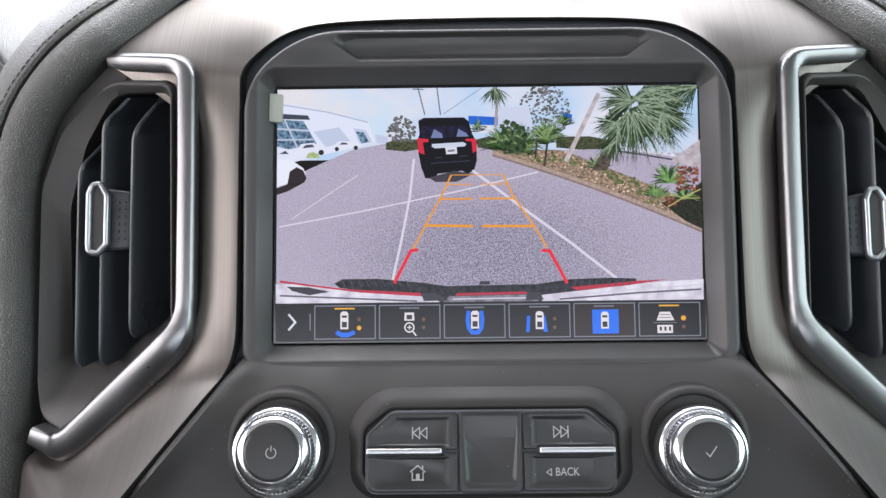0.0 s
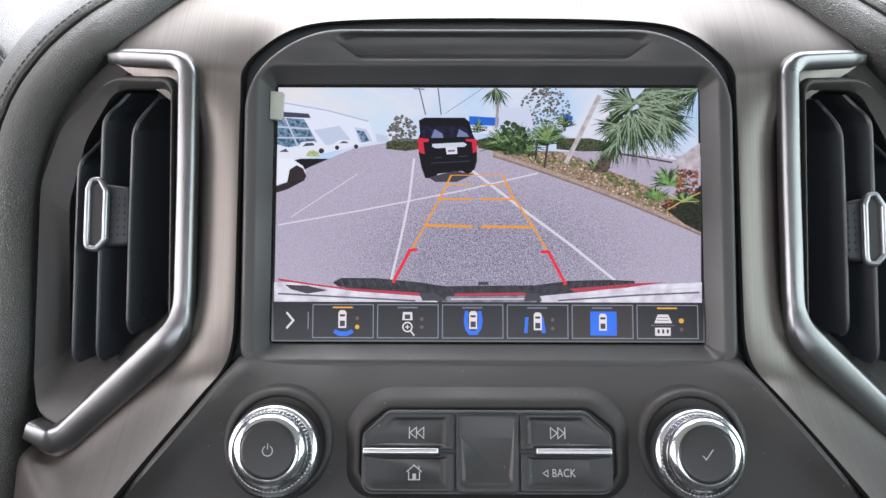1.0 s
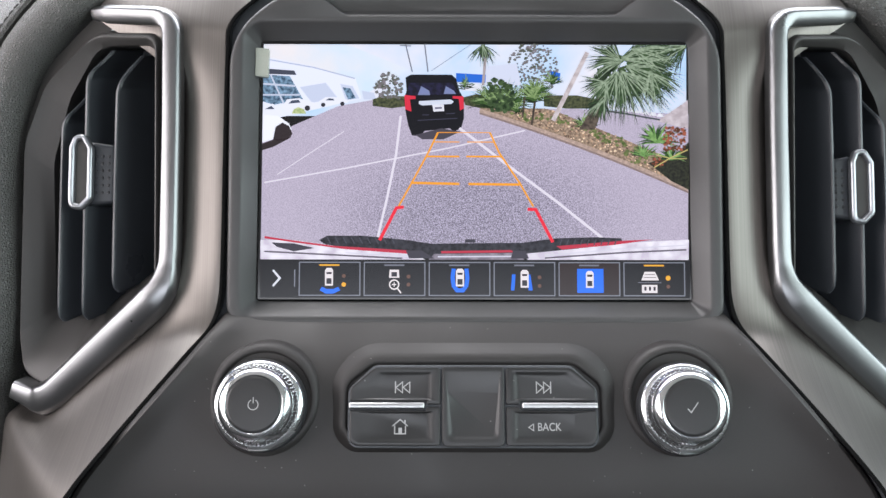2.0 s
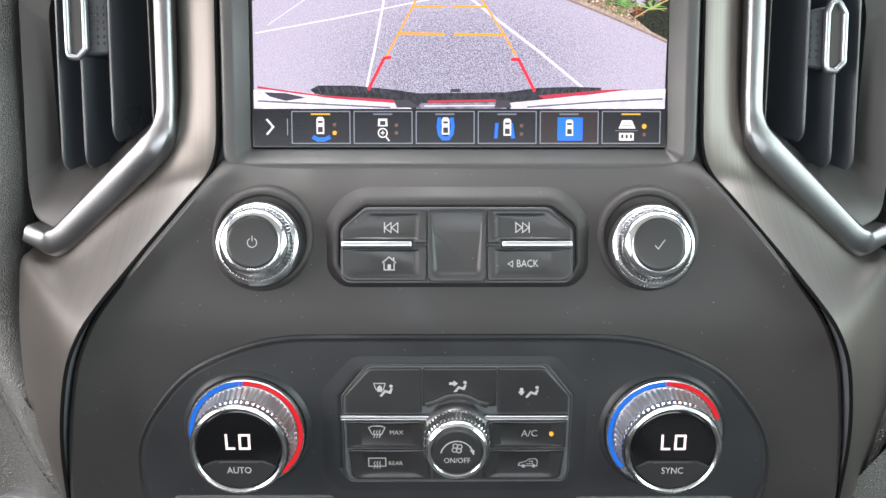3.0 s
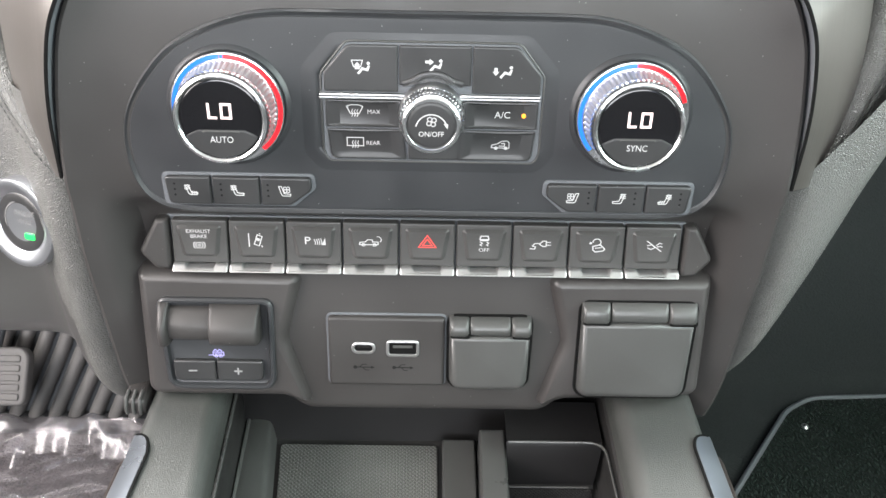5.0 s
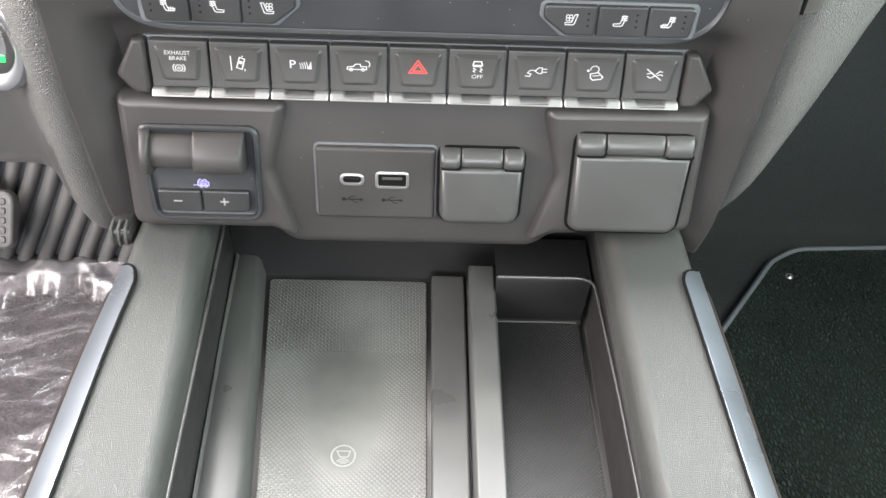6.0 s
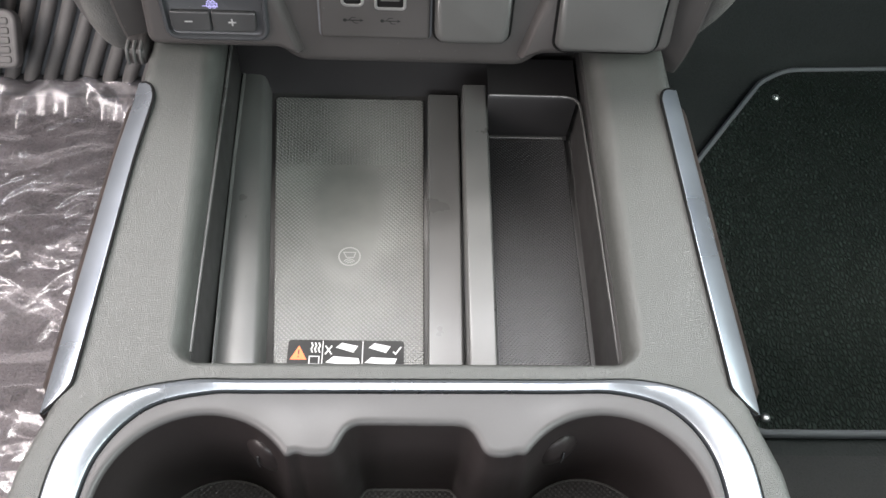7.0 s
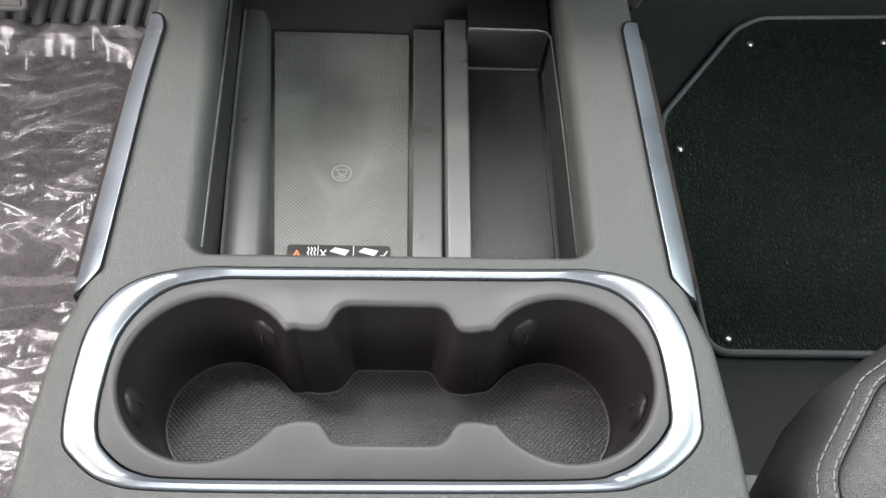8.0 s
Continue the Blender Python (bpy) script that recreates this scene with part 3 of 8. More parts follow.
def stack_panel():
    th = thing("stack_panel", Matrix.Identity(4), "soft charcoal plastic centre stack panel of a pickup dashboard", "panel", kind="structure")
    rows = STACK_ROWS
    fine = []
    def side(x, y, z):
        """The cheeks stay forward where the middle steps back behind the switches."""
        if z > 478:
            return y
        f = max(0.0, min(1.0, (abs(x) - 139) / 8))
        return y + (245.5 - y) * f * f * (3 - 2 * f)

    ys = smooth_path([(r[1], r[0], r[2]) for r in rows], 3)
    bm = bmesh.new()
    for p in ys:
        y, z, w = p.x, p.y, p.z
        c = CX * max(0.0, min(1.0, (z - 450) / 150))
        e = side(w, y, z)
        row = [(c - w + 1, e + 46, z), (c - w, e + 10, z), (c - w, e - 5, z), (c - w + 0.6, e - 6.8, z), (c - w + 2.2, e - 7.6, z)]
        for k in range(1, 60):
            f = -1 + 2 * k / 60
            x = c + f * (w - 4)
            row.append((x, side(x - c, y, z) - 7 * abs(f) ** 12 - 0.5, z))
        row += [(c + w - 2.2, e - 7.6, z), (c + w - 0.6, e - 6.8, z), (c + w, e - 5, z), (c + w, e + 10, z), (c + w - 1, e + 46, z)]
        fine.append(row)
    loft(bm, fine, closed=False)
    part("panel", bm, PANEL, th)
    # foot of the panel beside the console, with three short ribs
    bm = bmesh.new()
    slab(bm, rpoly([(-157.5, 226), (-146, 226), (-146, 262), (-157.5, 262)], [4, 2, 2, 2], 4), 349, 358, 2.0)
    foot = part("foot", bm, PANEL, th)
    for q in range(3):
        bm = bmesh.new()
        x = -155.4 + q * 3.6
        sweep(bm, [(x, 225.2, 350), (x, 225.0, 354), (x, 227, 358.2), (x, 233, 359)], dome(1.8, 1.2, 5), (0, -0.8, 0.6))
        part("rib", bm, LID, foot)
    # raised surround of the media keys
    k = at(th, "media_surround", 0, 0)
    k.matrix_basis = facing(2, 268.2, 597, 26)
    bm = bmesh.new()
    corner = [8, 8, 10, 16, 16, 16, 16, 10]
    out = rpoly([(-47, -20.8), (47, -20.8), (53, -14), (53, 7), (42, 18), (-42, 18), (-53, 7), (-53, -14)], corner, 6)
    inn = rpoly([(-45, -17.8), (45, -17.8), (47.8, -12), (47.8, 3.5), (38, 11.4), (-38, 11.4), (-47.8, 3.5), (-47.8, -12)], [2, 2, 3, 5, 5, 5, 5, 3], 6)

    def between(f, z):
        return [(p[0] + (q[0] - p[0]) * f, p[1] + (q[1] - p[1]) * f, z) for p, q in zip(out, inn)]

    loft(bm, [between(-0.3, -3), between(0.05, -1.4), between(0.3, 0.0), between(0.55, 0.9), between(0.78, 1.3), between(0.93, 1.1), between(1.0, -0.5)], cap1=True)
    part("rim", bm, PANEL, k, sharp=70)
    for x in (-80.0, 78.2):
        bm = bmesh.new()
        lathe(bm, [(23.4, -9), (22.0, -3.4), (20.9, -1.9), (19.8, -1.1), (18.8, -0.9), (18.0, -1.2), (17.6, -2.4)], 56, centre=(x, -1.6))
        part("knob_collar", bm, PANEL, k, sharp=70)
    return th


stack_panel()


# ---- touchscreen ----
def bezel():
    th = thing("touchscreen", facing(CX, 300, 626, 17.5), "recessed touchscreen showing a reversing camera view in a charcoal bezel", "touchscreen")
    #            bl            br           r up        top r       top l       l up
    out = rpoly([(-101, -12), (101, -12), (101.5, 109), (76, 129.6), (-76, 129.6), (-101.5, 109)], [9, 9, 30, 46, 46, 30], 8)
    rim = inset(out, 1.8)
    lip = rpoly([(-95.2, -8.2), (95.2, -8.2), (95.6, 108), (91, 113.2), (-91, 113.2), (-95.6, 108)], [5, 5, 5, 6, 6, 5], 8)
    win = rpoly([(-90.6, -1.9), (90.0, -1.9), (90.0, 105), (89.2, 107.8), (-89.8, 107.8), (-90.6, 105)], [1, 1, 1, 1, 1, 1], 8)
    scoop = ccw(rpoly([(-53, 115.4), (57, 115.4), (72, 126.5), (60, 128.4), (-56, 128.4), (-68, 126.5)], [5, 5, 4, 3, 3, 4], 6))
    floor_ = ccw(rpoly([(-56, 119.6), (60, 119.6), (66, 124.5), (58, 126.8), (-54, 126.8), (-62, 124.5)], [4, 4, 3, 3, 3, 3], 6))
    face = 3.3
    bm = bmesh.new()
    loft(bm, [lift(out, -14), lift(out, 1.6), lift(inset(out, 0.4), 2.5), lift(inset(out, 1.0), 3.1), lift(rim, face)])
    plan_fill(bm, [rim, inset(lip, -1.2), scoop], face)
    loft(bm, [lift(scoop, face), lift([(p[0] * 0.8 + q[0] * 0.2, p[1] * 0.8 + q[1] * 0.2) for p, q in zip(scoop, floor_)], 2.9), lift([(p[0] * 0.2 + q[0] * 0.8, p[1] * 0.2 + q[1] * 0.8) for p, q in zip(scoop, floor_)], 0.0), lift(floor_, -0.4)], cap1=True)

    def between(f, z):
        return [(p[0] + (q[0] - p[0]) * f, p[1] + (q[1] - p[1]) * f, z) for p, q in zip(lip, win)]

    loft(bm, [lift(inset(lip, -1.2), face), lift(inset(lip, -0.4), face - 0.25), between(0.08, 2.4), between(0.86, -4.2), between(0.97, -4.9), between(1.0, -5.1), between(1.0, -8)])
    part("bezel", bm, BEZEL, th, sharp=50)
    # Added sheet behind the bezel edge gives the gap its shade.
    bm = bmesh.new()
    loft(bm, [lift(inset(out, -9), -7), lift(inset(out, 0.2), -7)])
    part("gap_backing", bm, DARK, th)
    bm = bmesh.new()
    slab(bm, rpoly([(-89, -1), (89, -1), (89, 106), (-89, 106)], 0.5, 2), -3, -0.35, 0.1, 1, 0.1)
    disp = part("display", bm, GLOSS, th, "glossy black display glass")
    # the glass lies deep in its bezel
    disp.matrix_basis = Matrix.Translation((0, 0, -5 * MM)) @ Matrix.Translation((-16.5 * MM, 7.5 * MM, 0)) @ Matrix.Diagonal((1.0145, 1.0145, 1, 1)) @ Matrix.Translation((16.5 * MM, -7.5 * MM, 0))
    return disp


DISPLAY = bezel()
DEPTH = [0]


def dpt(x, y):
    """A spot on the display: x to the right and y down over a raster of 757 x 453."""
    return (-88.2 + x * 0.23335, 105.1 - y * 0.2325)


def dmap(pts):
    return [dpt(*p) for p in pts]


def level():
    DEPTH[0] += 1
    return -0.33 + 0.012 * DEPTH[0]


def picture(name, material, *shapes, lines=(), label=""):
    """Lit shapes on the display, one layer of glass above the last."""
    z = level()
    for pts in shapes:
        bm = bmesh.new()
        fill(bm, dmap(pts), z)
        part(name, bm, material, DISPLAY, label)
    for pts, w in lines:
        bm = bmesh.new()
        stroke(bm, dmap(pts), w * 0.233, z)
        part(name, bm, material, DISPLAY, label)


def lit(r, g, b, mottled=None, scale=2000.0, k=1.0):
    return glowing("lit_%d_%d_%d" % (r, g, b), srgb(r, g, b), k, srgb(*mottled) if mottled else None, scale)


def tuft(bm, z, x, y, n, length, spread, seed, width=2.2, lean=90.0):
    """A fan of pointed leaf strips on the display."""
    rnd = random.Random(seed)
    for _ in range(n):
        a = radians(lean + rnd.uniform(-spread, spread))
        ln = length * rnd.uniform(0.6, 1.0)
        bend = rnd.uniform(-0.25, 0.25) * ln
        p0 = Vector((x + rnd.uniform(-3, 3), y + rnd.uniform(-3, 3)))
        d = Vector((math.cos(a), -math.sin(a)))
        s = Vector((-d.y, d.x))
        p1, p2 = p0 + d * ln * 0.55 + s * bend * 0.3, p0 + d * ln + s * bend + Vector((0, ln * 0.12))
        w = width * rnd.uniform(0.6, 1.1)
        fill(bm, dmap([p0 - s * w * 0.3, p1 - s * w * 0.5, p2, p1 + s * w * 0.5, p0 + s * w * 0.3]), z)


def blobs(bm, z, x0, x1, y0, y1, n, size, seed, keep=None):
    rnd = random.Random(seed)
    for _ in range(n):
        x, y = rnd.uniform(x0, x1), rnd.uniform(y0, y1)
        if keep and not keep(x, y):
            continue
        r = size * rnd.uniform(0.5, 1.2)
        k = rnd.randint(4, 6)
        a0 = rnd.uniform(0, 6.28)
        fill(bm, dmap([(x + r * rnd.uniform(0.6, 1.2) * math.cos(a0 + math.tau * i / k), y + r * 0.8 * rnd.uniform(0.6, 1.2) * math.sin(a0 + math.tau * i / k)) for i in range(k)]), z)


def display_view():
    sky_top = lit(176, 210, 240, (232, 228, 234), 26)
    picture("sky_view", sky_top, [(1, 0), (755, 0), (753, 130), (1, 130)], label="pale sky in the camera view")
    picture("haze_view", lit(236, 228, 226, (206, 224, 240), 30), [(1, 0), (150, 0), (260, 45), (180, 92), (1, 95)], label="pale cloud in the camera view")
    ground = screen_asphalt()
    picture("asphalt_view", ground, [(1, 175), (60, 145), (135, 112), (200, 100), (300, 102), (380, 106), (470, 116), (560, 116), (640, 120), (757, 126), (752, 372), (1, 372)], label="grey asphalt lot in the camera view")
    white = lit(226, 230, 244)
    picture("building_view", white, [(1, 22), (90, 40), (165, 62), (176, 98), (120, 112), (1, 140)], label="white dealership building in the camera view")
    picture("roofline_view", lit(176, 184, 206), lines=[([(10, 28), (90, 42), (164, 62)], 2.2)])
    picture("facade_view", lit(196, 204, 224), [(66, 78), (112, 70), (134, 98), (88, 106)], [(138, 72), (160, 76), (172, 98), (148, 102)], [(176, 84), (198, 88), (202, 100), (180, 100)])
    dark_glass = lit(52, 74, 96, (128, 160, 186), 700)
    picture("showroom_glass_view", dark_glass, [(1, 55), (48, 58), (72, 100), (20, 110), (1, 104)], [(142, 78), (156, 80), (166, 98), (152, 100)])
    picture("showroom_frame_view", lit(190, 198, 216), lines=[([(1, 72), (58, 76)], 3.5), ([(1, 92), (66, 92)], 3), ([(14, 56), (38, 108)], 3)])
    picture("canopy_view", lit(66, 70, 84), [(1, 44), (56, 48), (60, 56), (1, 54)])
    picture("far_parked_cars_view", lit(228, 230, 240), [(34, 114), (44, 100), (66, 98), (80, 104), (96, 106), (100, 114), (70, 122), (46, 124)],
            [(100, 104), (112, 96), (130, 96), (150, 100), (152, 106), (112, 110)], [(1, 116), (18, 108), (32, 116), (36, 128), (1, 130)], label="white parked cars in the camera view")
    picture("car_glass_view", lit(70, 78, 96), [(46, 108), (52, 102), (64, 101), (68, 106)], [(112, 102), (118, 98), (126, 99), (128, 102)], [(4, 118), (16, 112), (22, 118)])
    picture("car_wheel_view", lit(46, 46, 54), arc(80, 116, 5, 0, 330, 11), arc(142, 108, 4, 0, 330, 11), arc(108, 110, 4, 0, 330, 11))
    picture("shrub_view", lit(150, 170, 110, (196, 204, 150), 900), [(52, 126), (56, 118), (64, 114), (74, 118), (78, 126)])
    picture("white_car_view", lit(236, 238, 246), [(1, 128), (28, 130), (48, 144), (53, 156), (40, 152), (26, 158), (20, 172), (1, 178)], label="white car nose in the camera view")
    picture("white_car_wheel_view", lit(48, 40, 42), [(20, 172), (24, 150), (36, 142), (48, 148), (54, 162), (50, 170), (30, 176)], [(1, 180), (22, 172), (50, 170), (20, 186), (1, 192)])
    hedge = lit(40, 48, 34, (88, 92, 62), 900)
    picture("hedge_view", hedge, [(196, 112), (196, 100), (212, 94), (255, 94), (258, 112), (230, 116)], [(356, 96), (380, 90), (400, 96), (440, 112), (400, 118), (360, 110)], [(500, 112), (500, 92), (560, 92), (600, 100), (590, 116), (540, 116)])
    bm, z = bmesh.new(), level()
    blobs(bm, z, 200, 252, 46, 98, 160, 4.0, 3, lambda x, y: (x - 222) ** 2 / 700 + (y - 82) ** 2 / 900 < 1)
    blobs(bm, z, 436, 534, 0, 96, 420, 3.4, 5, lambda x, y: (x - 482) ** 2 / 2100 + (y - 44) ** 2 / 2400 < 1)
    tagged(part("tree_view", bm, lit(74, 82, 66, (128, 122, 128), 600), DISPLAY, "sparse trees in the camera view"), kind="stuff")
    picture("pole_view", lit(110, 112, 124), lines=[([(254, 0), (266, 50)], 2.2), ([(288, 0), (294, 50)], 2.2), ([(244, 2), (264, 3)], 2), ([(300, 48), (370, 0)], 0.9)])
    picture("blue_building_view", lit(40, 104, 206), [(344, 52), (398, 55), (396, 70), (344, 68)], [(512, 48), (530, 52), (528, 66), (512, 62)])
    picture("pale_building_view", lit(206, 212, 230), [(398, 40), (452, 34), (460, 74), (396, 74)])
    picture("stone_building_view", lit(176, 164, 168, (206, 196, 200), 300), [(700, 138), (730, 118), (756, 100), (756, 152), (730, 146)])
    picture("far_lot_cars_view", lit(232, 232, 240), *[[(596 + 13 * i, 113 + 2.1 * i), (600 + 13 * i, 108 + 2.1 * i), (606 + 13 * i, 108 + 2.1 * i), (609 + 13 * i, 114 + 2.1 * i)] for i in range(9)])
    picture("far_lot_shade_view", lit(70, 74, 80), lines=[([(592, 117), (650, 126), (706, 136)], 3)])
    picture("far_white_car_view", lit(226, 228, 238), [(356, 84), (362, 74), (376, 70), (392, 74), (396, 84)])
    # black sport utility vehicle ahead of the reversing truck
    picture("suv_body_view", lit(13, 13, 20), [(254, 60), (264, 55), (336, 55), (344, 62), (350, 84), (358, 100), (358, 134), (353, 152), (340, 158), (332, 152), (288, 157), (282, 166), (266, 165), (259, 146), (254, 120), (252, 98), (256, 84)], label="black sport utility vehicle in the camera view")
    picture("suv_glass_view", lit(34, 32, 62, (16, 16, 30), 500), [(260, 70), (338, 70), (348, 90), (300, 92), (258, 92)])
    picture("suv_glint_view", lit(120, 130, 170), [(282, 76), (296, 84), (298, 92), (276, 92)], [(326, 76), (340, 84), (344, 90), (322, 90)])
    picture("suv_lamp_view", lit(214, 44, 66), [(252, 92), (272, 94), (272, 99), (262, 100), (265, 122), (254, 118)], [(338, 94), (357, 94), (358, 116), (351, 120), (349, 99), (338, 98)])
    picture("suv_chrome_view", lit(206, 212, 226), [(278, 103), (334, 100), (340, 104), (336, 108), (284, 111), (278, 108)])
    picture("suv_plate_view", lit(226, 226, 234), [(302, 110), (322, 109), (323, 121), (304, 122)])
    picture("suv_plate_bars_view", lit(120, 120, 136), [(306, 114), (319, 113), (319, 117), (306, 118)])
    picture("suv_trim_view", lit(66, 66, 84), lines=[([(276, 138), (346, 134)], 1.2), ([(284, 128), (296, 128)], 1.2), ([(326, 126), (342, 125)], 1.2)])
    picture("suv_shadow_view", lit(70, 66, 76), [(272, 164), (318, 152), (340, 156), (352, 158), (322, 172), (284, 172)])
    # planted bed with palms
    def bounded(bm):
        for v in bm.verts:
            v.co.x, v.co.y = max(-88.0, min(88.0, v.co.x)), max(0.5, min(104.9, v.co.y))

    def kerb_y(x):
        return 120 + (x - 386) * 0.31 + max(0.0, x - 386) ** 2 * 0.0002

    def bed_y(x):
        return 116 + max(0.0, x - 510) * 0.42

    def in_bed(x, y):
        return bed_y(x) < y < kerb_y(x) - 5

    xs = [386 + 23 * i for i in range(17)]
    picture("mulch_view", lit(116, 98, 82, (172, 148, 126), 1100), [(x, bed_y(x)) for x in xs] + [(x, kerb_y(x)) for x in xs[::-1]], label="bark mulch bed in the camera view")
    for name, tone, n, size, seed in (("dark_bark_view", lit(84, 66, 56, (112, 88, 74), 800), 190, 2.6, 8), ("dry_leaves_view", lit(194, 168, 140, (170, 138, 112), 800), 260, 3.0, 9), ("straw_view", lit(236, 206, 176), 120, 2.2, 10)):
        bm, z = bmesh.new(), level()
        blobs(bm, z, 440, 750, 118, 262, n * 3, size, seed, in_bed)
        bounded(bm)
        tagged(part(name, bm, tone, DISPLAY), kind="stuff")
    picture("kerb_view", lit(190, 166, 152, (160, 138, 126), 700), lines=[([(x, kerb_y(x)) for x in xs], 7)], label="concrete kerb in the camera view")
    picture("kerb_face_view", lit(124, 106, 102, (150, 130, 124), 700), lines=[([(x, kerb_y(x) + 5) for x in xs], 3.4)])
    picture("shade_view", lit(28, 30, 26, (52, 54, 40), 900), [(684, 214), (710, 204), (730, 200), (756, 176), (756, 262), (724, 246)])
    low = ((406, 118, 50, 52), (420, 122, 60, 64), (436, 120, 50, 56), (482, 108, 60, 44), (486, 96, 40, 36), (514, 76, 26, 26), (360, 84, 18, 20), (568, 154, 22, 26), (578, 156, 22, 24), (452, 128, 20, 22))
    for name, tone, share, seed, up in (("shaded_low_palm_view", lit(20, 34, 18, (44, 60, 32), 700), 1.0, 20, 0), ("low_palm_view", lit(74, 104, 52, (46, 72, 34), 700), 0.6, 120, -4), ("sunlit_low_palm_view", lit(142, 164, 112, (112, 138, 84), 700), 0.28, 220, -8)):
        bm, z = bmesh.new(), level()
        for i, (x, y, n, ln) in enumerate(low):
            tuft(bm, z, x, y - 4 + up, max(3, int(n * share)), ln, 82, seed + i, 2.0)
        tagged(part(name, bm, tone, DISPLAY, "low palms in the camera view" if up == -4 else ""), kind="stuff")
    bm, z = bmesh.new(), level()
    blobs(bm, z, 440, 640, 124, 200, 330, 4.2, 15, lambda x, y: in_bed(x, y) and y < bed_y(x) + 22)
    blobs(bm, z, 640, 700, 160, 214, 60, 4.6, 16, in_bed)
    tagged(part("ground_cover_view", bm, lit(74, 90, 48, (122, 130, 80), 700), DISPLAY, "low green ground cover in the camera view"), kind="stuff")
    picture("trunk_view", lit(206, 196, 196, (172, 160, 160), 300), lines=[([(516, 138), (578, 14)], 8)])
    picture("low_palm_trunk_view", lit(52, 46, 42, (80, 70, 60), 400), lines=[([(478, 146), (484, 104)], 4), ([(462, 132), (466, 96)], 3)])
    picture("far_trunk_view", lit(166, 156, 158), lines=[([(398, 4), (392, 74)], 5)])
    picture("palm_trunk_view", lit(58, 50, 44, (104, 92, 80), 500), [(562, 154), (574, 134), (594, 100), (610, 74), (622, 78), (606, 112), (590, 154)])
    bm, z = bmesh.new(), level()
    blobs(bm, z, 588, 750, 0, 120, 560, 6.0, 61, lambda x, y: ((x - 664) / 84) ** 2 + ((y - 48) / 54) ** 2 + 0.012 * (x - 664) * (y - 48) / 60 < 0.62)
    blobs(bm, z, 396, 446, 62, 122, 120, 6.0, 62, lambda x, y: ((x - 421) / 26) ** 2 + ((y - 94) / 32) ** 2 < 1)
    bounded(bm)
    tagged(part("palm_shade_view", bm, lit(34, 50, 30, (74, 96, 60), 500), DISPLAY), kind="stuff")
    tall = ((392, 0, 30, 40, 50, 270), (636, 30, 70, 66, 70, 175), (640, 26, 60, 110, 36, 20), (648, 40, 70, 112, 40, 345), (640, 50, 70, 96, 50, 300), (630, 52, 60, 70, 40, 255), (612, 70, 60, 52, 60, 220), (660, 10, 50, 90, 30, 340), (690, 50, 50, 70, 50, 300), (752, 4, 40, 60, 50, 205), (606, 100, 40, 44, 40, 240))
    for name, tone, share, seed, k in (("shaded_palm_view", lit(20, 32, 22, (44, 58, 40), 700), 1.0, 40, 1.0), ("palm_view", lit(70, 94, 60, (44, 64, 40), 700), 0.5, 140, 1.0), ("sunlit_palm_view", lit(158, 172, 148, (122, 140, 114), 700), 0.24, 240, 0.96)):
        bm, z = bmesh.new(), level()
        for i, (x, y, n, ln, sp, lean) in enumerate(tall):
            tuft(bm, z, x, y, int(n * share), ln * k, sp, seed + i, 2.1, lean)
        bounded(bm)
        tagged(part(name, bm, tone, DISPLAY, "tall palm fronds in the camera view" if seed == 140 else ""), kind="stuff")
    for name, tone, share, seed in (("shaded_fan_palm_view", lit(58, 88, 46, (36, 60, 32), 700), 1.0, 77), ("fan_palm_view", lit(134, 170, 104, (92, 134, 70), 700), 0.6, 177)):
        bm, z = bmesh.new(), level()
        tuft(bm, z, 700, 176, int(44 * share), 44, 100, seed, 3.0)
        tuft(bm, z, 676, 200, int(26 * share), 30, 90, seed + 1, 2.6)
        tuft(bm, z, 724, 206, int(26 * share), 32, 90, seed + 2, 2.6)
        bounded(bm)
        tagged(part(name, bm, tone, DISPLAY), kind="stuff")
    for name, tone, n, seed in (("shaded_red_leaves_view", lit(104, 62, 46, (78, 52, 36), 700), 70, 13), ("red_leaves_view", lit(166, 92, 70, (132, 78, 56), 700), 36, 113)):
        bm, z = bmesh.new(), level()
        blobs(bm, z, 712, 750, 150, 192, n, 3.6, seed)
        blobs(bm, z, 690, 712, 204, 220, n // 4, 3.0, seed + 1)
        tagged(part(name, bm, tone, DISPLAY), kind="stuff")
    picture("stalk_view", lit(190, 176, 110), lines=[([(694, 222), (724, 204), (754, 190)], 2), ([(700, 200), (726, 206), (752, 206)], 1.4)])
    # painted bay lines
    pale = lit(222, 216, 226)
    picture("bay_line_view", pale, lines=[([(6, 250), (150, 224), (330, 188), (466, 156)], 2.4), ([(246, 130), (238, 200), (222, 280), (206, 350)], 4.2), ([(350, 152), (440, 222), (520, 282), (604, 350)], 4.6), ([(28, 236), (94, 192), (146, 158)], 1.4)], label="painted bay lines in the camera view")
    # own tailgate and bumper
    picture("bumper_view", lit(26, 26, 32, (54, 54, 62), 500), [(104, 352), (118, 344), (180, 344), (262, 352), (300, 358), (460, 356), (520, 348), (590, 346), (634, 348), (640, 362), (560, 372), (300, 380), (120, 364)], label="black step bumper in the camera view")
    picture("tailgate_view", lit(200, 192, 206, (236, 232, 240), 200), [(1, 352), (60, 352), (160, 366), (262, 372), (290, 386), (1, 386)], [(460, 376), (560, 366), (640, 356), (753, 350), (752, 386), (470, 386)], label="white tailgate edge in the camera view")
    picture("tail_red_view", lit(188, 48, 70), [(8, 345), (40, 350), (130, 362), (260, 370), (262, 376), (150, 368), (60, 356), (8, 349)], [(318, 371), (440, 369), (448, 373), (318, 375)], [(520, 362), (640, 352), (690, 350), (620, 360), (530, 368)])
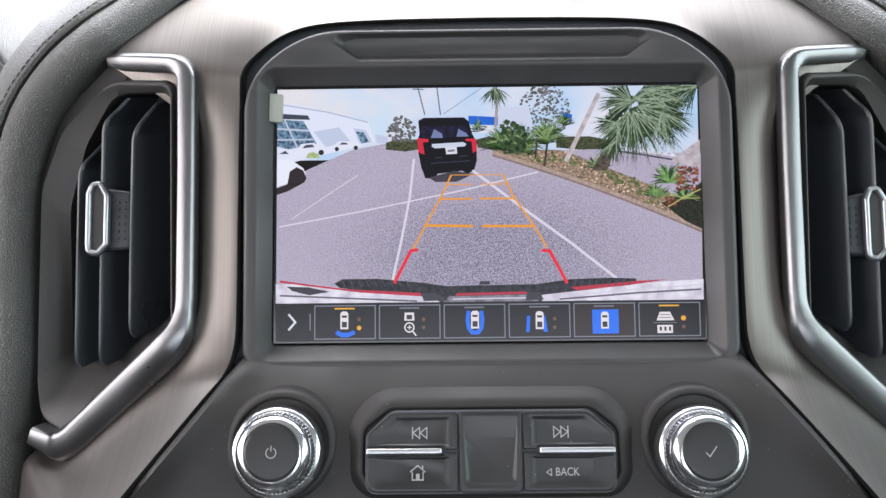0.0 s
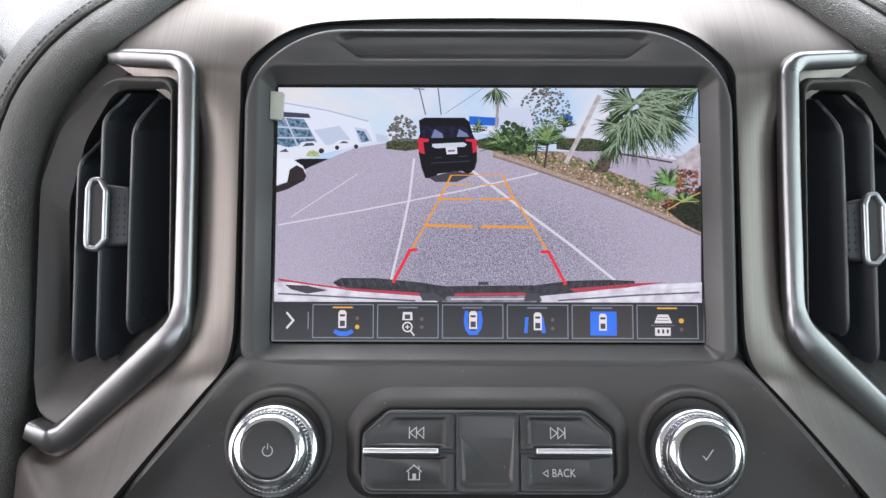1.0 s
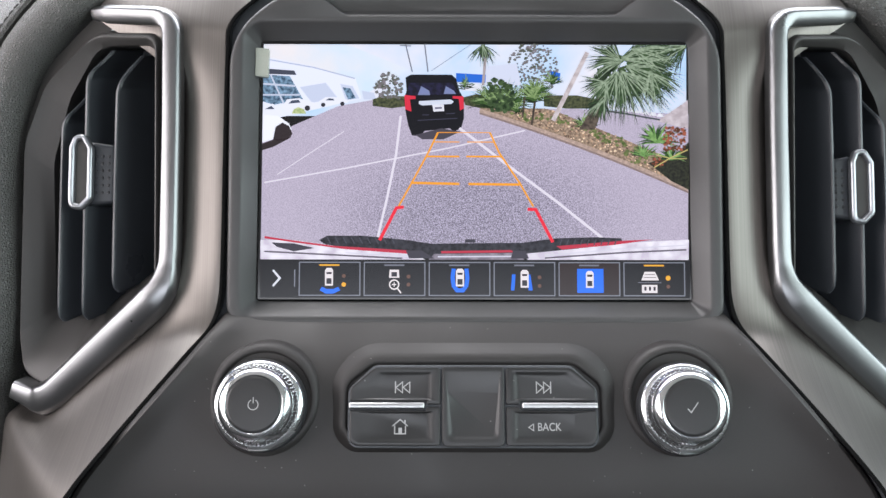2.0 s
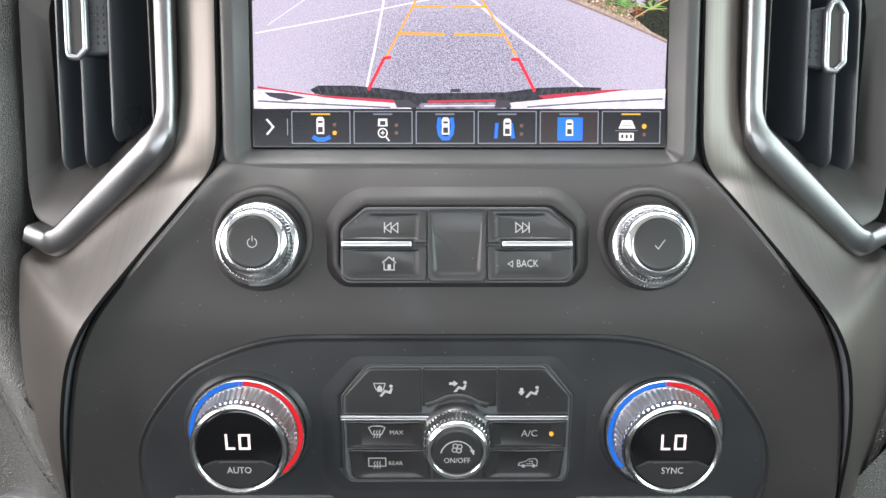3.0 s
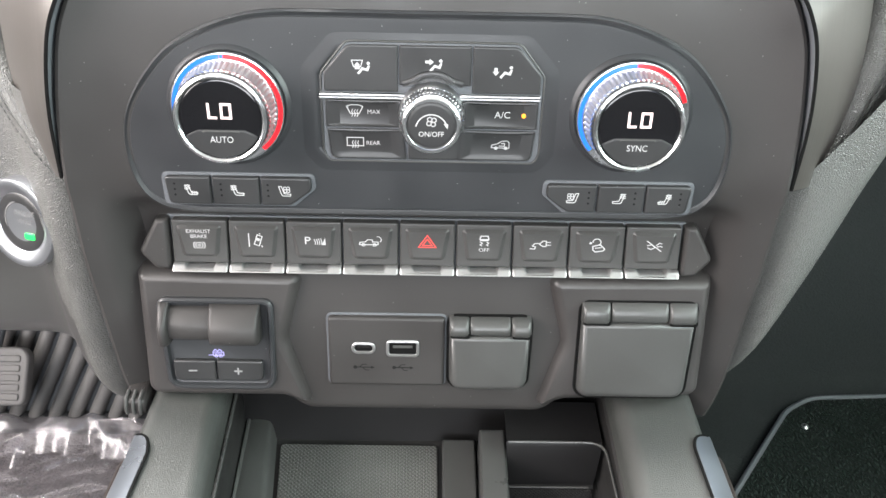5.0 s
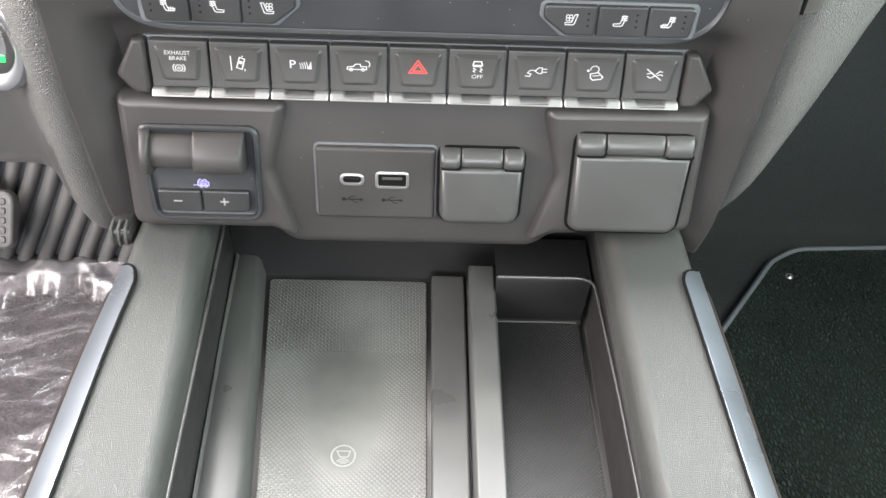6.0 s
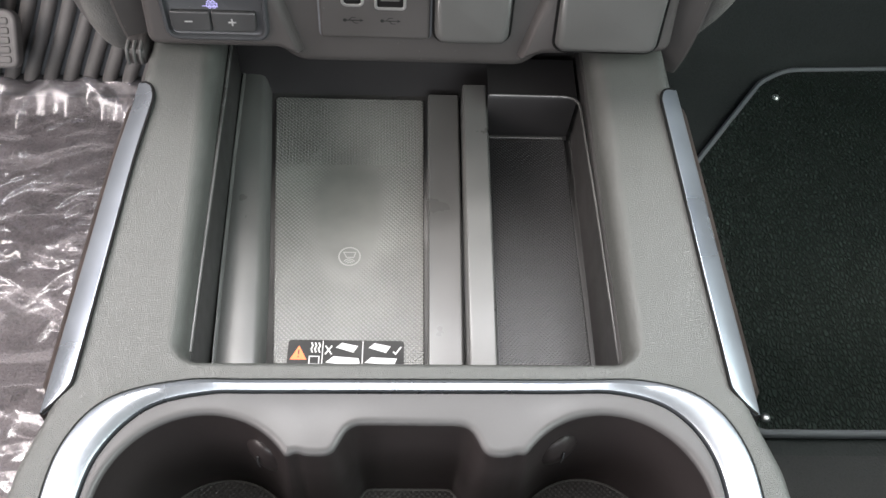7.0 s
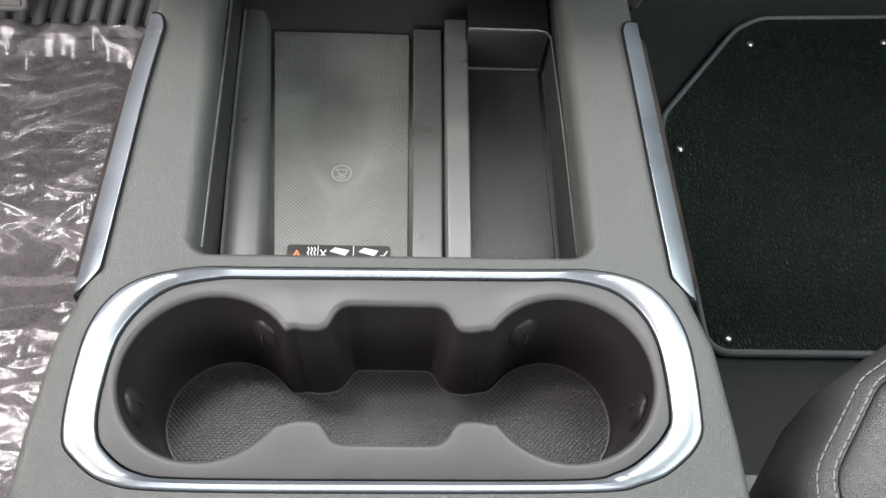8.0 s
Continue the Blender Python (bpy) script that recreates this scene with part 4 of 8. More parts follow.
    picture("tailgate_ledge_view", lit(104, 98, 110, (150, 142, 154), 300), [(306, 376), (452, 374), (464, 386), (296, 386)])
    picture("tailgate_strip_view", lit(206, 204, 216), lines=[([(312, 381), (456, 380)], 2.4), ([(150, 374), (262, 381)], 2.0), ([(500, 379), (640, 366), (748, 360)], 2.0)])
    picture("tailgate_shade_view", lit(98, 92, 104), lines=[([(8, 372), (150, 379), (250, 384)], 3.0), ([(500, 383), (640, 373), (748, 368)], 3.0)])
    picture("latch_view", lit(60, 58, 68), [(256, 370), (284, 370), (306, 384), (262, 384)], [(444, 370), (466, 370), (472, 384), (440, 384)], [(360, 350), (378, 350), (378, 356), (360, 356)], [(20, 356), (60, 358), (96, 366), (60, 372), (30, 364)])
    picture("bumper_rib_view", lit(70, 70, 80), lines=[([(118 + 14 * i, 347), (124 + 14 * i, 358)], 2) for i in range(9)] + [([(530 + 12 * i, 350), (526 + 12 * i, 360)], 2) for i in range(9)])
    # guide lines laid over the view by the truck
    amber, red = lit(240, 158, 44), lit(236, 40, 60)
    picture("amber_guide_line", amber, lines=[([(312, 160), (295, 196), (266, 250), (243, 292)], 3.2), ([(404, 160), (420, 196), (456, 250), (480, 292)], 3.2)])
    picture("amber_guide_bar", amber, lines=[([(312, 160), (404, 160)], 1.4), ([(304, 177), (350, 177)], 1.8), ([(364, 177), (412, 177)], 1.8), ([(292, 203), (350, 203)], 3.2), ([(362, 203), (424, 203)], 3.2), ([(264, 250), (350, 252)], 4.4), ([(366, 252), (456, 253)], 4.4)])
    picture("red_guide_line", red, lines=[([(252, 293), (239, 295), (210, 352)], 5.5), ([(470, 297), (484, 297), (514, 355)], 5.5)])
    # key bar at the foot
    bar = lit(12, 13, 18)
    picture("key_bar", bar, [(0, 386), (755, 387), (753, 453), (2, 453)])
    key, line = lit(15, 17, 23), lit(132, 136, 148)
    for i in range(6):
        x0 = 70 + i * 113.6
        r = [(x0, 391), (x0 + 106, 391), (x0 + 106, 449), (x0, 449)]
        picture("touch_key", key if i != 4 else lit(40, 28, 28), r)
        picture("key_outline", line, lines=[(r + r[:1], 1.6)])
    picture("key_chevron", lit(226, 228, 236), lines=[([(24, 405), (36, 419), (24, 433)], 3.4)])
    picture("key_divider", line, lines=[([(62, 404), (62, 434)], 1.6)])
    gold, grey = lit(240, 172, 40), lit(112, 114, 126)
    marks = [([(105 + 113.6 * i, 396), (140 + 113.6 * i, 396)], 2.6) for i in range(6)]
    picture("gold_mark", gold, lines=[marks[0], marks[5]])
    picture("grey_mark", grey, lines=marks[1:5])
    blue = lit(22, 110, 236)
    picture("blue_zone", blue, [(110, 434), (118, 438), (130, 438), (138, 434), (142, 440), (130, 446), (116, 446), (106, 440)],
            [(442, 412), (448, 412), (446, 440), (440, 440)], [(468, 412), (474, 412), (478, 440), (471, 440)],
            [(556, 402), (602, 402), (602, 444), (556, 444)])
    picture("blue_loop", blue, lines=[([(340, 402), (338, 418), (340, 432), (346, 440), (356, 440), (362, 432), (364, 418), (362, 402)], 7)])
    pale_car, bed = lit(232, 224, 224), lit(44, 44, 52)
    cars = ((122, 417, 1.0), (351, 418, 1.0), (464, 420, 1.0), (578, 421, 0.95))
    picture("truck_symbol", pale_car, *[[(x - 7 * k, y - 12 * k), (x - 4 * k, y - 16 * k), (x + 4 * k, y - 16 * k), (x + 7 * k, y - 12 * k), (x + 7 * k, y + 15 * k), (x - 7 * k, y + 15 * k)] for x, y, k in cars], [(228, 404), (244, 404), (245, 418), (227, 418)])
    picture("truck_bed_symbol", bed, *[[(x - 4.5 * k, y + 2), (x + 4.5 * k, y + 2), (x + 4.5 * k, y + 12 * k), (x - 4.5 * k, y + 12 * k)] for x, y, k in cars], *[[(x - 5, y - 9), (x + 5, y - 9), (x + 4, y - 5), (x - 4, y - 5)] for x, y, k in cars], [(231, 408), (241, 408), (241, 416), (231, 416)])
    picture("zoom_symbol", pale_car, lines=[(arc(236, 430, 8, 0, 345, 23) + [(244, 430)], 2.2), ([(242, 437), (248, 445)], 2.4), ([(232, 430), (240, 430)], 1.6), ([(236, 426), (236, 434)], 1.6)])
    picture("trailer_symbol", pale_car, [(674, 407), (692, 407), (699, 422), (668, 422)], [(669, 430), (696, 430), (696, 444), (669, 444)])
    picture("trailer_symbol_detail", bed, lines=[([(674, 412), (692, 412)], 1.2), ([(672, 417), (694, 417)], 1.2)] + [([(675 + 8 * i, 433), (675 + 8 * i, 440)], 4) for i in range(3)])
    picture("trailer_symbol_line", grey, lines=[([(662, 426), (703, 426)], 1.2)])
    picture("gold_dot", gold, arc(148, 430, 4, 0, 330, 11), arc(715, 418, 4.4, 0, 330, 11))
    picture("dim_dot", lit(104, 74, 62), arc(148, 415, 3.4, 0, 330, 11), arc(261, 416, 3.4, 0, 330, 11), arc(261, 430, 3.4, 0, 330, 11), arc(490, 417, 3.4, 0, 330, 11), arc(490, 432, 3.4, 0, 330, 11), arc(715, 433, 3.4, 0, 330, 11))


display_view()


# ---- brushed metal surround ----
def mirror(p, s):
    """Left-hand spots as they stand; right-hand ones across the middle of the stack."""
    return (p[0], p[1], p[2]) if s < 0 else (2 * CX - p[0], p[1], p[2])


SURROUND = [  # gap edge and outer edge, from the top middle down the side
    ((3.5, 341, 754), (3.5, 392, 792)), ((-40, 341, 753.6), (-50, 391, 790)), ((-68, 340.4, 752), (-92, 386, 782)), ((-83, 339.2, 747.6), (-126, 372, 768)),
    ((-95, 337, 739), (-150, 356, 750)), ((-99.2, 334, 732.5), (-158, 349, 741)), ((-99.8, 332, 726), (-158, 347, 736)), ((-100, 327, 712), (-124, 336, 712)),
    ((-100, 315, 676), (-123, 326, 676)), ((-100, 303, 640), (-122.5, 312, 638)), ((-101, 298, 624), (-128, 306, 624)), ((-104, 292, 615), (-134, 304, 614)),
    ((-112, 281, 607), (-146, 303, 603)), ((-130, 259, 587), (-164, 301, 586)), ((-143, 245, 573), (-182, 305, 573)), ((-150, 241, 563), (-197, 308, 571)),
    ((-155, 240, 550), (-199, 302, 556)), ((-159, 239, 530), (-197, 290, 535)), ((-161.5, 239, 510), (-190, 274, 510)), ((-163.2, 240, 484), (-172, 252, 480))]


def surround():
    th = thing("dash_trim", Matrix.Identity(4), "brushed pewter metal trim round the centre stack", "trim", kind="structure")
    for s in (-1, 1):
        ins = smooth_path([(panel_side(a[2], s) + s * 1.0, a[1], a[2]) if a[2] < 620 else mirror((a[0] + 0.5 * min(i, 1), a[1], a[2]), s) for i, (a, b) in enumerate(SURROUND)], 5)
        outs = smooth_path([mirror(b, s) for a, b in SURROUND], 5)
        bm = bmesh.new()
        rows = []
        for a, b in zip(ins, outs):
            d = (b - a)
            up = Vector((0, -1, 0.35)).normalized()
            high = max(0.0, min(1.0, (a.z - 712) / 34))
            row = [tuple(a + Vector((0, 1.2, 0))), tuple(a + d * 0.02 + up * 0.5)]
            for k in range(1, 12):
                f = k / 12
                row.append(tuple(a + d * f + up * (0.7 + 1.5 * math.sin(math.pi * f)) * (1 - 0.8 * high)))
            row += [tuple(b + up * 0.6), tuple(b + Vector((0, 14, 0)))]
            rows.append(row)
        loft(bm, rows, closed=False)
        part("trim_wing", bm, SILVER, th)
        # Trim's return edge in a dark colour: shade under the trim is painted.
        bm = bmesh.new()
        loft(bm, [[tuple(a + Vector((0, 1.2, 0))) for a in ins], [tuple(a + Vector((0, 26, 0))) for a in ins]], closed=False)
        part("shaded_flange", bm, DARK, th)
        # Raised black strip painted in for the shade of the gap.
        bm = bmesh.new()
        sweep(bm, [a + Vector((0, -0.3, 0.1)) for a in ins], dome(1.7, 0.5, 4), (0, -1, 0.3))
        part("seam", bm, GAP, th, "black strip for the shaded gap beside the stack panel")


surround()


# ---- air vents ----
def vent(s):
    th = thing("air_vent", Matrix.Identity(4), "tall dark dashboard air vent with slim vanes and bright chrome trim", "air vent", "dashboard air vents")
    outer = [(-129.2, 334, 729.4), (-159.8, 346, 730.0), (-183.5, 347, 709), (-192.5, 340, 684), (-193, 318, 603), (-190.5, 313, 588), (-176, 304.5, 584), (-127.2, 303, 627)]
    inner = [(-131.0, 334, 725.4), (-158.5, 344, 724.6), (-173, 343, 702), (-180.6, 337, 675), (-181, 322, 613), (-178, 326, 608), (-164, 325, 608), (-129.6, 313, 633)]

    def rounded(pts, r):
        flat = rpoly([(p[0], p[2]) for p in pts], r, 8)
        m = np.array([[1.0, p[0], p[2]] for p in pts])
        fit = np.linalg.lstsq(m, np.array([p[1] for p in pts]), rcond=None)[0]
        over = [p[1] - fit[0] - fit[1] * p[0] - fit[2] * p[2] for p in pts]
        cen = Vector((sum(p[0] for p in pts), sum(p[2] for p in pts))) / len(pts)
        # depth follows the fan of the wing
        out = []
        for x, z in flat:
            near = [1 / (160 + (x - p[0]) ** 2 + (z - p[2]) ** 2) for p in pts]
            y = fit[0] + fit[1] * x + fit[2] * z + sum(e * k for e, k in zip(over, near)) / sum(near)
            out.append((x, float(y), z))
        return out, cen

    o, c = rounded(outer, [5, 16, 24, 30, 10, 8, 9, 9])
    i, _ = rounded(inner, [5, 14, 22, 30, 8, 7, 8, 9])

    def toward(loop, f, dy):
        return [mirror((c.x + (x - c.x) * f, y + dy, c.y + (z - c.y) * f), s) for x, y, z in loop]

    bm = bmesh.new()
    half = [tuple((Vector(a) * 0.5 + Vector(b) * 0.5)) for a, b in zip(o, i)]
    loft(bm, [toward(o, 1.05, 26), toward(o, 1.01, 1.0), toward(o, 1.003, -0.6), toward(o, 0.994, -1.3), toward(o, 0.983, -1.2), toward(half, 1.0, 0.6), toward(i, 1.01, 2), toward(i, 1.0, 3.4), toward(i, 0.985, 12), toward(i, 0.96, 60)], cap1=False)
    part("vent_housing", bm, HOUSING, th, sharp=60)
    # collar that closes the gap to the padded dash
    bm = bmesh.new()
    side = [k for k, p in enumerate(o) if p[0] < -146 and p[2] > 600]
    loft(bm, [[toward(o, f, dy)[k] for k in side] for f, dy in ((1.0, 1.5), (1.03, 4.0), (1.14, 7.0))], closed=False)
    part("vent_collar", bm, HOUSING, th, sharp=60)
    # Coloured sheet closes the duct, standing for the shade deep inside.
    bm = bmesh.new()
    loft(bm, [toward(i, 0.97, 27), toward(i, 0.3, 29)], cap1=True)
    part("vent_throat", bm, DARK, th, "dark sheet for the shaded hollow behind the vanes")
    # three upright vanes, their tops raked back
    for x, zt, zb, bend, yt in ((-174.6, 699, 610, 5, 338), (-162.6, 718, 612, 5, 339), (-149.0, 716, 624, 7, 336)):
        bm = bmesh.new()
        yb = yt - (zt - zb) * 0.27
        edge = [(x + 9, yt + 7, zt + 5), (x + 5, yt + 3, zt), (x, yt, zt - bend), (x, (yt + yb) / 2, (zt + zb) / 2), (x, yb, zb + 3), (x + 1.5, yb + 1.5, zb)]
        path = round_path([mirror(p, s) for p in edge], 5, 4)
        rows = []
        for p in path:
            d = -s
            rows.append([(p.x, p.y, p.z), (p.x + 0.9 * d, p.y - 0.5, p.z), (p.x + 1.9 * d, p.y + 0.3, p.z), (p.x + 9 * d, p.y + 26, p.z), (p.x + 7.5 * d, p.y + 27, p.z)])
        loft(bm, rows, cap0=True, cap1=True)
        part("vane", bm, VANE, th)
    # chrome frame
    path = [(-161, 350, 738.6), (-150, 344.5, 738.4), (-122.6, 335, 737.2), (-121.9, 321.7, 694), (-121.4, 303, 638), (-124.4, 300.5, 627), (-176, 299, 579), (-191.5, 305, 583)]
    bm = bmesh.new()
    edge = [(-3.9, -4), (-3.9, 0.4), (-3.6, 1.2), (-2.4, 2.7), (-1.7, 2.95), (2.9, 2.1), (3.6, 1.7), (4.1, 0.8), (4.2, -5)]
    sweep(bm, round_path([mirror(p, s) for p in path], 9, 8), [(-s * x, y) for x, y in edge], (0, -1, 0.02), scale=lambda f: min(1.0 + 0.72 * max(0.0, min(1.0, (f - 0.58) * 5)), 0.7 + f * 12, 1.1 + (1 - f) * 9))
    part("chrome_frame", bm, FRAME, th, "bright chrome frame")
    # slider tab with a chrome loop
    tab = at(th, "slider", 0, 0)
    tab.matrix_basis = facing(-161.5, 328.6, 672.0, 17) if s < 0 else facing(168.5, 327.2, 666.6, 17)
    d = -s
    bm = bmesh.new()
    slab(bm, rpoly([(-3, -14), (12.5 * d, -13), (12.5 * d, 12), (-3, 14)], 2, 3), -9, 2.6, 1.5)
    dots = bmesh.new()
    for r in range(6):
        for q in range(3):
            lathe(dots, [(0.75, 2.5), (0.6, 2.9), (0.1, 3.0)], 8, centre=((4.4 + q * 2.7) * d - (1.0 if d < 0 else 0), -8.4 + r * 3.1))
    part("tab_body", bm, VANE, tab, "black tab with raised dots")
    tagged(part("grip_dot", dots, PLATE, tab), kind="stuff")
    bm = bmesh.new()
    loop = rpoly([(-4.6, -14.2), (-0.8, -14.8), (2.8, -11), (2.8, 10), (-0.2, 15), (-3.4, 14.4), (-4.9, 10.5), (-4.9, -10.5)], 1.6, 3)
    sweep(bm, [(x, y, 3.8) for x, y in loop], dome(2.8, 2.4, 6), (0, 0, 1), closed=True)
    part("chrome_loop", bm, SATIN, tab, "chrome loop")
    bm = bmesh.new()
    slab(bm, inset(ccw(loop), 0.8), 0, 4.2, 0.5)
    part("tab_core", bm, HOUSING, tab)
    return th


vent(-1)
vent(1)


# ---- rotary knobs beside the media keys ----
def knob(name, x, v, icon, label):
    th = thing(name, facing(0, 264, 600, 26) @ pose(x * MM, v * MM, 0), label, "knob", "stack knobs")
    bm = bmesh.new()
    lathe(bm, [(17.4, -3), (17.4, -0.5), (17.0, 0.2), (16.2, 0.4)], 64)
    part("shadow_ring", bm, PLATE, th)
    bm = bmesh.new()
    lathe(bm, [(16.7, 0), (16.9, 0.9), (16.7, 1.9), (16.0, 2.7), (15.0, 3.1), (14.9, 3.4)], 72)
    part("outer_ring", bm, KNOB_CHROME, th, "bright chrome ring")
    bm = bmesh.new()
    lathe(bm, [(15.0, 3.0), (14.9, 3.5), (13.7, 6.4), (13.5, 6.7)], 240, 60, 0.3, (1, 2))
    part("knurled_ring", bm, KNOB_CHROME, th, "knurled chrome ring", sharp=25)
    bm = bmesh.new()
    lathe(bm, [(13.6, 6.3), (13.8, 7.0), (13.5, 8.6), (12.6, 9.9), (11.4, 10.7), (10.6, 10.9), (10.2, 10.7), (9.9, 10.2)], 72)
    part("bright_collar", bm, KNOB_CHROME, th)
    bm = bmesh.new()
    lathe(bm, [(10.1, 9.5), (10.1, 10.6), (9.6, 11.0), (8.8, 11.05)], 64)
    cap = part("cap", bm, BUTTON, th, "matt black cap")
    bm = bmesh.new()
    icon(bm, 11.15)
    part("symbol", bm, INK, cap)


def power_icon(bm, z):
    stroke(bm, arc(0, -0.1, 1.8, 118, 422, 22), 0.32, z)
    stroke(bm, [(0, 0.4), (0, 2.5)], 0.32, z)


def check_icon(bm, z):
    stroke(bm, [(-1.9, -0.3), (-0.7, -1.7), (2.0, 1.9)], 0.36, z)


knob("volume_knob", -78, -5.1, power_icon, "round chrome power and volume knob with matt black cap")
knob("tuning_knob", 80.2, -6.1, check_icon, "round chrome selector knob with tick symbol")


# ---- media keys ----
def keys_block():
    th = thing("media_keys", facing(1.6, 264, 600, 26), "block of black media keys with slim chrome bars", "buttons")
    z0, z1 = -5, 0.2
    bm = bmesh.new()
    slab(bm, rpoly([(-46.8, -20.6), (46.8, -20.6), (46.8, 1), (37, 10), (-37, 10), (-46.8, 1)], [4, 4, 4, 5, 5, 4], 4), -7, -1.8, 0.3)
    part("key_recess", bm, DARK, th)
    upper = [(46, -3.5), (17.6, -3.5), (17.2, -4.7), (12.3, -4.7), (12.3, 9.0), (37, 9.0), (46, 1.2)]
    upper_rim = [(45, -2.9), (17.6, -2.9), (16.4, -3.2), (14.6, -3.2), (14.6, 7.4), (36.6, 7.4), (45, 0.8)]
    upper_bed = [(38, -2.3), (18.6, -2.3), (17.8, -2.4), (17.2, -2.4), (17.2, 6.3), (33, 6.0), (38, 2.0)]
    lower = [(46, -19.8), (12.3, -19.8), (12.3, -5.7), (17.2, -5.7), (17.6, -6.8), (46, -6.8)]
    lower_rim = [(45, -18.4), (14.6, -18.4), (14.6, -7.2), (16.4, -7.2), (17.6, -7.4), (45, -7.4)]
    lower_bed = [(38, -16.8), (17.2, -16.8), (17.2, -8.0), (17.8, -8.0), (18.6, -8.0), (38, -8.0)]
    made = {}
    for name, s, shape, rad in (("previous", -1, (upper, upper_rim, upper_bed), [0.6, 0.4, 0.4, 0.8, 1.2, 4, 3]), ("next", 1, (upper, upper_rim, upper_bed), [0.6, 0.4, 0.4, 0.8, 1.2, 4, 3]),
                                ("home", -1, (lower, lower_rim, lower_bed), [3.5, 1.2, 0.8, 0.4, 0.4, 0.6]), ("back", 1, (lower, lower_rim, lower_bed), [3.5, 1.2, 0.8, 0.4, 0.4, 0.6])):
        bm = bmesh.new()
        dished(bm, *([(s * p[0], p[1]) for p in line] for line in shape), rad, z0, z1, 0.9)
        made[name] = part("media_key", bm, BUTTON, th)
    bm = bmesh.new()
    dished(bm, [(-11.6, -20.2), (11.6, -20.2), (11.6, 9.2), (-11.6, 9.2)], [(-9.4, -17.8), (9.4, -17.8), (10.3, 7.4), (-10.3, 7.4)], [(-7.7, -15.8), (7.7, -15.8), (9.6, 0.0), (-9.6, 0.0)], [2.2, 2.2, 1.0, 1.0], z0, z1, 1.1)
    part("centre_key", bm, BUTTON, th)
    for s in (-1, 1):
        bm = bmesh.new()
        slab(bm, rpoly([(s * 46.4, -6.3), (s * 18.2, -6.3), (s * 18.2, -4.0), (s * 46.4, -4.0)], 0.5, 3), z0, 1.0, 0.6)
        part("chrome_bar", bm, CHROME, th, "slim chrome bar")
    z = z1 - 0.84
    for s, k in ((-1, "previous"), (1, "next")):
        bm = bmesh.new()
        for q in (0, 1):
            x = s * 27.2 + s * (-2.2 + 2.7 * q)
            stroke(bm, [(x - s * 1.25, 3.6), (x + s * 1.25, 1.6), (x - s * 1.25, -0.4)], 0.36, z, closed=True)
        stroke(bm, [(s * 27.2 + s * 1.9, 3.8), (s * 27.2 + s * 1.9, -0.6)], 0.4, z)
        part("symbol", bm, INK, made[k])
    bm = bmesh.new()
    stroke(bm, [(-30.0, -12.6), (-27.2, -10.2), (-24.4, -12.6)], 0.42, z)
    stroke(bm, [(-29.2, -12.5), (-29.2, -15.4), (-25.2, -15.4), (-25.2, -12.5)], 0.4, z)
    fill(bm, [(-27.8, -15.3), (-26.5, -15.3), (-26.5, -13.2), (-27.8, -13.2)], z)
    stroke(bm, [(-25.4, -10.4), (-25.4, -11.8)], 0.5, z)
    part("symbol", bm, INK, made["home"])
    bm = bmesh.new()
    stroke(bm, [(20.6, -13.0), (22.4, -11.8), (22.4, -14.2)], 0.3, z, closed=True)
    part("symbol", bm, INK, made["back"])
    lettering("BACK", 4.2, INK, made["back"], 28.3, -13.0, z, wide=0.82)


keys_block()


# ---- climate plate ----
CLIMATE = facing(0.8, 245.5, 525, 7.6)


def seat_icon(bm, x, y, z, d, waves=0, fan=False, seat_waves=False):
    """A small seat seen from the side, facing d, with heat waves or a fan."""
    stroke(bm, [(x - d * 2.2, y + 2.0), (x - d * 1.2, y - 1.5), (x - d * 0.6, y - 2.0), (x + d * 2.2, y - 2.0), (x + d * 2.4, y - 1.2), (x - d * 0.1, y - 1.0), (x - d * 1.1, y + 2.0)], 0.34, z, closed=True)
    for k in range(waves):
        yy = y + 0.3 + k * 0.75
        stroke(bm, [(x - d * 2.7, yy + 0.2), (x - d * 1.9, yy - 0.1), (x - d * 1.2, yy + 0.3), (x - d * 0.4, yy)], 0.36, z + 0.02)
    if seat_waves:
        for k in range(3):
            xx = x + d * (0.1 + 0.8 * k)
            stroke(bm, [(xx, y - 0.5), (xx + 0.2, y - 1.1), (xx - 0.1, y - 1.9)], 0.34, z + 0.02)
    if fan:
        for a in range(4):
            ring(bm, x + d * 0.9 + 0.85 * math.cos(radians(45 + 90 * a)), y + 0.7 + 0.85 * math.sin(radians(45 + 90 * a)), 0.62, 0.3, z + 0.02, 10)


def seated(bm, x, y, z):
    disc(bm, x + 2.1, y + 1.9, 0.72, z, 12)
    fill(bm, [(x + 2.0, y + 1.0), (x + 2.8, y + 0.9), (x + 2.0, y - 1.5), (x - 0.3, y - 0.9), (x - 1.9, y - 2.9), (x - 2.7, y - 2.3), (x - 0.6, y + 0.3), (x + 1.2, y - 0.3)], z)


def waves3(bm, x, y, z, s=1.0):
    for k in (-1, 0, 1):
        xx = x + k * 1.15 * s
        stroke(bm, [(xx + 0.3, y + 1.6 * s), (xx - 0.25, y + 0.6 * s), (xx + 0.3, y - 0.5 * s), (xx - 0.2, y - 1.9 * s)], 0.34, z)


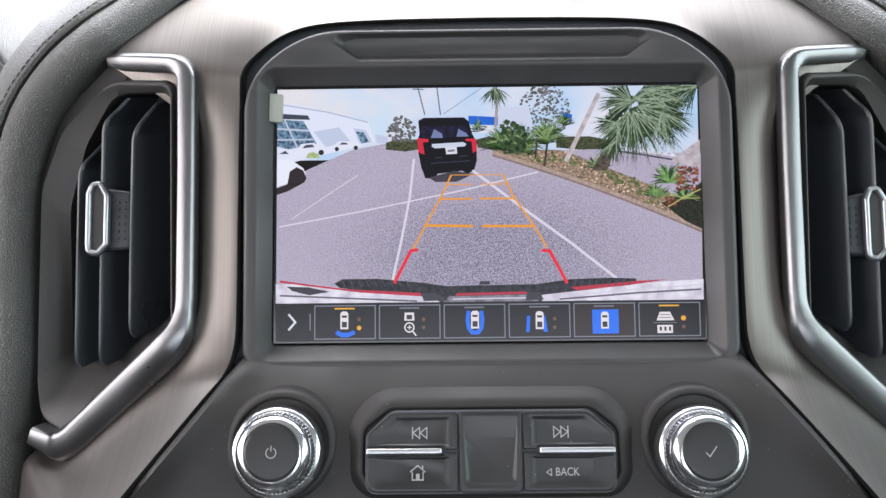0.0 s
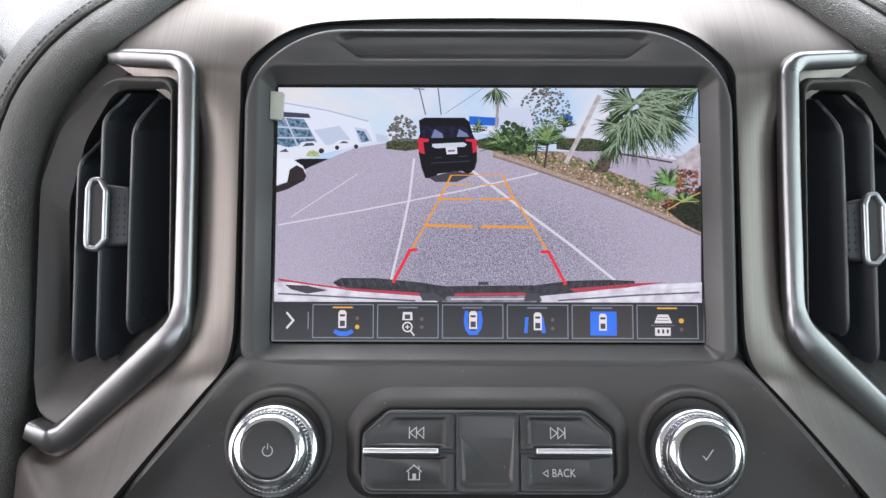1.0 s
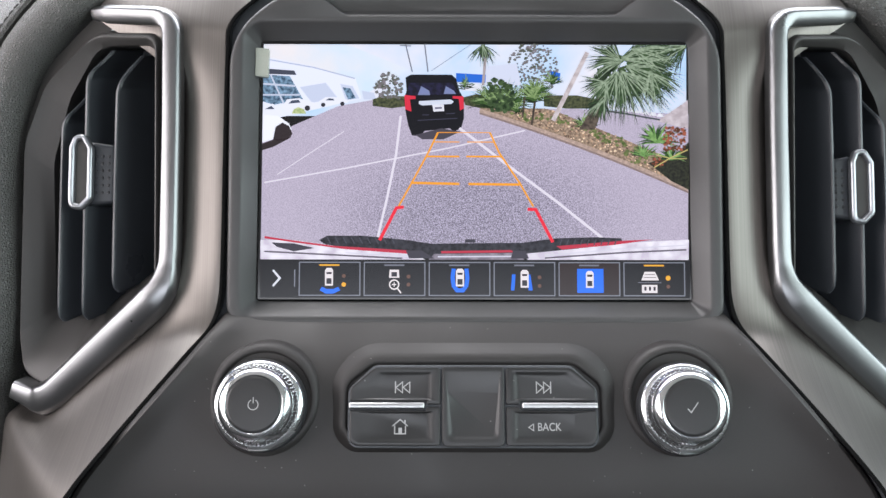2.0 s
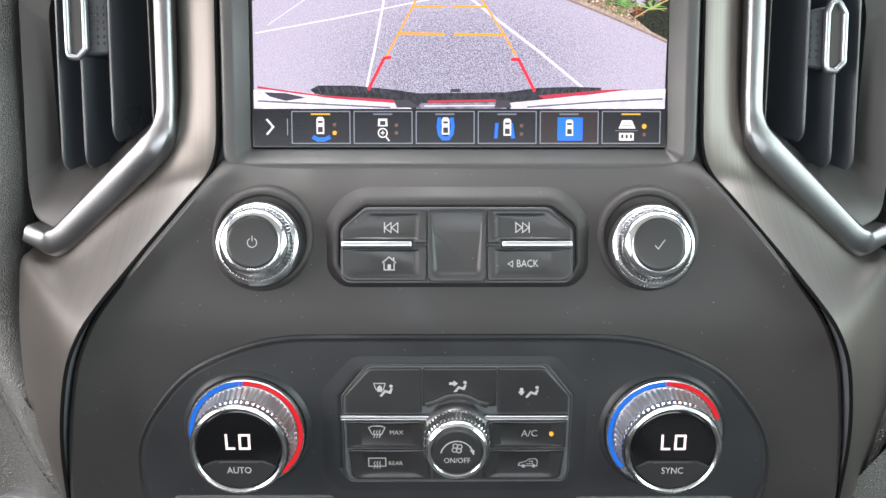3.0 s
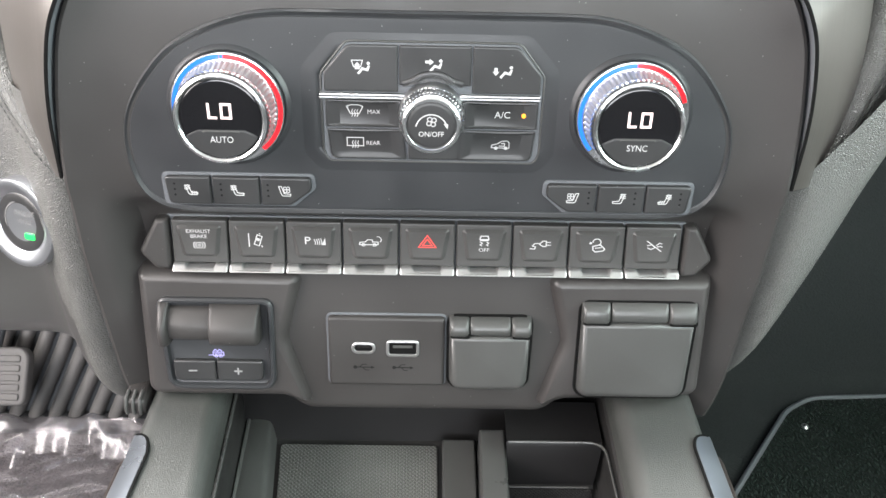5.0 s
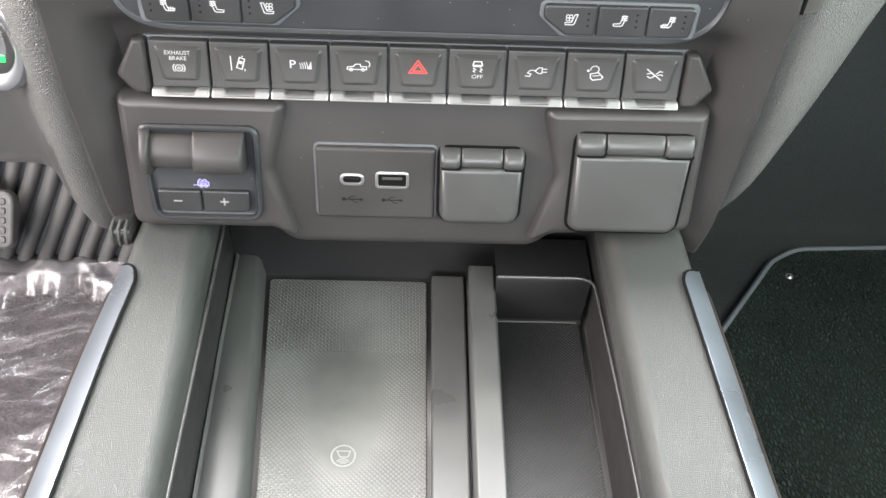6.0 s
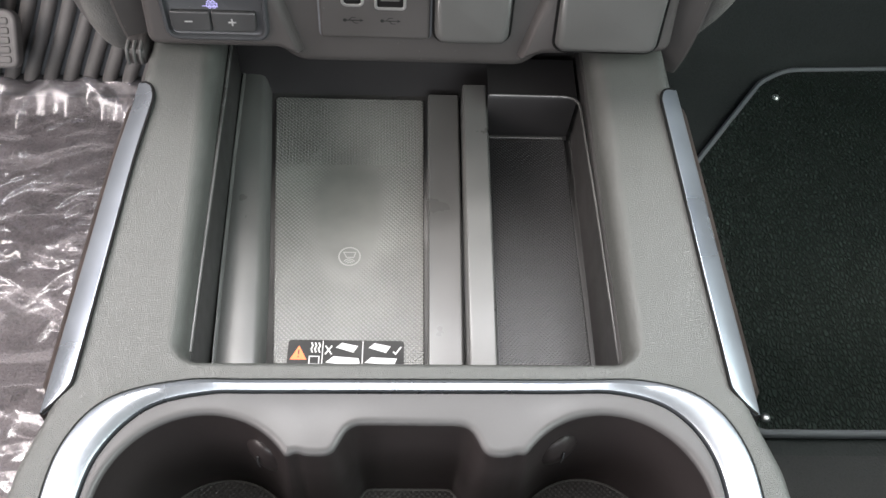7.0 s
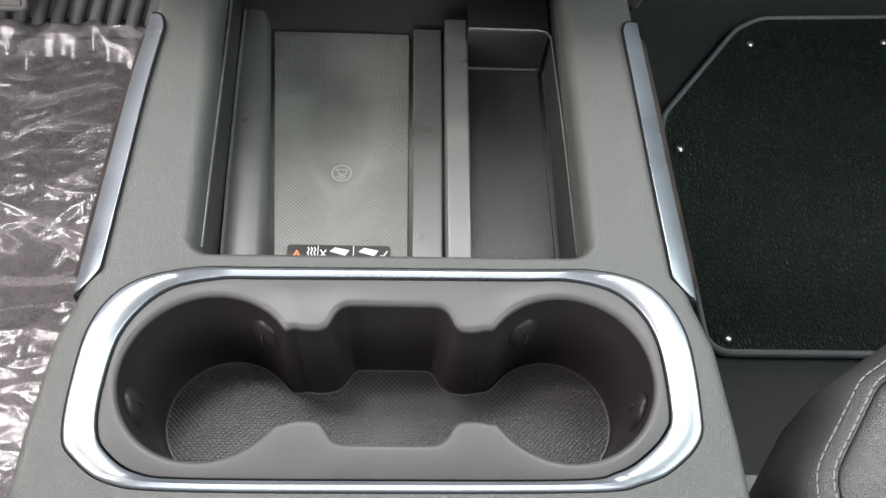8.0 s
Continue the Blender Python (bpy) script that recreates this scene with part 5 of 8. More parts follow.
def climate():
    th = thing("climate_panel", CLIMATE, "satin black climate control plate with buttons and displays", "control panel")
    out = rpoly([(-131, -57.5), (131, -57.5), (135.5, -14), (112, 19), (76, 33.2), (-76, 33.2), (-112, 19), (-135.5, -14)], [16, 16, 26, 30, 34, 34, 30, 26], 7)
    out = soften(ccw(out), 2.5, 30)
    bm = bmesh.new()
    loft(bm, [lift(inset(out, -1.2), -16), lift(inset(out, -1.2), -3.2), lift(inset(out, -0.3), -2.4), lift(out, -2.6), lift(inset(out, 0.8), -3.4), lift(inset(out, 1.4), -3.6), lift(inset(out, 2.0), -3.0), lift(inset(out, 4), -2.9)], cap1=True)
    part("plate", bm, PLATE, th)
    # raised field round the keys
    field = rpoly([(-48, -36), (48, -36), (55, -28), (55, 10), (42, 25), (-42, 25), (-55, 10), (-55, -28)], 7, 4)
    bm = bmesh.new()
    loft(bm, [lift(inset(field, -3), -3.2), lift(field, -2.85), lift(inset(field, 2), -2.6), lift(inset(field, 4), -2.3), lift(inset(field, 5.6), -2.2), lift(inset(field, 6.8), -2.4), lift(inset(field, 7.4), -3.0)], cap1=True)
    part("key_surround", bm, PLATE, th, sharp=70)
    bm = bmesh.new()
    slab(bm, rpoly([(-44.6, -31), (46.8, -31), (48.2, -26), (48.2, 8), (37.6, 21.6), (-35.6, 21.6), (-46.2, 8), (-46.2, -26)], [4, 4, 3, 4, 5, 5, 4, 3], 4), -8, -2.0, 0.3)
    part("key_recess", bm, DARK, th)
    bm = bmesh.new()
    rim = rpoly([(-45.0, -31.4), (47.2, -31.4), (48.7, -26), (48.7, 8.2), (37.8, 22.1), (-35.8, 22.1), (-46.7, 8.2), (-46.7, -26)], [4, 4, 3, 4, 5, 5, 4, 3], 4)
    sweep(bm, [(x, y, -2.4) for x, y in ccw(rim)], dome(0.9, 0.7, 4), (0, 0, 1), closed=True)
    part("key_rim", bm, LID, th)
    z1 = -1.1
    specs = [("mode_key", [(-47, 0.5), (-15.0, 0.5), (-15.0, 20.8), (-36.5, 20.8), (-47, 9)], [0.6, 0.6, 0.6, 4, 3]),
             ("mode_key", [(-14.4, 3.6), (-8, 3.8), (0, 5.0), (8, 3.8), (16.6, 3.6), (16.6, 20.8), (-14.4, 20.8)], [0.6, 4, 6, 4, 0.6, 0.6, 0.6]),
             ("mode_key", [(17.2, 0.5), (47, 0.5), (47, 9), (36.5, 20.8), (17.2, 20.8)], [0.6, 0.6, 3, 4, 0.6]),
             ("centre_key", [(-10.4, -30.2), (12.9, -30.2), (12.9, -19), (-10.4, -19)], 0.7)]
    made = []
    for name, pts, r in specs:
        bm = bmesh.new()
        slab(bm, rpoly([(p[0] * 0.985 + 1.0, p[1]) for p in pts], r, 3), -6, z1, 0.7)
        made.append(part(name, bm, BUTTON, th))
    made.pop()
    # lower keys, dished beside the knob
    for name, s, r, outer, rim, bed in (
            ("defrost_key", -1, [0.7, 0.7, 1.5, 1.5, 0.7, 0.7], [(46, -15.4), (13, -15.4), (12.5, -9), (13, -3.0), (30, -3.0), (46, -3.0)], [(45, -14.6), (15.6, -14.6), (15.2, -9), (15.8, -4.0), (30, -3.8), (45, -3.8)], [(40, -14.2), (18.6, -14.2), (18.2, -9), (18.8, -4.6), (30, -4.4), (40, -4.4)]),
            ("rear_defrost_key", -1, [3.0, 0.7, 1.5, 0.7, 0.7, 0.7], [(44.2, -30.2), (10.6, -30.2), (11.6, -23), (12.6, -16.1), (30, -16.1), (45.6, -16.1)], [(43, -29.2), (13.4, -29.2), (14.4, -23), (15.4, -17.0), (30, -17.0), (44.6, -17.0)], [(38, -27.6), (17.2, -27.6), (17.6, -23), (18.4, -17.6), (30, -17.6), (40, -17.6)])):
        for d in (s, -s):
            bm = bmesh.new()
            dished(bm, *([(d * p[0] + 0.9, p[1]) for p in line] for line in (outer, rim, bed)), r, -6, z1, 0.8, 0.6)
            made.append(part(name if d < 0 else {"defrost_key": "cooling_key", "rear_defrost_key": "recirculation_key"}[name], bm, BUTTON, th))
    made[4], made[5] = made[5], made[4]
    # low arch over the knob
    bm = bmesh.new()
    sweep(bm, smooth_path([(-11.6, 4.4, z1 - 0.4), (-8, 5.6, z1), (-3.5, 8.0, z1), (1, 8.8, z1), (5.5, 8.0, z1), (10, 5.6, z1), (13.8, 4.4, z1 - 0.4)], 5), dome(3.0, 1.1, 6), (0, 0, 1))
    part("arch", bm, BUTTON, made[1])
    for s in (-1, 1):
        x0, x1 = (-47.4, -10.5) if s < 0 else (47.4, 12.5)
        bm = bmesh.new()
        slab(bm, rpoly([(x0, -2.6), (x1, -2.6), (x1, -1.4), (x0, -1.4)], 0.4, 3), -6, -0.3, 0.4)
        slab(bm, rpoly([(x0, -1.3), (x1, -1.3), (x1, 0.1), (x0, 0.1)], 0.4, 3), -6, 0.2, 0.5)
        part("chrome_bar", bm, CHROME, th, "slim chrome bar")
    z = z1 + 0.06
    bm = bmesh.new()
    seated(bm, -28.3, 11.0, z)
    stroke(bm, [(-33.3, 14.2), (-28.6, 14.2), (-29.4, 11.4), (-32.4, 11.4)], 0.36, z + 0.02, closed=True)
    fill(bm, [(-31.9, 10.4), (-29.9, 10.4), (-29.9, 12.4), (-30.9, 13.4), (-31.9, 12.4)], z + 0.04)
    part("symbol", bm, INK, made[0])
    bm = bmesh.new()
    seated(bm, 2.2, 12.6, z)
    fill(bm, [(-2.2, 14.6), (-0.4, 14.6), (-0.4, 15.4), (1.4, 14.0), (-0.4, 12.6), (-0.4, 13.4), (-2.2, 13.4)], z)
    part("symbol", bm, INK, made[1])
    bm = bmesh.new()
    seated(bm, 32.0, 10.3, z)
    fill(bm, [(27.0, 12.0), (28.4, 12.0), (28.4, 10.4), (29.2, 10.4), (27.7, 8.6), (26.2, 10.4), (27.0, 10.4)], z)
    part("symbol", bm, INK, made[2])
    z = z1 - 0.74
    bm = bmesh.new()
    stroke(bm, [(-36.0, -6.2), (-34.2, -5.5), (-30.8, -5.5), (-29.0, -6.2), (-30.6, -9.4), (-34.4, -9.4)], 0.38, z, closed=True)
    waves3(bm, -32.5, -9.0, z + 0.02)
    part("symbol", bm, INK, made[3])
    lettering("MAX", 2.7, INK, made[3], -24.3, -8.6, z)
    bm = bmesh.new()
    stroke(bm, [(-36.2, -20.4), (-29.0, -20.4), (-29.0, -24.2), (-36.2, -24.2)], 0.38, z, closed=True)
    waves3(bm, -32.6, -23.4, z + 0.02)
    part("symbol", bm, INK, made[4])
    lettering("REAR", 2.6, INK, made[4], -24.8, -22.9, z)
    lettering("A/C", 4.2, INK, made[5], 31.6, -9.1, z)
    bm = bmesh.new()
    lathe(bm, [(0.9, z1 - 0.9), (0.9, z1 - 0.1), (0.5, z1 + 0.1), (0.1, z1 + 0.12)], 14, centre=(40.8, -9.1))
    part("amber_lamp", bm, AMBER_LIT, made[5], "lit amber indicator")
    bm = bmesh.new()
    stroke(bm, [(27.4, -24.0), (27.6, -22.8), (30.0, -22.2), (32.0, -20.9), (34.4, -20.8), (35.2, -21.6), (35.2, -24.2)], 0.36, z, closed=True)
    stroke(bm, [(30.6, -23.2), (33.2, -23.2), (33.2, -22.0), (31.6, -22.0)], 0.36, z + 0.02)
    disc(bm, 29.4, -24.2, 0.8, z + 0.03, 10)
    disc(bm, 33.8, -24.2, 0.8, z + 0.03, 10)
    part("symbol", bm, INK, made[6])
    return th


climate()


def fan_knob():
    th = thing("fan_knob", CLIMATE @ pose(0.8 * MM, -8.6 * MM, 0), "round knurled chrome fan knob lettered on and off", "knob", "climate knobs")
    bm = bmesh.new()
    lathe(bm, [(14.2, -4), (14.2, 1.5), (14.0, 2.2), (13.6, 5.2), (13.2, 5.6)], 72)
    part("base_ring", bm, CHROME, th)
    bm = bmesh.new()
    lathe(bm, [(13.6, 5.2), (14.0, 5.6), (13.7, 11.8), (13.2, 12.4)], 208, 52, 0.7, (1, 2))
    part("knurled_ring", bm, KNOB_CHROME, th, "knurled chrome ring", sharp=25)
    bm = bmesh.new()
    lathe(bm, [(13.2, 11.6), (13.2, 12.8), (12.6, 14.6), (11.6, 15.4), (10.6, 15.4), (10.0, 14.6)], 72)
    part("bright_collar", bm, KNOB_CHROME, th)
    bm = bmesh.new()
    lathe(bm, [(10.2, 13), (10.2, 14.7), (9.6, 15.1), (8.8, 15.15)], 56)
    cap = part("cap", bm, BUTTON, th, "matt black cap")
    z = 15.25
    lettering("ON/OFF", 3.2, INK, cap, 0, -3.6, z, wide=0.92)
    bm = bmesh.new()
    stroke(bm, arc(0, -1.6, 6.6, 168, 20, 20), 0.5, z)
    fill(bm, [(6.7, -1.2), (5.0, 1.2), (7.0, 1.0)], z + 0.02)
    for a in range(4):
        c, sn = math.cos(radians(35 + 90 * a)), math.sin(radians(35 + 90 * a))
        ring(bm, 1.25 * c, 1.9 + 1.25 * sn, 0.95, 0.4, z + 0.02, 12)
    part("symbol", bm, INK, cap)


fan_knob()


BARREL = surface("fluted_satin_metal", (0.30, 0.30, 0.31), 0.36, metal=0.75, grain=1500, bump=0.03, vary=0.05)


def dial(x, v, word, blue_from, blue_to, red_to):
    th = thing("temperature_dial", CLIMATE @ pose(x * MM, v * MM, 0), "chrome temperature dial with lit LO readout and blue to red ring", "dial", "climate knobs")
    bm = bmesh.new()
    lathe(bm, [(27.5, -4), (26.6, -2.2), (25.2, -1.4), (24.6, -1.6), (24.2, -3)], 80)
    part("collar", bm, PLATE, th)
    bm = bmesh.new()
    lathe(bm, [(24.3, -4), (24.3, 0.6), (24.1, 1.1), (23.7, 1.2), (23.5, 0.9), (21.8, 0.9), (21.6, 1.5), (21.0, 1.6)], 80)
    part("ring_bed", bm, KNOB_CHROME, th)
    for mat_, a0, a1, name in ((BLUE_LIT, blue_from, blue_to - 2, "blue_ring"), (RED_LIT, blue_to + 2, red_to, "red_ring")):
        bm = bmesh.new()
        n = 36
        rows = []
        for r, z in ((23.5, 0.8), (23.4, 1.1), (21.95, 1.3), (21.85, 0.8)):
            rows.append([(r * math.cos(radians(a0 + (a1 - a0) * k / n)), r * math.sin(radians(a0 + (a1 - a0) * k / n)), z) for k in range(n + 1)])
        loft(bm, rows, closed=False)
        part(name, bm, mat_, th)
    bm = bmesh.new()
    lathe(bm, [(21.2, 0.5), (21.2, 1.6), (19.4, 10.4), (19.0, 11.0)], 224, 56, 0.7, (1, 2))
    part("fluted_barrel", bm, BARREL, th, "fluted satin chrome barrel", sharp=25)
    bm = bmesh.new()
    lathe(bm, [(19.6, 10.0), (20.1, 10.8), (20.1, 12.2), (19.3, 13.6)], 224, 56, 0.45, (1, 2))
    part("toothed_rim", bm, KNOB_CHROME, th, sharp=25)
    bm = bmesh.new()
    lathe(bm, [(19.6, 12.6), (19.8, 14.0), (19.3, 15.2), (18.3, 15.6), (17.5, 15.2), (17.1, 14.4)], 80)
    part("bright_collar", bm, KNOB_CHROME, th)
    bm = bmesh.new()
    lathe(bm, [(17.3, 13), (17.3, 14.3), (16.7, 14.7), (15.7, 14.75)], 72)
    lens = part("lens", bm, GLOSS, th, "gloss black readout lens")
    bm = bmesh.new()
    lower = [(-12.6, -5.9), (-9.8, -4.6), (9.8, -4.6), (12.6, -5.9)] + [(16.7 * math.cos(radians(a)), 16.7 * math.sin(radians(a))) for a in range(-26, -155, -8)]
    slab(bm, lower, 14.6, 15.5, 0.4, 2, 0.2)
    key = part("lower_key", bm, BUTTON, th)
    lettering(word, 4.0, INK, key, 0, -8.8, 15.56, wide=0.88)
    # Ridge in paler plastic than its key, standing for its highlight.
    bm = bmesh.new()
    sweep(bm, [(-7.6, -5.4, 15.3), (-6.8, -5.0, 15.4), (6.8, -5.0, 15.4), (7.6, -5.4, 15.3)], dome(0.9, 0.5, 4), (0, 0, 1))
    part("key_ridge", bm, LID, key)
    bm = bmesh.new()
    z = 14.85
    stroke(bm, [(-4.7, 6.9), (-4.6, 0.6), (-1.3, 0.6)], 0.95, z)
    stroke(bm, [(0.7, 6.4), (4.4, 6.4), (4.4, 0.6), (0.7, 0.6)], 0.95, z, closed=True)
    part("readout", bm, WHITE_LIT, lens, "lit white LO segments")


dial(-86.6, -7.4, "AUTO", 200, 92, -52)
dial(87.6, -8.0, "SYNC", 222, 90, 18)


# ---- seat heating and cooling keys ----
def seat_keys(s):
    edges = (-118.8, -97.4, -75.5, -52.0)
    fans = ((-106.8, 3, False, True), (-86, 3, False, False), (-65, 0, True, False))
    for k in range(3):
        a, b = edges[k], edges[k + 1] - 0.7
        top, low = -39.6, -53.2
        if k == 0:
            pts, r = [(a + 1.6, low), (b, low), (b, top), (a, top)], [2.5, 0.5, 0.5, 2]
        elif k == 1:
            pts, r = [(a, low), (b, low), (b, top), (a, top)], 0.5
        else:
            pts, r = [(a, low), (b - 10, low), (b, top - 6), (b - 0.4, top), (a, top)], [0.5, 4, 3, 1.6, 0.5]
        th = thing("seat_key", CLIMATE, "black seat heating key with pale symbol" if k < 2 else "black seat cooling key with pale fan symbol", "button", "seat heating and cooling keys")
        if s > 0:
            pts = [(-p[0] + 0.6, p[1] - 1.0) for p in pts]
        bm = bmesh.new()
        slab(bm, rpoly(pts, r, 3), -5, 0.2, 0.9)
        body = part("key_cap", bm, BUTTON, th)
        x, waves, fan, sw = fans[k]
        bm = bmesh.new()
        seat_icon(bm, x if s < 0 else -x + 0.4, -46.0 - (0.8 if s > 0 else 0), 0.27, 1 if s < 0 else -1, waves, fan, sw)
        for q in bm.verts:
            q.co.x, q.co.y = (x if s < 0 else -x + 0.4) * -0.14 + q.co.x * 1.14, 46.4 * 0.14 + q.co.y * 1.14
        part("symbol", bm, INK, body)
        for q in range(3):
            bm = bmesh.new()
            disc(bm, (x - 7.4 if s < 0 else -x + 7.6), (-43 if s < 0 else -44) - 2.7 * q, 0.55, 0.26, 10)
            part("indicator_dot", bm, ETCH, body)


seat_keys(-1)
seat_keys(1)
for s in (-1, 1):
    th = thing("seat_key_recess", CLIMATE, "dark slot round the seat heating keys", "recess", kind="structure")
    bm = bmesh.new()
    a = [(-120, -54.4), (-61, -54.4), (-51, -45.5), (-51.4, -38.4), (-120.4, -38.4)]
    slab(bm, rpoly(a if s < 0 else [(-p[0] + 0.6, p[1] - 1) for p in a], 2.5, 3), -8, -2.2, 0.3)
    part("recess", bm, DARK, th)


# ---- row of nine switches ----
ROW = facing(0.5, 247.5, 448, 11) @ pose(0, -0.55 * MM, 0) @ Matrix.Diagonal((1, 0.87, 1, 1))


def car_side(bm, x, y, z, k=1.0):
    stroke(bm, [(x - 4.2 * k, y - 1.0 * k), (x - 4.0 * k, y + 0.2 * k), (x - 1.6 * k, y + 0.5 * k), (x - 0.6 * k, y + 1.7 * k), (x + 1.4 * k, y + 1.7 * k), (x + 1.6 * k, y + 0.5 * k), (x + 4.0 * k, y + 0.5 * k), (x + 4.0 * k, y - 1.0 * k)], 0.42, z, closed=True)
    ring(bm, x - 2.5 * k, y - 1.1 * k, 0.7 * k, 0.36, z + 0.02, 12)
    ring(bm, x + 2.5 * k, y - 1.1 * k, 0.7 * k, 0.36, z + 0.02, 12)


def switch_icon(k, bm, z):
    if k == 0:
        ring(bm, 0, -3.0, 1.5, 0.36, z)
        ring(bm, 0, -3.0, 0.5, 0.3, z, 10)
        stroke(bm, arc(0, -3.0, 2.4, 130, 230, 8), 0.36, z)
        stroke(bm, arc(0, -3.0, 2.4, -50, 50, 8), 0.36, z)
    elif k == 1:
        stroke(bm, [(-3.0, 3.4), (-3.0, -3.6)], 0.45, z)
        stroke(bm, [(0.6, 2.8), (2.6, 1.9), (1.2, -3.0), (-0.9, -2.2)], 0.45, z, closed=True)
        fill(bm, [(0.4, 1.2), (1.8, 0.7), (1.4, -0.6), (0.0, -0.1)], z + 0.02)
        stroke(bm, [(1.6, 3.6), (1.8, 3.0)], 0.45, z)
        stroke(bm, [(2.3, -2.8), (2.4, -3.8)], 0.45, z)
    elif k == 2:
        for q in range(4):
            stroke(bm, [(0.4 + 0.9 * q, 0.9 + 0.2 * q), (0.9 + 0.9 * q, -0.7), (0.8 + 0.9 * q, -1.9)], 0.34, z)
        fill(bm, [(3.6, -2.0), (5.2, -2.0), (5.0, 1.8)], z + 0.02)
    elif k == 3:
        car_side(bm, -0.6, -0.5, z, 0.95)
        stroke(bm, arc(3.0, 1.2, 1.6, 100, -50, 10), 0.4, z + 0.04)
    elif k == 4:
        stroke(bm, [(-3.7, -2.4), (3.7, -2.4), (0, 3.8)], 0.36, z, closed=True)
        stroke(bm, [(-2.0, -1.45), (2.0, -1.45), (0, 1.9)], 0.34, z, closed=True)
    elif k == 5:
        stroke(bm, [(-1.5, 4.0), (1.5, 4.0), (1.9, 2.2), (-1.9, 2.2)], 0.5, z, closed=True)
        fill(bm, [(-1.9, 2.3), (1.9, 2.3), (1.7, 1.4), (-1.7, 1.4)], z + 0.02)
        stroke(bm, [(-1.9, 1.0), (-0.8, 0.2), (-1.7, -0.6), (-0.9, -1.2)], 0.42, z)
        stroke(bm, [(1.0, 1.0), (1.9, 0.2), (1.0, -0.6), (1.8, -1.2)], 0.42, z)
    elif k == 6:
        stroke(bm, [(-4.6, -2.2), (-2.6, -2.4), (-2.2, -1.2), (-3.6, -0.8), (-2.6, 0.6), (-0.6, 0.6)], 0.42, z)
        stroke(bm, [(-0.6, 0.2), (0.8, 1.9), (2.2, 1.9), (2.2, -0.9), (0.8, -0.9)], 0.45, z, closed=True)
        stroke(bm, [(2.2, 1.3), (4.2, 1.3)], 0.42, z + 0.02)
        stroke(bm, [(2.2, -0.2), (4.2, -0.2)], 0.42, z + 0.02)
    elif k == 7:
        stroke(bm, arc(-0.4, 1.8, 1.7, 190, -60, 14), 0.42, z)
        disc(bm, -3.0, 1.2, 0.6, z + 0.02, 10)
        stroke(bm, [(-2.0, -0.4), (1.2, 0.4), (3.2, -1.8), (2.6, -2.8), (-0.8, -3.4), (-1.8, -2.4)], 0.5, z + 0.02, closed=True)
        stroke(bm, [(-1.0, -1.4), (1.8, -1.0)], 0.42, z + 0.04)
    else:
        stroke(bm, [(-3.2, 2.8), (3.2, -2.6)], 0.45, z)
        stroke(bm, [(-3.0, 0.4), (-1.0, 0.9), (0.4, -0.6), (-1.2, -1.6), (-2.8, -0.8)], 0.42, z + 0.02)
        stroke(bm, [(0.8, 0.4), (2.2, 1.8), (3.4, 1.4)], 0.42, z + 0.02)
        stroke(bm, [(1.2, -0.2), (2.8, 0.2), (3.6, -0.4)], 0.42, z + 0.02)


SWITCH_LABELS = ("black exhaust brake switch with chrome lower edge", "black lane keeping switch with chrome lower edge", "black parking sensor switch with chrome lower edge",
                 "black tailgate switch with chrome lower edge", "black switch with red hazard triangle and chrome edge", "black traction control switch with chrome lower edge",
                 "black power outlet switch with chrome lower edge", "black hill descent switch with chrome lower edge", "black parking assist switch with chrome lower edge")


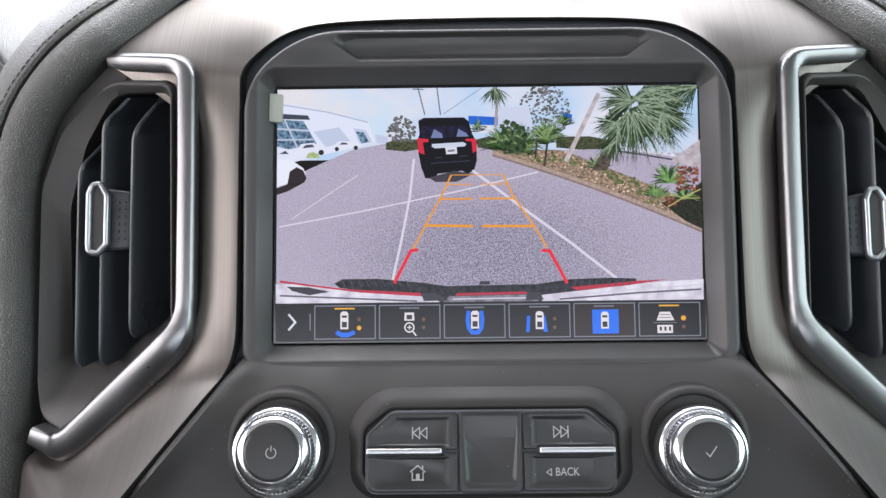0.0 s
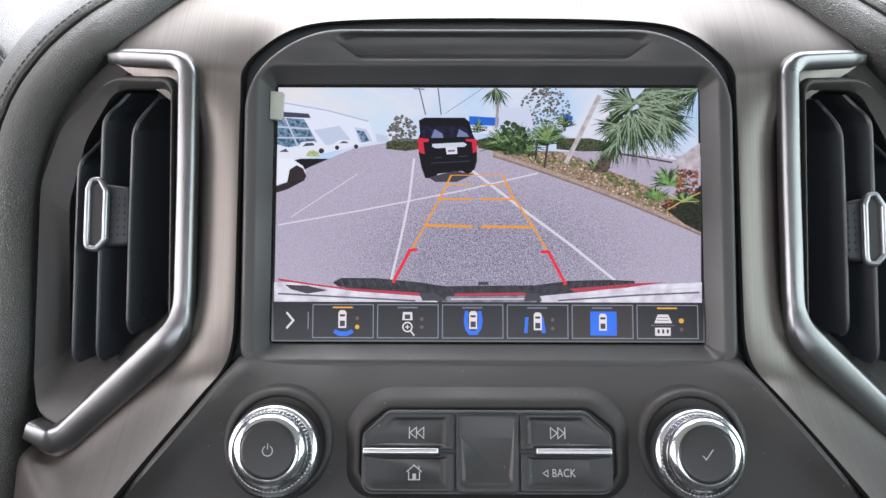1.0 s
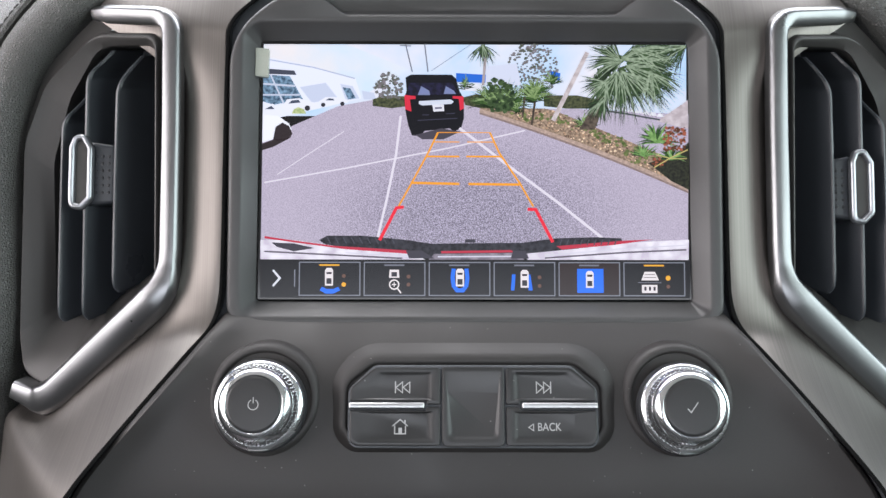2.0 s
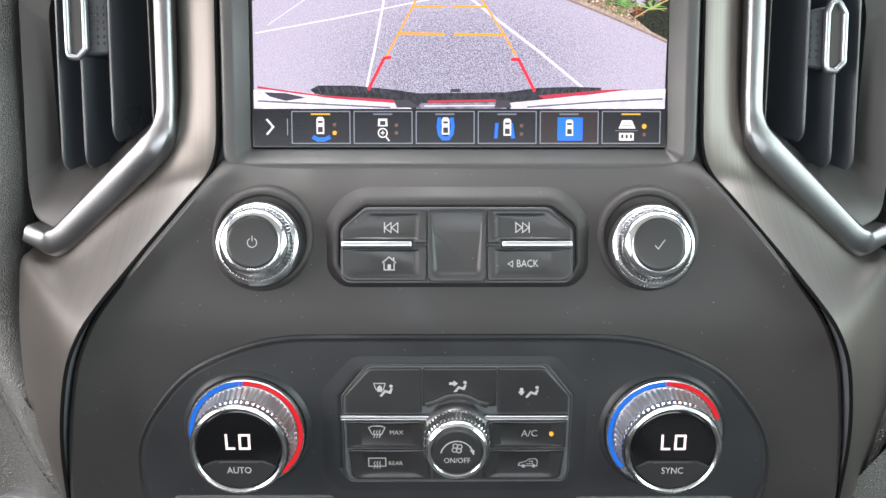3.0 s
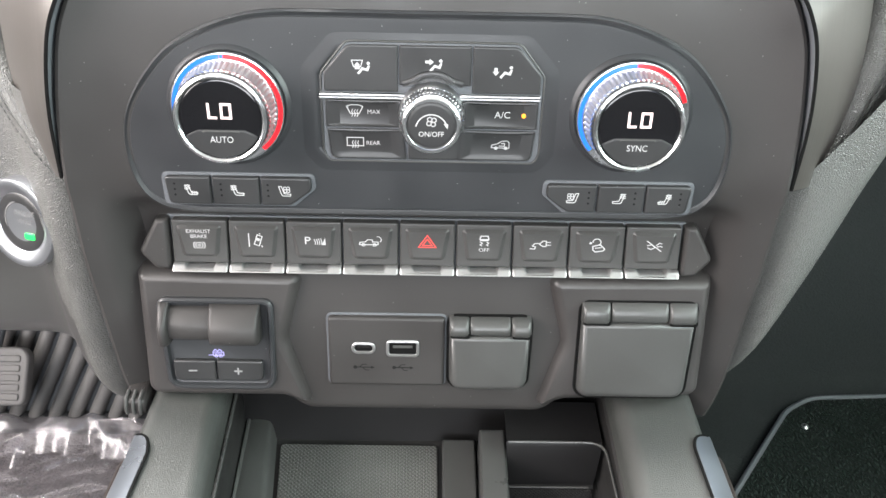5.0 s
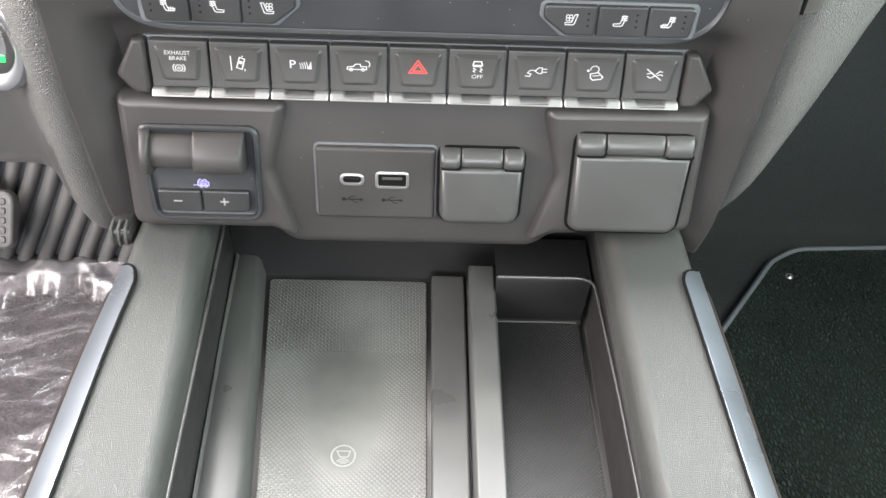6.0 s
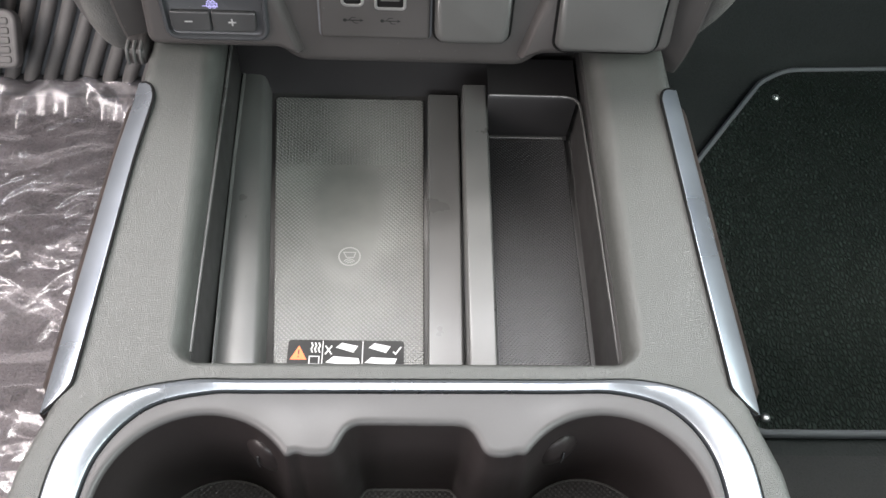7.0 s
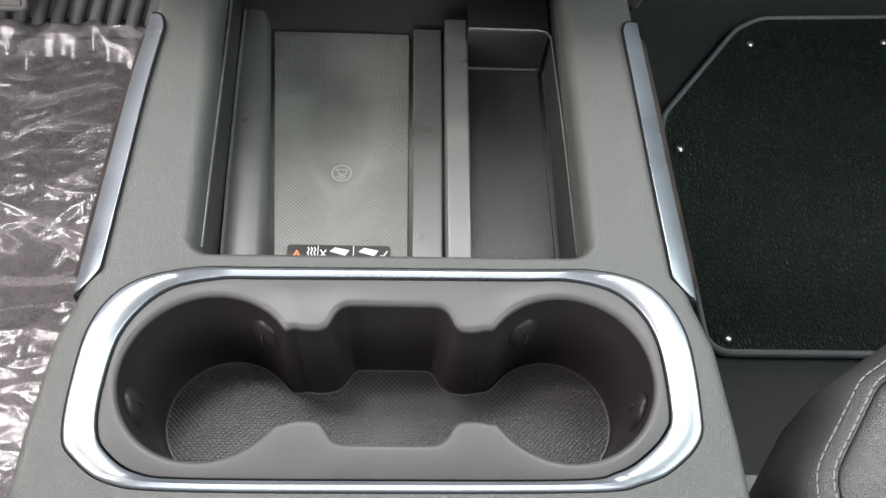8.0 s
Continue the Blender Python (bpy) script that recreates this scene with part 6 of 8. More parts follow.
def switches():
    pitch = 27.35
    for k in range(9):
        x = (k - 4) * pitch
        flare = (k - 4) * 0.3
        th = thing("dash_switch", ROW @ pose(x * MM, 0, 0), SWITCH_LABELS[k], "switch", "row of dashboard switches")
        bm = bmesh.new()
        slab(bm, rpoly([(-13.2 + flare * 0.3, -15.0), (13.2 + flare * 0.3, -15.0), (13.2 - flare * 0.3, 10.6), (-13.2 - flare * 0.3, 10.6)], 0.8, 3), -9, 0, 0.8)
        body = part("switch_body", bm, SWITCH, th)
        bm = bmesh.new()
        pad = rpoly([(-8.2, -10.8), (8.2, -10.8), (10.6, 7.6), (-10.6, 7.6)], [2.6, 2.6, 1.4, 1.4], 4)
        loft(bm, [lift(inset(pad, -0.4), -0.1), lift(inset(pad, 0.9), 1.0), lift(inset(pad, 1.5), 1.4), lift(inset(pad, 2.2), 1.35)], cap1=True)
        face = part("switch_pad", bm, SWITCH, body)
        bm = bmesh.new()
        edge = [(-13.3, -18.8), (13.3, -18.8), (13.3, -15.0), (7.6, -15.0), (6.2, -16.6), (-6.2, -16.6), (-7.6, -15.0), (-13.3, -15.0)]
        slab(bm, rpoly([(p[0] + flare * 0.4, p[1]) for p in edge], [0.8, 0.8, 0.8, 0.6, 0.6, 0.6, 0.6, 0.8], 2), -9, 1.6, 0.9)
        for q in bm.verts:
            if q.co.z > 0:
                q.co.z += max(0.0, -14.6 - q.co.y) * 0.75
        part("chrome_edge", bm, EDGE_METAL, th, "satin chrome lower edge")
        z = 1.5
        bm = bmesh.new()
        switch_icon(k, bm, z)
        for q in bm.verts:
            q.co.x, q.co.y = q.co.x * 1.14, q.co.y * 1.14 if k else q.co.y * 1.14 - 0.2
        part("symbol", bm, RED_INK if k == 4 else INK, face)
        if k == 0:
            lettering("EXHAUST", 3.0, INK, face, 0, 4.6, z, wide=0.9)
            lettering("BRAKE", 3.0, INK, face, 0, 1.6, z, wide=0.9)
        if k == 2:
            lettering("P", 6.4, INK, face, -2.8, 0, z)
        if k == 5:
            lettering("OFF", 3.0, INK, face, 0, -3.9, z)
    th = thing("switch_row_frame", ROW, "dark frame with angled ends holding the switch row", "frame", kind="structure")
    bm = bmesh.new()
    slab(bm, rpoly([(-126, -19), (126, -19), (126, 11.4), (-126, 11.4)], 1, 2), -16, -5, 0.4)
    part("backing", bm, DARK, th)
    for s in (-1, 1):
        bm = bmesh.new()
        e = rpoly([(s * 124.4, -19.6), (s * 132, -19.2), (s * 139.5, -9), (s * 130, 11), (s * 124, 11)], [1, 3, 4, 2, 1], 3)
        slab(bm, e, -14, 0.6, 2.4)
        part("end_cap", bm, PANEL, th)


switches()


# ---- lower panel with outlets ----
LOWER = facing(0, 236, 386.7, 11) @ Matrix.Scale(1.05, 4)


def lower_panel():
    th = thing("outlet_panel", LOWER, "charcoal lower dash panel with two raised housings", "panel", kind="structure")
    bm = bmesh.new()
    back = [(-76, 44), (76, 44), (76, -24), (60, -38), (-60, -38), (-76, -24)]
    out = ccw(rpoly(back, [2, 2, 8, 14, 14, 8], 5))
    loft(bm, [lift(inset(out, 2), -60), lift(out, -16), lift(out, -7), lift(inset(out, 1.6), -4.6), lift(inset(out, 4), -3.6), lift(inset(out, 6), -3.4)], cap1=True)
    part("centre_panel", bm, PANEL, th, sharp=60)
    for s, pts in ((-1, [(-135, 41), (-58, 41), (-67, 6), (-56, -32), (-70, -27), (-137, -27)]), (1, [(58, 41), (135, 41), (137, -24), (70, -27), (56, -32), (67, 6)])):
        loop = ccw(rpoly(pts, [3, 4, 14, 2, 4, 6] if s < 0 else [4, 3, 6, 4, 2, 14], 4))
        bm = bmesh.new()
        loft(bm, [lift(inset(loop, -2.5), -60), lift(inset(loop, -2.5), -10), lift(inset(loop, 0.5), -1), lift(inset(loop, 2.2), 1.2), lift(inset(loop, 4.5), 1.9), lift(inset(loop, 5.5), 1.9)], cap1=True)
        part("housing", bm, LOWER_PLASTIC, th, sharp=60)
    return th


lower_panel()


def brake_module():
    th = thing("brake_controller", LOWER @ pose(0, 0, 3.0 * MM), "dark trailer brake controller with sliding grip and plus minus keys", "brake controller")
    out = ccw(rpoly([(-124.5, -20), (-73.5, -20), (-72.5, 28.5), (-126, 28.5)], [6, 6, 4, 4], 4))
    bm = bmesh.new()
    loft(bm, [lift(inset(out, -0.8), -4), lift(inset(out, -0.8), 0.6), lift(inset(out, 0.2), 1.5), lift(inset(out, 1.4), 1.4), lift(inset(out, 2.2), -0.4), lift(inset(out, 3), -0.8)], cap1=True)
    part("module_face", bm, PLATE, th)

    def bar(x0, x1, y0, y1, z):
        """A rounded grip with its upper edge rolled towards the hand."""
        h = y1 - y0
        prof = [(y0, -1), (y0, z * 0.7), (y0 + 0.4, z * 0.92), (y0 + 1.4, z * 1.06), (y0 + 0.28 * h, z * 1.12), (y0 + 0.46 * h, z * 1.11), (y0 + 0.58 * h, z * 1.0), (y0 + 0.75 * h, z * 0.74), (y0 + 0.9 * h, z * 0.45), (y1, z * 0.2), (y1 + 0.2, -1)]
        bm = bmesh.new()
        loft(bm, [[(x, y, zz * f) for y, zz in prof] for x, f in ((x0, 0.55), (x0 + 0.3, 0.8), (x0 + 0.9, 0.94), (x0 + 1.9, 1.0), (x1 - 1.9, 1.0), (x1 - 0.9, 0.94), (x1 - 0.3, 0.8), (x1, 0.55))], cap0=True, cap1=True)
        return bm

    part("slide_rail", bar(-122, -98, 9.5, 24.5, 6.0), PANEL, th, sharp=75)
    part("slide_end", bar(-125.5, -120.5, 7, 27.5, 9.0), PANEL, th, sharp=75)
    part("slide_grip", bar(-101.5, -78, 8.5, 26.5, 9.5), PANEL, th, sharp=75)
    for x0, x1, plus in ((-121.5, -101.4, False), (-100.6, -78.5, True)):
        bm = bmesh.new()
        slab(bm, rpoly([(x0, -15.6), (x1, -15.6), (x1, -4.2), (x0, -4.2)], [3.2, 0.8, 0.8, 1.2] if not plus else [0.8, 3.2, 1.2, 0.8], 3), -1, 1.7, 0.9)
        k = part("brake_key", bm, BUTTON, th)
        cx = (x0 + x1) / 2 - 1
        bm = bmesh.new()
        stroke(bm, [(cx - 2.0, -9.8), (cx + 2.0, -9.8)], 0.9, 1.76)
        if plus:
            stroke(bm, [(cx, -7.8), (cx, -11.8)], 0.8, 1.78)
        part("symbol", bm, DIM_INK, k)
    bm = bmesh.new()
    stroke(bm, [(-103.6, -1.6), (-97.6, -1.6), (-97.6, 0.6), (-103.6, 0.6)], 0.55, 0.2, closed=True)
    stroke(bm, [(-106.2, -1.4), (-103.8, -1.2)], 0.5, 0.22)
    for x in (-102.0, -99.4):
        ring(bm, x, -1.9, 0.8, 0.5, 0.24, 12)
    stroke(bm, [(-103.4, 1.2), (-102.2, 2.4), (-101.0, 1.3), (-99.8, 2.4), (-98.4, 1.2)], 0.6, 0.22)
    stroke(bm, [(-102.8, -0.5), (-98.4, -0.5)], 0.5, 0.26)
    for q in bm.verts:
        q.co.x, q.co.y = -100.6 + (q.co.x + 101.6) * 0.85, q.co.y * 0.85 - 0.6
    part("trailer_symbol", bm, VIOLET_INK, th)


brake_module()


def usb_plate():
    th = thing("usb_plate", LOWER, "grey plate with two USB charging sockets", "charging sockets")
    out = ccw(rpoly([(-46.9, -20), (9.6, -20), (9.6, 18.2), (-46.9, 18.2)], 1.8, 3))
    bm = bmesh.new()
    # Slab under the plate stands for shade in the gap round it.
    slab(bm, inset(out, -1.1), -6, -2.9, 0.3)
    part("plate_gap", bm, DARK, th)
    bm = bmesh.new()
    slab(bm, out, -6, 0.0, 1.5, 4)
    part("plate", bm, PANEL, th)
    for x, w, h, r, name in ((-29.9, 8.8, 3.4, 1.7, "usb_c_socket"), (-10.8, 13.2, 6.2, 0.8, "usb_a_socket")):
        o = rpoly([(x - w / 2 - 1.5, 1.6 - h / 2 - 1.5), (x + w / 2 + 1.5, 1.6 - h / 2 - 1.5), (x + w / 2 + 1.5, 1.6 + h / 2 + 1.5), (x - w / 2 - 1.5, 1.6 + h / 2 + 1.5)], r + 1.4, 4)
        i = rpoly([(x - w / 2, 1.6 - h / 2), (x + w / 2, 1.6 - h / 2), (x + w / 2, 1.6 + h / 2), (x - w / 2, 1.6 + h / 2)], r, 4)
        bm = bmesh.new()
        loft(bm, [lift(o, -0.5), lift(o, 0.4), lift(inset(o, 0.4), 0.7), lift(inset(i, -0.3), 0.7), lift(i, 0.3), lift(i, -5)])
        sock = part(name, bm, EDGE_METAL, th, "pale metal socket frame")
        # Flat black face at the mouth stands for the shade inside.
        bm = bmesh.new()
        fill(bm, i, 0.12)
        part("socket_hollow", bm, GAP, sock)
        bm = bmesh.new()
        slab(bm, rpoly([(x - w * 0.36, 1.9), (x + w * 0.36, 1.9), (x + w * 0.36, 1.9 + h * 0.22), (x - w * 0.36, 1.9 + h * 0.22)], 0.2, 2), 0.1, 0.4, 0.1, 1, 0.05)
        part("socket_tongue", bm, LID if name == "usb_a_socket" else SHADE_PLASTIC, sock)
        bm = bmesh.new()
        y = -9.4
        stroke(bm, [(x - 4.2, y), (x + 4.4, y)], 0.5, 0.08)
        disc(bm, x - 4.2, y, 1.0, 0.1, 12)
        stroke(bm, [(x - 2.2, y), (x - 0.6, y + 1.7), (x + 1.4, y + 1.7)], 0.45, 0.1)
        stroke(bm, [(x - 0.6, y), (x + 0.8, y - 1.6), (x + 2.6, y - 1.6)], 0.45, 0.1)
        fill(bm, [(x + 3.6, y - 0.9), (x + 5.4, y), (x + 3.6, y + 0.9)], 0.12)
        part("usb_symbol", bm, ETCH, th)


usb_plate()


def outlet_lid(x0, x1, y0, y1, z, label, hinge):
    th = thing("outlet_cover", LOWER, label, "outlet cover", "hinged outlet covers")
    out = ccw(rpoly([(x0, y0), (x1, y0), (x1 + 0.6, y1), (x0 - 0.6, y1)], [6, 6, 4, 4], 6))
    # Black slab round the cover: its gap's shade as colour.
    bm = bmesh.new()
    slab(bm, inset(out, -1.3), -8, -1.4 if z < 4 else 2.5, 0.2)
    part("cover_gap", bm, GAP, th)
    body = ccw(rpoly([(x0, y0), (x1, y0), (x1 + 0.5, y1 - hinge), (x0 - 0.5, y1 - hinge)], [6, 6, 0.6, 0.6], 6))
    bm = bmesh.new()
    loft(bm, [lift(body, -8), lift(body, z - 4), lift(inset(body, 0.6), z - 2.0), lift(inset(body, 1.6), z - 0.6), lift(inset(body, 3.0), z + 0.2), lift(inset(body, 4.4), z + 0.4)], cap1=True)
    part("cover_flap", bm, LID, th, sharp=60)

    def roll(a, b, more, ends):
        """The upper edge rolled back over the hinge, from a to b."""
        low = y1 - hinge - more * 0.6
        prof = [(low, -6), (low, z - 1.6 + more), (low + 0.5, z - 0.3 + more), (low + 1.6, z + 0.45 + more), (y1 - 0.5 * hinge, z + 0.3 + more), (y1 - 0.25 * hinge, z - 0.6 + more), (y1, z - 2.4 + more), (y1 + 0.9, z - 5), (y1 + 0.9, -8)]
        bm = bmesh.new()
        loft(bm, [[(x, min(y, y1 + 0.9 - cut * 0.4) if y > y1 - 1 else y + (cut * 0.5 if y == low else 0), zz - cut * (1 if zz > z - 4 else 0)) for y, zz in prof] for x, cut in ((a, 2.4 * ends), (a + 0.3, 1.1 * ends), (a + 1.0, 0.35 * ends), (a + 2.2, 0), (b - 2.2, 0), (b - 1.0, 0.35 * ends), (b - 0.3, 1.1 * ends), (b, 2.4 * ends))], cap0=True, cap1=True)
        return bm

    w = (x1 - x0) * 0.25
    part("rolled_edge", roll(x0 + w, x1 - w, 0.0, 0.3), LID, th, sharp=50)
    for a, b in ((x0 - 0.6, x0 + w - 0.5), (x1 - w + 0.5, x1 + 0.6)):
        # Black slab below the knuckle, painted shade of the hinge gap.
        bm = bmesh.new()
        slab(bm, rpoly([(a + 0.6, y1 - hinge - 1.2), (b + 0.3, y1 - hinge - 1.2), (b + 0.3, y1 - hinge + 1.6), (a + 0.6, y1 - hinge + 1.6)], 1.2, 4), -6, z + 0.5, 0.2, 1, 0.2)
        part("hinge_gap", bm, GAP, th)
        part("hinge_knuckle", roll(a, b, 0.8, 1.0), LID, th, sharp=70)


outlet_lid(12.2, 50.6, -21, 18.2, 3.4, "grey hinged cover over a power socket", 7.5)
outlet_lid(74.8, 128.4, -22.5, 29.5, 6.0, "large grey hinged cover over a household outlet", 9.0)


# ---- padded sides of the stack, knee panels ----
EDGE = [(-40, 398, 798), (-94, 389, 789), (-126, 373, 769), (-149, 357, 750), (-161, 350, 740), (-178, 349, 725), (-191, 347, 704), (-196.8, 338, 668), (-195.6, 320, 611),
        (-200, 311, 572), (-201, 303, 548), (-196, 290, 525), (-186, 274, 505), (-177, 262, 490), (-171, 256, 478)]


def dash_pad(s):
    th = thing("dash_pad", Matrix.Identity(4), "padded black grained vinyl dash side with a stitched seam", "dash pad", "padded dash sides", "structure")
    path = smooth_path([mirror(p, s) for p in EDGE], 4)
    rows, seam2 = [], []
    for i, p in enumerate(path):
        t = (path[min(i + 1, len(path) - 1)] - path[max(i - 1, 0)]).normalized()
        # outwards: away from the stack, square to the edge
        out = t.cross(Vector((0, 1, 0))) * s
        out = Vector((out.x, 0, out.z)).normalized()
        if out.x * s < 0 and abs(out.x) > 0.2:
            out = -out
        f = i / (len(path) - 1)
        prof = [(0, 14), (0.3, 3), (1.2, -1.0), (4, -4.6), (9, -7.2), (14, -7.0), (17.5, -5.0), (19.3, -2.4), (19.9, 0.6), (20.5, 0.6), (21.1, -1.6), (22.6, -2.2), (25, -1.4), (29, 2.5), (34, 8.5), (39, 16), (43, 26), (45.5, 40), (47, 70), (47, 150)]
        width = 1.0 if f < 0.7 else max(0.12, 1.0 - (f - 0.7) * 3.1)
        lean = 0.7 * max(0.0, min(1.0, 1.4 - f / 0.32))
        rows.append([tuple(p + out * (a * width) + Vector((0, b + lean * a + (0 if f < 0.8 else (f - 0.8) * 30), 0))) for a, b in prof])
        seam2.append(p + out * 24.2 * width + Vector((0, -2.1 + lean * 24.2, 0)))
    bm = bmesh.new()
    loft(bm, rows, closed=False)
    part("padding", bm, LEATHER, th)
    bm = bmesh.new()
    dist, nxt = 0.0, 0.0
    for a, b in zip(seam2, seam2[1:]):
        ln = (b - a).length
        while nxt < dist + ln:
            c = a + (b - a) * ((nxt - dist) / ln)
            d = (b - a).normalized()
            sweep(bm, [c - d * 1.2, c - d * 0.7 + Vector((0, -0.2, 0)), c + d * 0.7 + Vector((0, -0.2, 0)), c + d * 1.2], dome(0.6, 0.35, 4), (0, -1, 0.2))
            nxt += 3.6
        dist += ln
    part("stitching", bm, SEAT, th, "dark thread stitching")


dash_pad(-1)
dash_pad(1)


def instrument_hood():
    th = thing("instrument_hood", Matrix.Identity(4), "grey grained hood over the instruments behind the dash pad", "instrument hood", kind="structure")
    bm = bmesh.new()
    rows = []
    for k in range(25):
        f = k / 24
        x = -250 - 330 * f
        z = 700 + 118 * math.sin(math.pi * f) ** 0.55
        rows.append([(x, 470, 560), (x, 462, z - 22), (x, 466, z - 8), (x, 478, z), (x, 560, z + 10), (x, 720, z - 14), (x, 800, 700)])
    loft(bm, smooth_rows(rows), closed=False)
    part("hood", bm, LEATHER, th)


def knee_panel_left():
    th = thing("knee_panel", Matrix.Identity(4), "grained vinyl knee panel beside the stack on the driver side", "knee panel", kind="structure")
    rows = []
    prof_z = [(514, 268), (497, 266), (478, 262), (455, 258), (430, 256), (405, 255), (385, 255), (372, 256), (352, 258), (334, 262), (322, 270), (318, 290)]
    xs = [-163.5, -164.5, -167, -172, -180, -190, -197, -203, -212, -235, -270, -330, -420, -560]
    for z, y in prof_z:
        # the lower edge sweeps up and away from the stack
        row = []
        for k, x in enumerate(xs):
            f = max(0.0, min(1.0, (-x - 168) / 42))
            f = f * f * (3 - 2 * f)
            lift_z = (0.62 if z < 372 else 0.0) * f * (372 - z)
            bulge = -9 * math.sin(math.pi * min(1.0, max(0.0, (-x - 164) / 34)))
            yy = y + bulge + 18 * f + max(0, (-x - 200)) * 0.03
            if k == 0:
                yy += 26
            row.append((x, yy, z + lift_z))
        rows.append(row)
    grid = smooth_rows(rows)
    for name, material, smooth_side in (("knee_pad", LEATHER, False), ("knee_cover", LID, True)):
        bm = bmesh.new()
        vs = [[bm.verts.new(p) for p in row] for row in grid]
        for a, b in zip(vs, vs[1:]):
            for k in range(len(a) - 1):
                if (a[k].co.x < -181 - max(0.0, a[k].co.z - 392) * 0.55) == smooth_side:
                    bm.faces.new((a[k], a[k + 1], b[k + 1], b[k]))
        bmesh.ops.delete(bm, geom=[v for v in bm.verts if not v.link_faces], context="VERTS")
        part(name, bm, material, th)
    bm = bmesh.new()
    loft(bm, [[(-160, 262, 330), (-170, 262, 322), (-176, 268, 318)], [(-160, 330, 330), (-170, 330, 322), (-176, 330, 318)]], closed=False)
    part("under_edge", bm, PANEL, th)
    return th


knee_panel_left()
instrument_hood()


def knee_panel_right():
    th = thing("knee_panel", Matrix.Identity(4), "padded grained vinyl panel beside the stack over the passenger footwell", "knee panel", kind="structure")
    rows = []
    # from the stack outwards: x, y, upper z, lower z
    for x, y, top, low in ((163.5, 282, 470, 322), (164.5, 262, 472, 325), (168, 254, 478, 332), (176, 250, 488, 352), (186, 252, 500, 384), (197, 256, 512, 420), (208, 260, 526, 462), (220, 264, 540, 492), (245, 272, 556, 520), (300, 284, 580, 540), (420, 300, 600, 556), (560, 310, 600, 560)):
        row = []
        for k in range(9):
            f = k / 8
            z = top + (low - top) * f
            roll = 0 if f < 0.7 else ((f - 0.7) / 0.3) ** 2 * 24
            row.append((x, y + roll - 5 * math.sin(math.pi * f), z))
        row.append((x, y + 70, low + 6))
        rows.append(row)
    bm = bmesh.new()
    loft(bm, smooth_rows(rows), closed=False)
    part("knee_pad", bm, LEATHER, th)


knee_panel_right()


def lower_cheeks():
    """Side walls of the stack under the knee panels."""
    for s in (-1, 1):
        bm = bmesh.new()
        loft(bm, [[(s * 160, 262, 352), (s * 158, 262, 300), (s * 156, 262, 0)], [(s * 160, 700, 352), (s * 158, 700, 300), (s * 156, 700, 0)]], closed=False)
        tagged(part("tunnel_side", bm, FLOOR_DARK), "dark carpeted side of the tunnel below the stack", "trim", kind="structure")


lower_cheeks()


def start_button():
    th = thing("start_button", facing(-202.5, 267, 442.0, 14) @ pose(0, 0, 0, 0, -24, 0), "round engine start button with chrome ring and green lamp", "start button")
    bm = bmesh.new()
    lathe(bm, [(23.5, -14), (23.5, 1.5), (22.8, 3.4), (21.0, 4.0), (17.6, 3.0), (15.6, 1.0)], 64)
    part("chrome_ring", bm, SATIN, th, "satin chrome ring")
    bm = bmesh.new()
    lathe(bm, [(15.8, -2), (15.6, 0.8), (14.6, 1.4), (10, 1.0), (6, 0.8)], 56)
    cap = part("cap", bm, BUTTON, th)
    bm = bmesh.new()
    stroke(bm, arc(0, 0, 10.5, 100, 200, 14), 0.5, 1.25)
    part("arc_mark", bm, DIM_INK, cap)
    lettering("ENGINE", 4.6, DIM_INK, cap, 3.5, 4.9, 1.3, wide=0.85)
    lettering("START", 4.0, DIM_INK, cap, 3.5, 0.4, 1.3, wide=0.85)
    bm = bmesh.new()
    slab(bm, rpoly([(1.5, -8.6), (8.0, -8.6), (8.0, -5.2), (1.5, -5.2)], 1.0, 3), 0.8, 1.8, 0.4)
    part("green_lamp", bm, GREEN_LIT, cap, "lit green lamp")


start_button()


# ---- centre console ----
DECK = 356.0


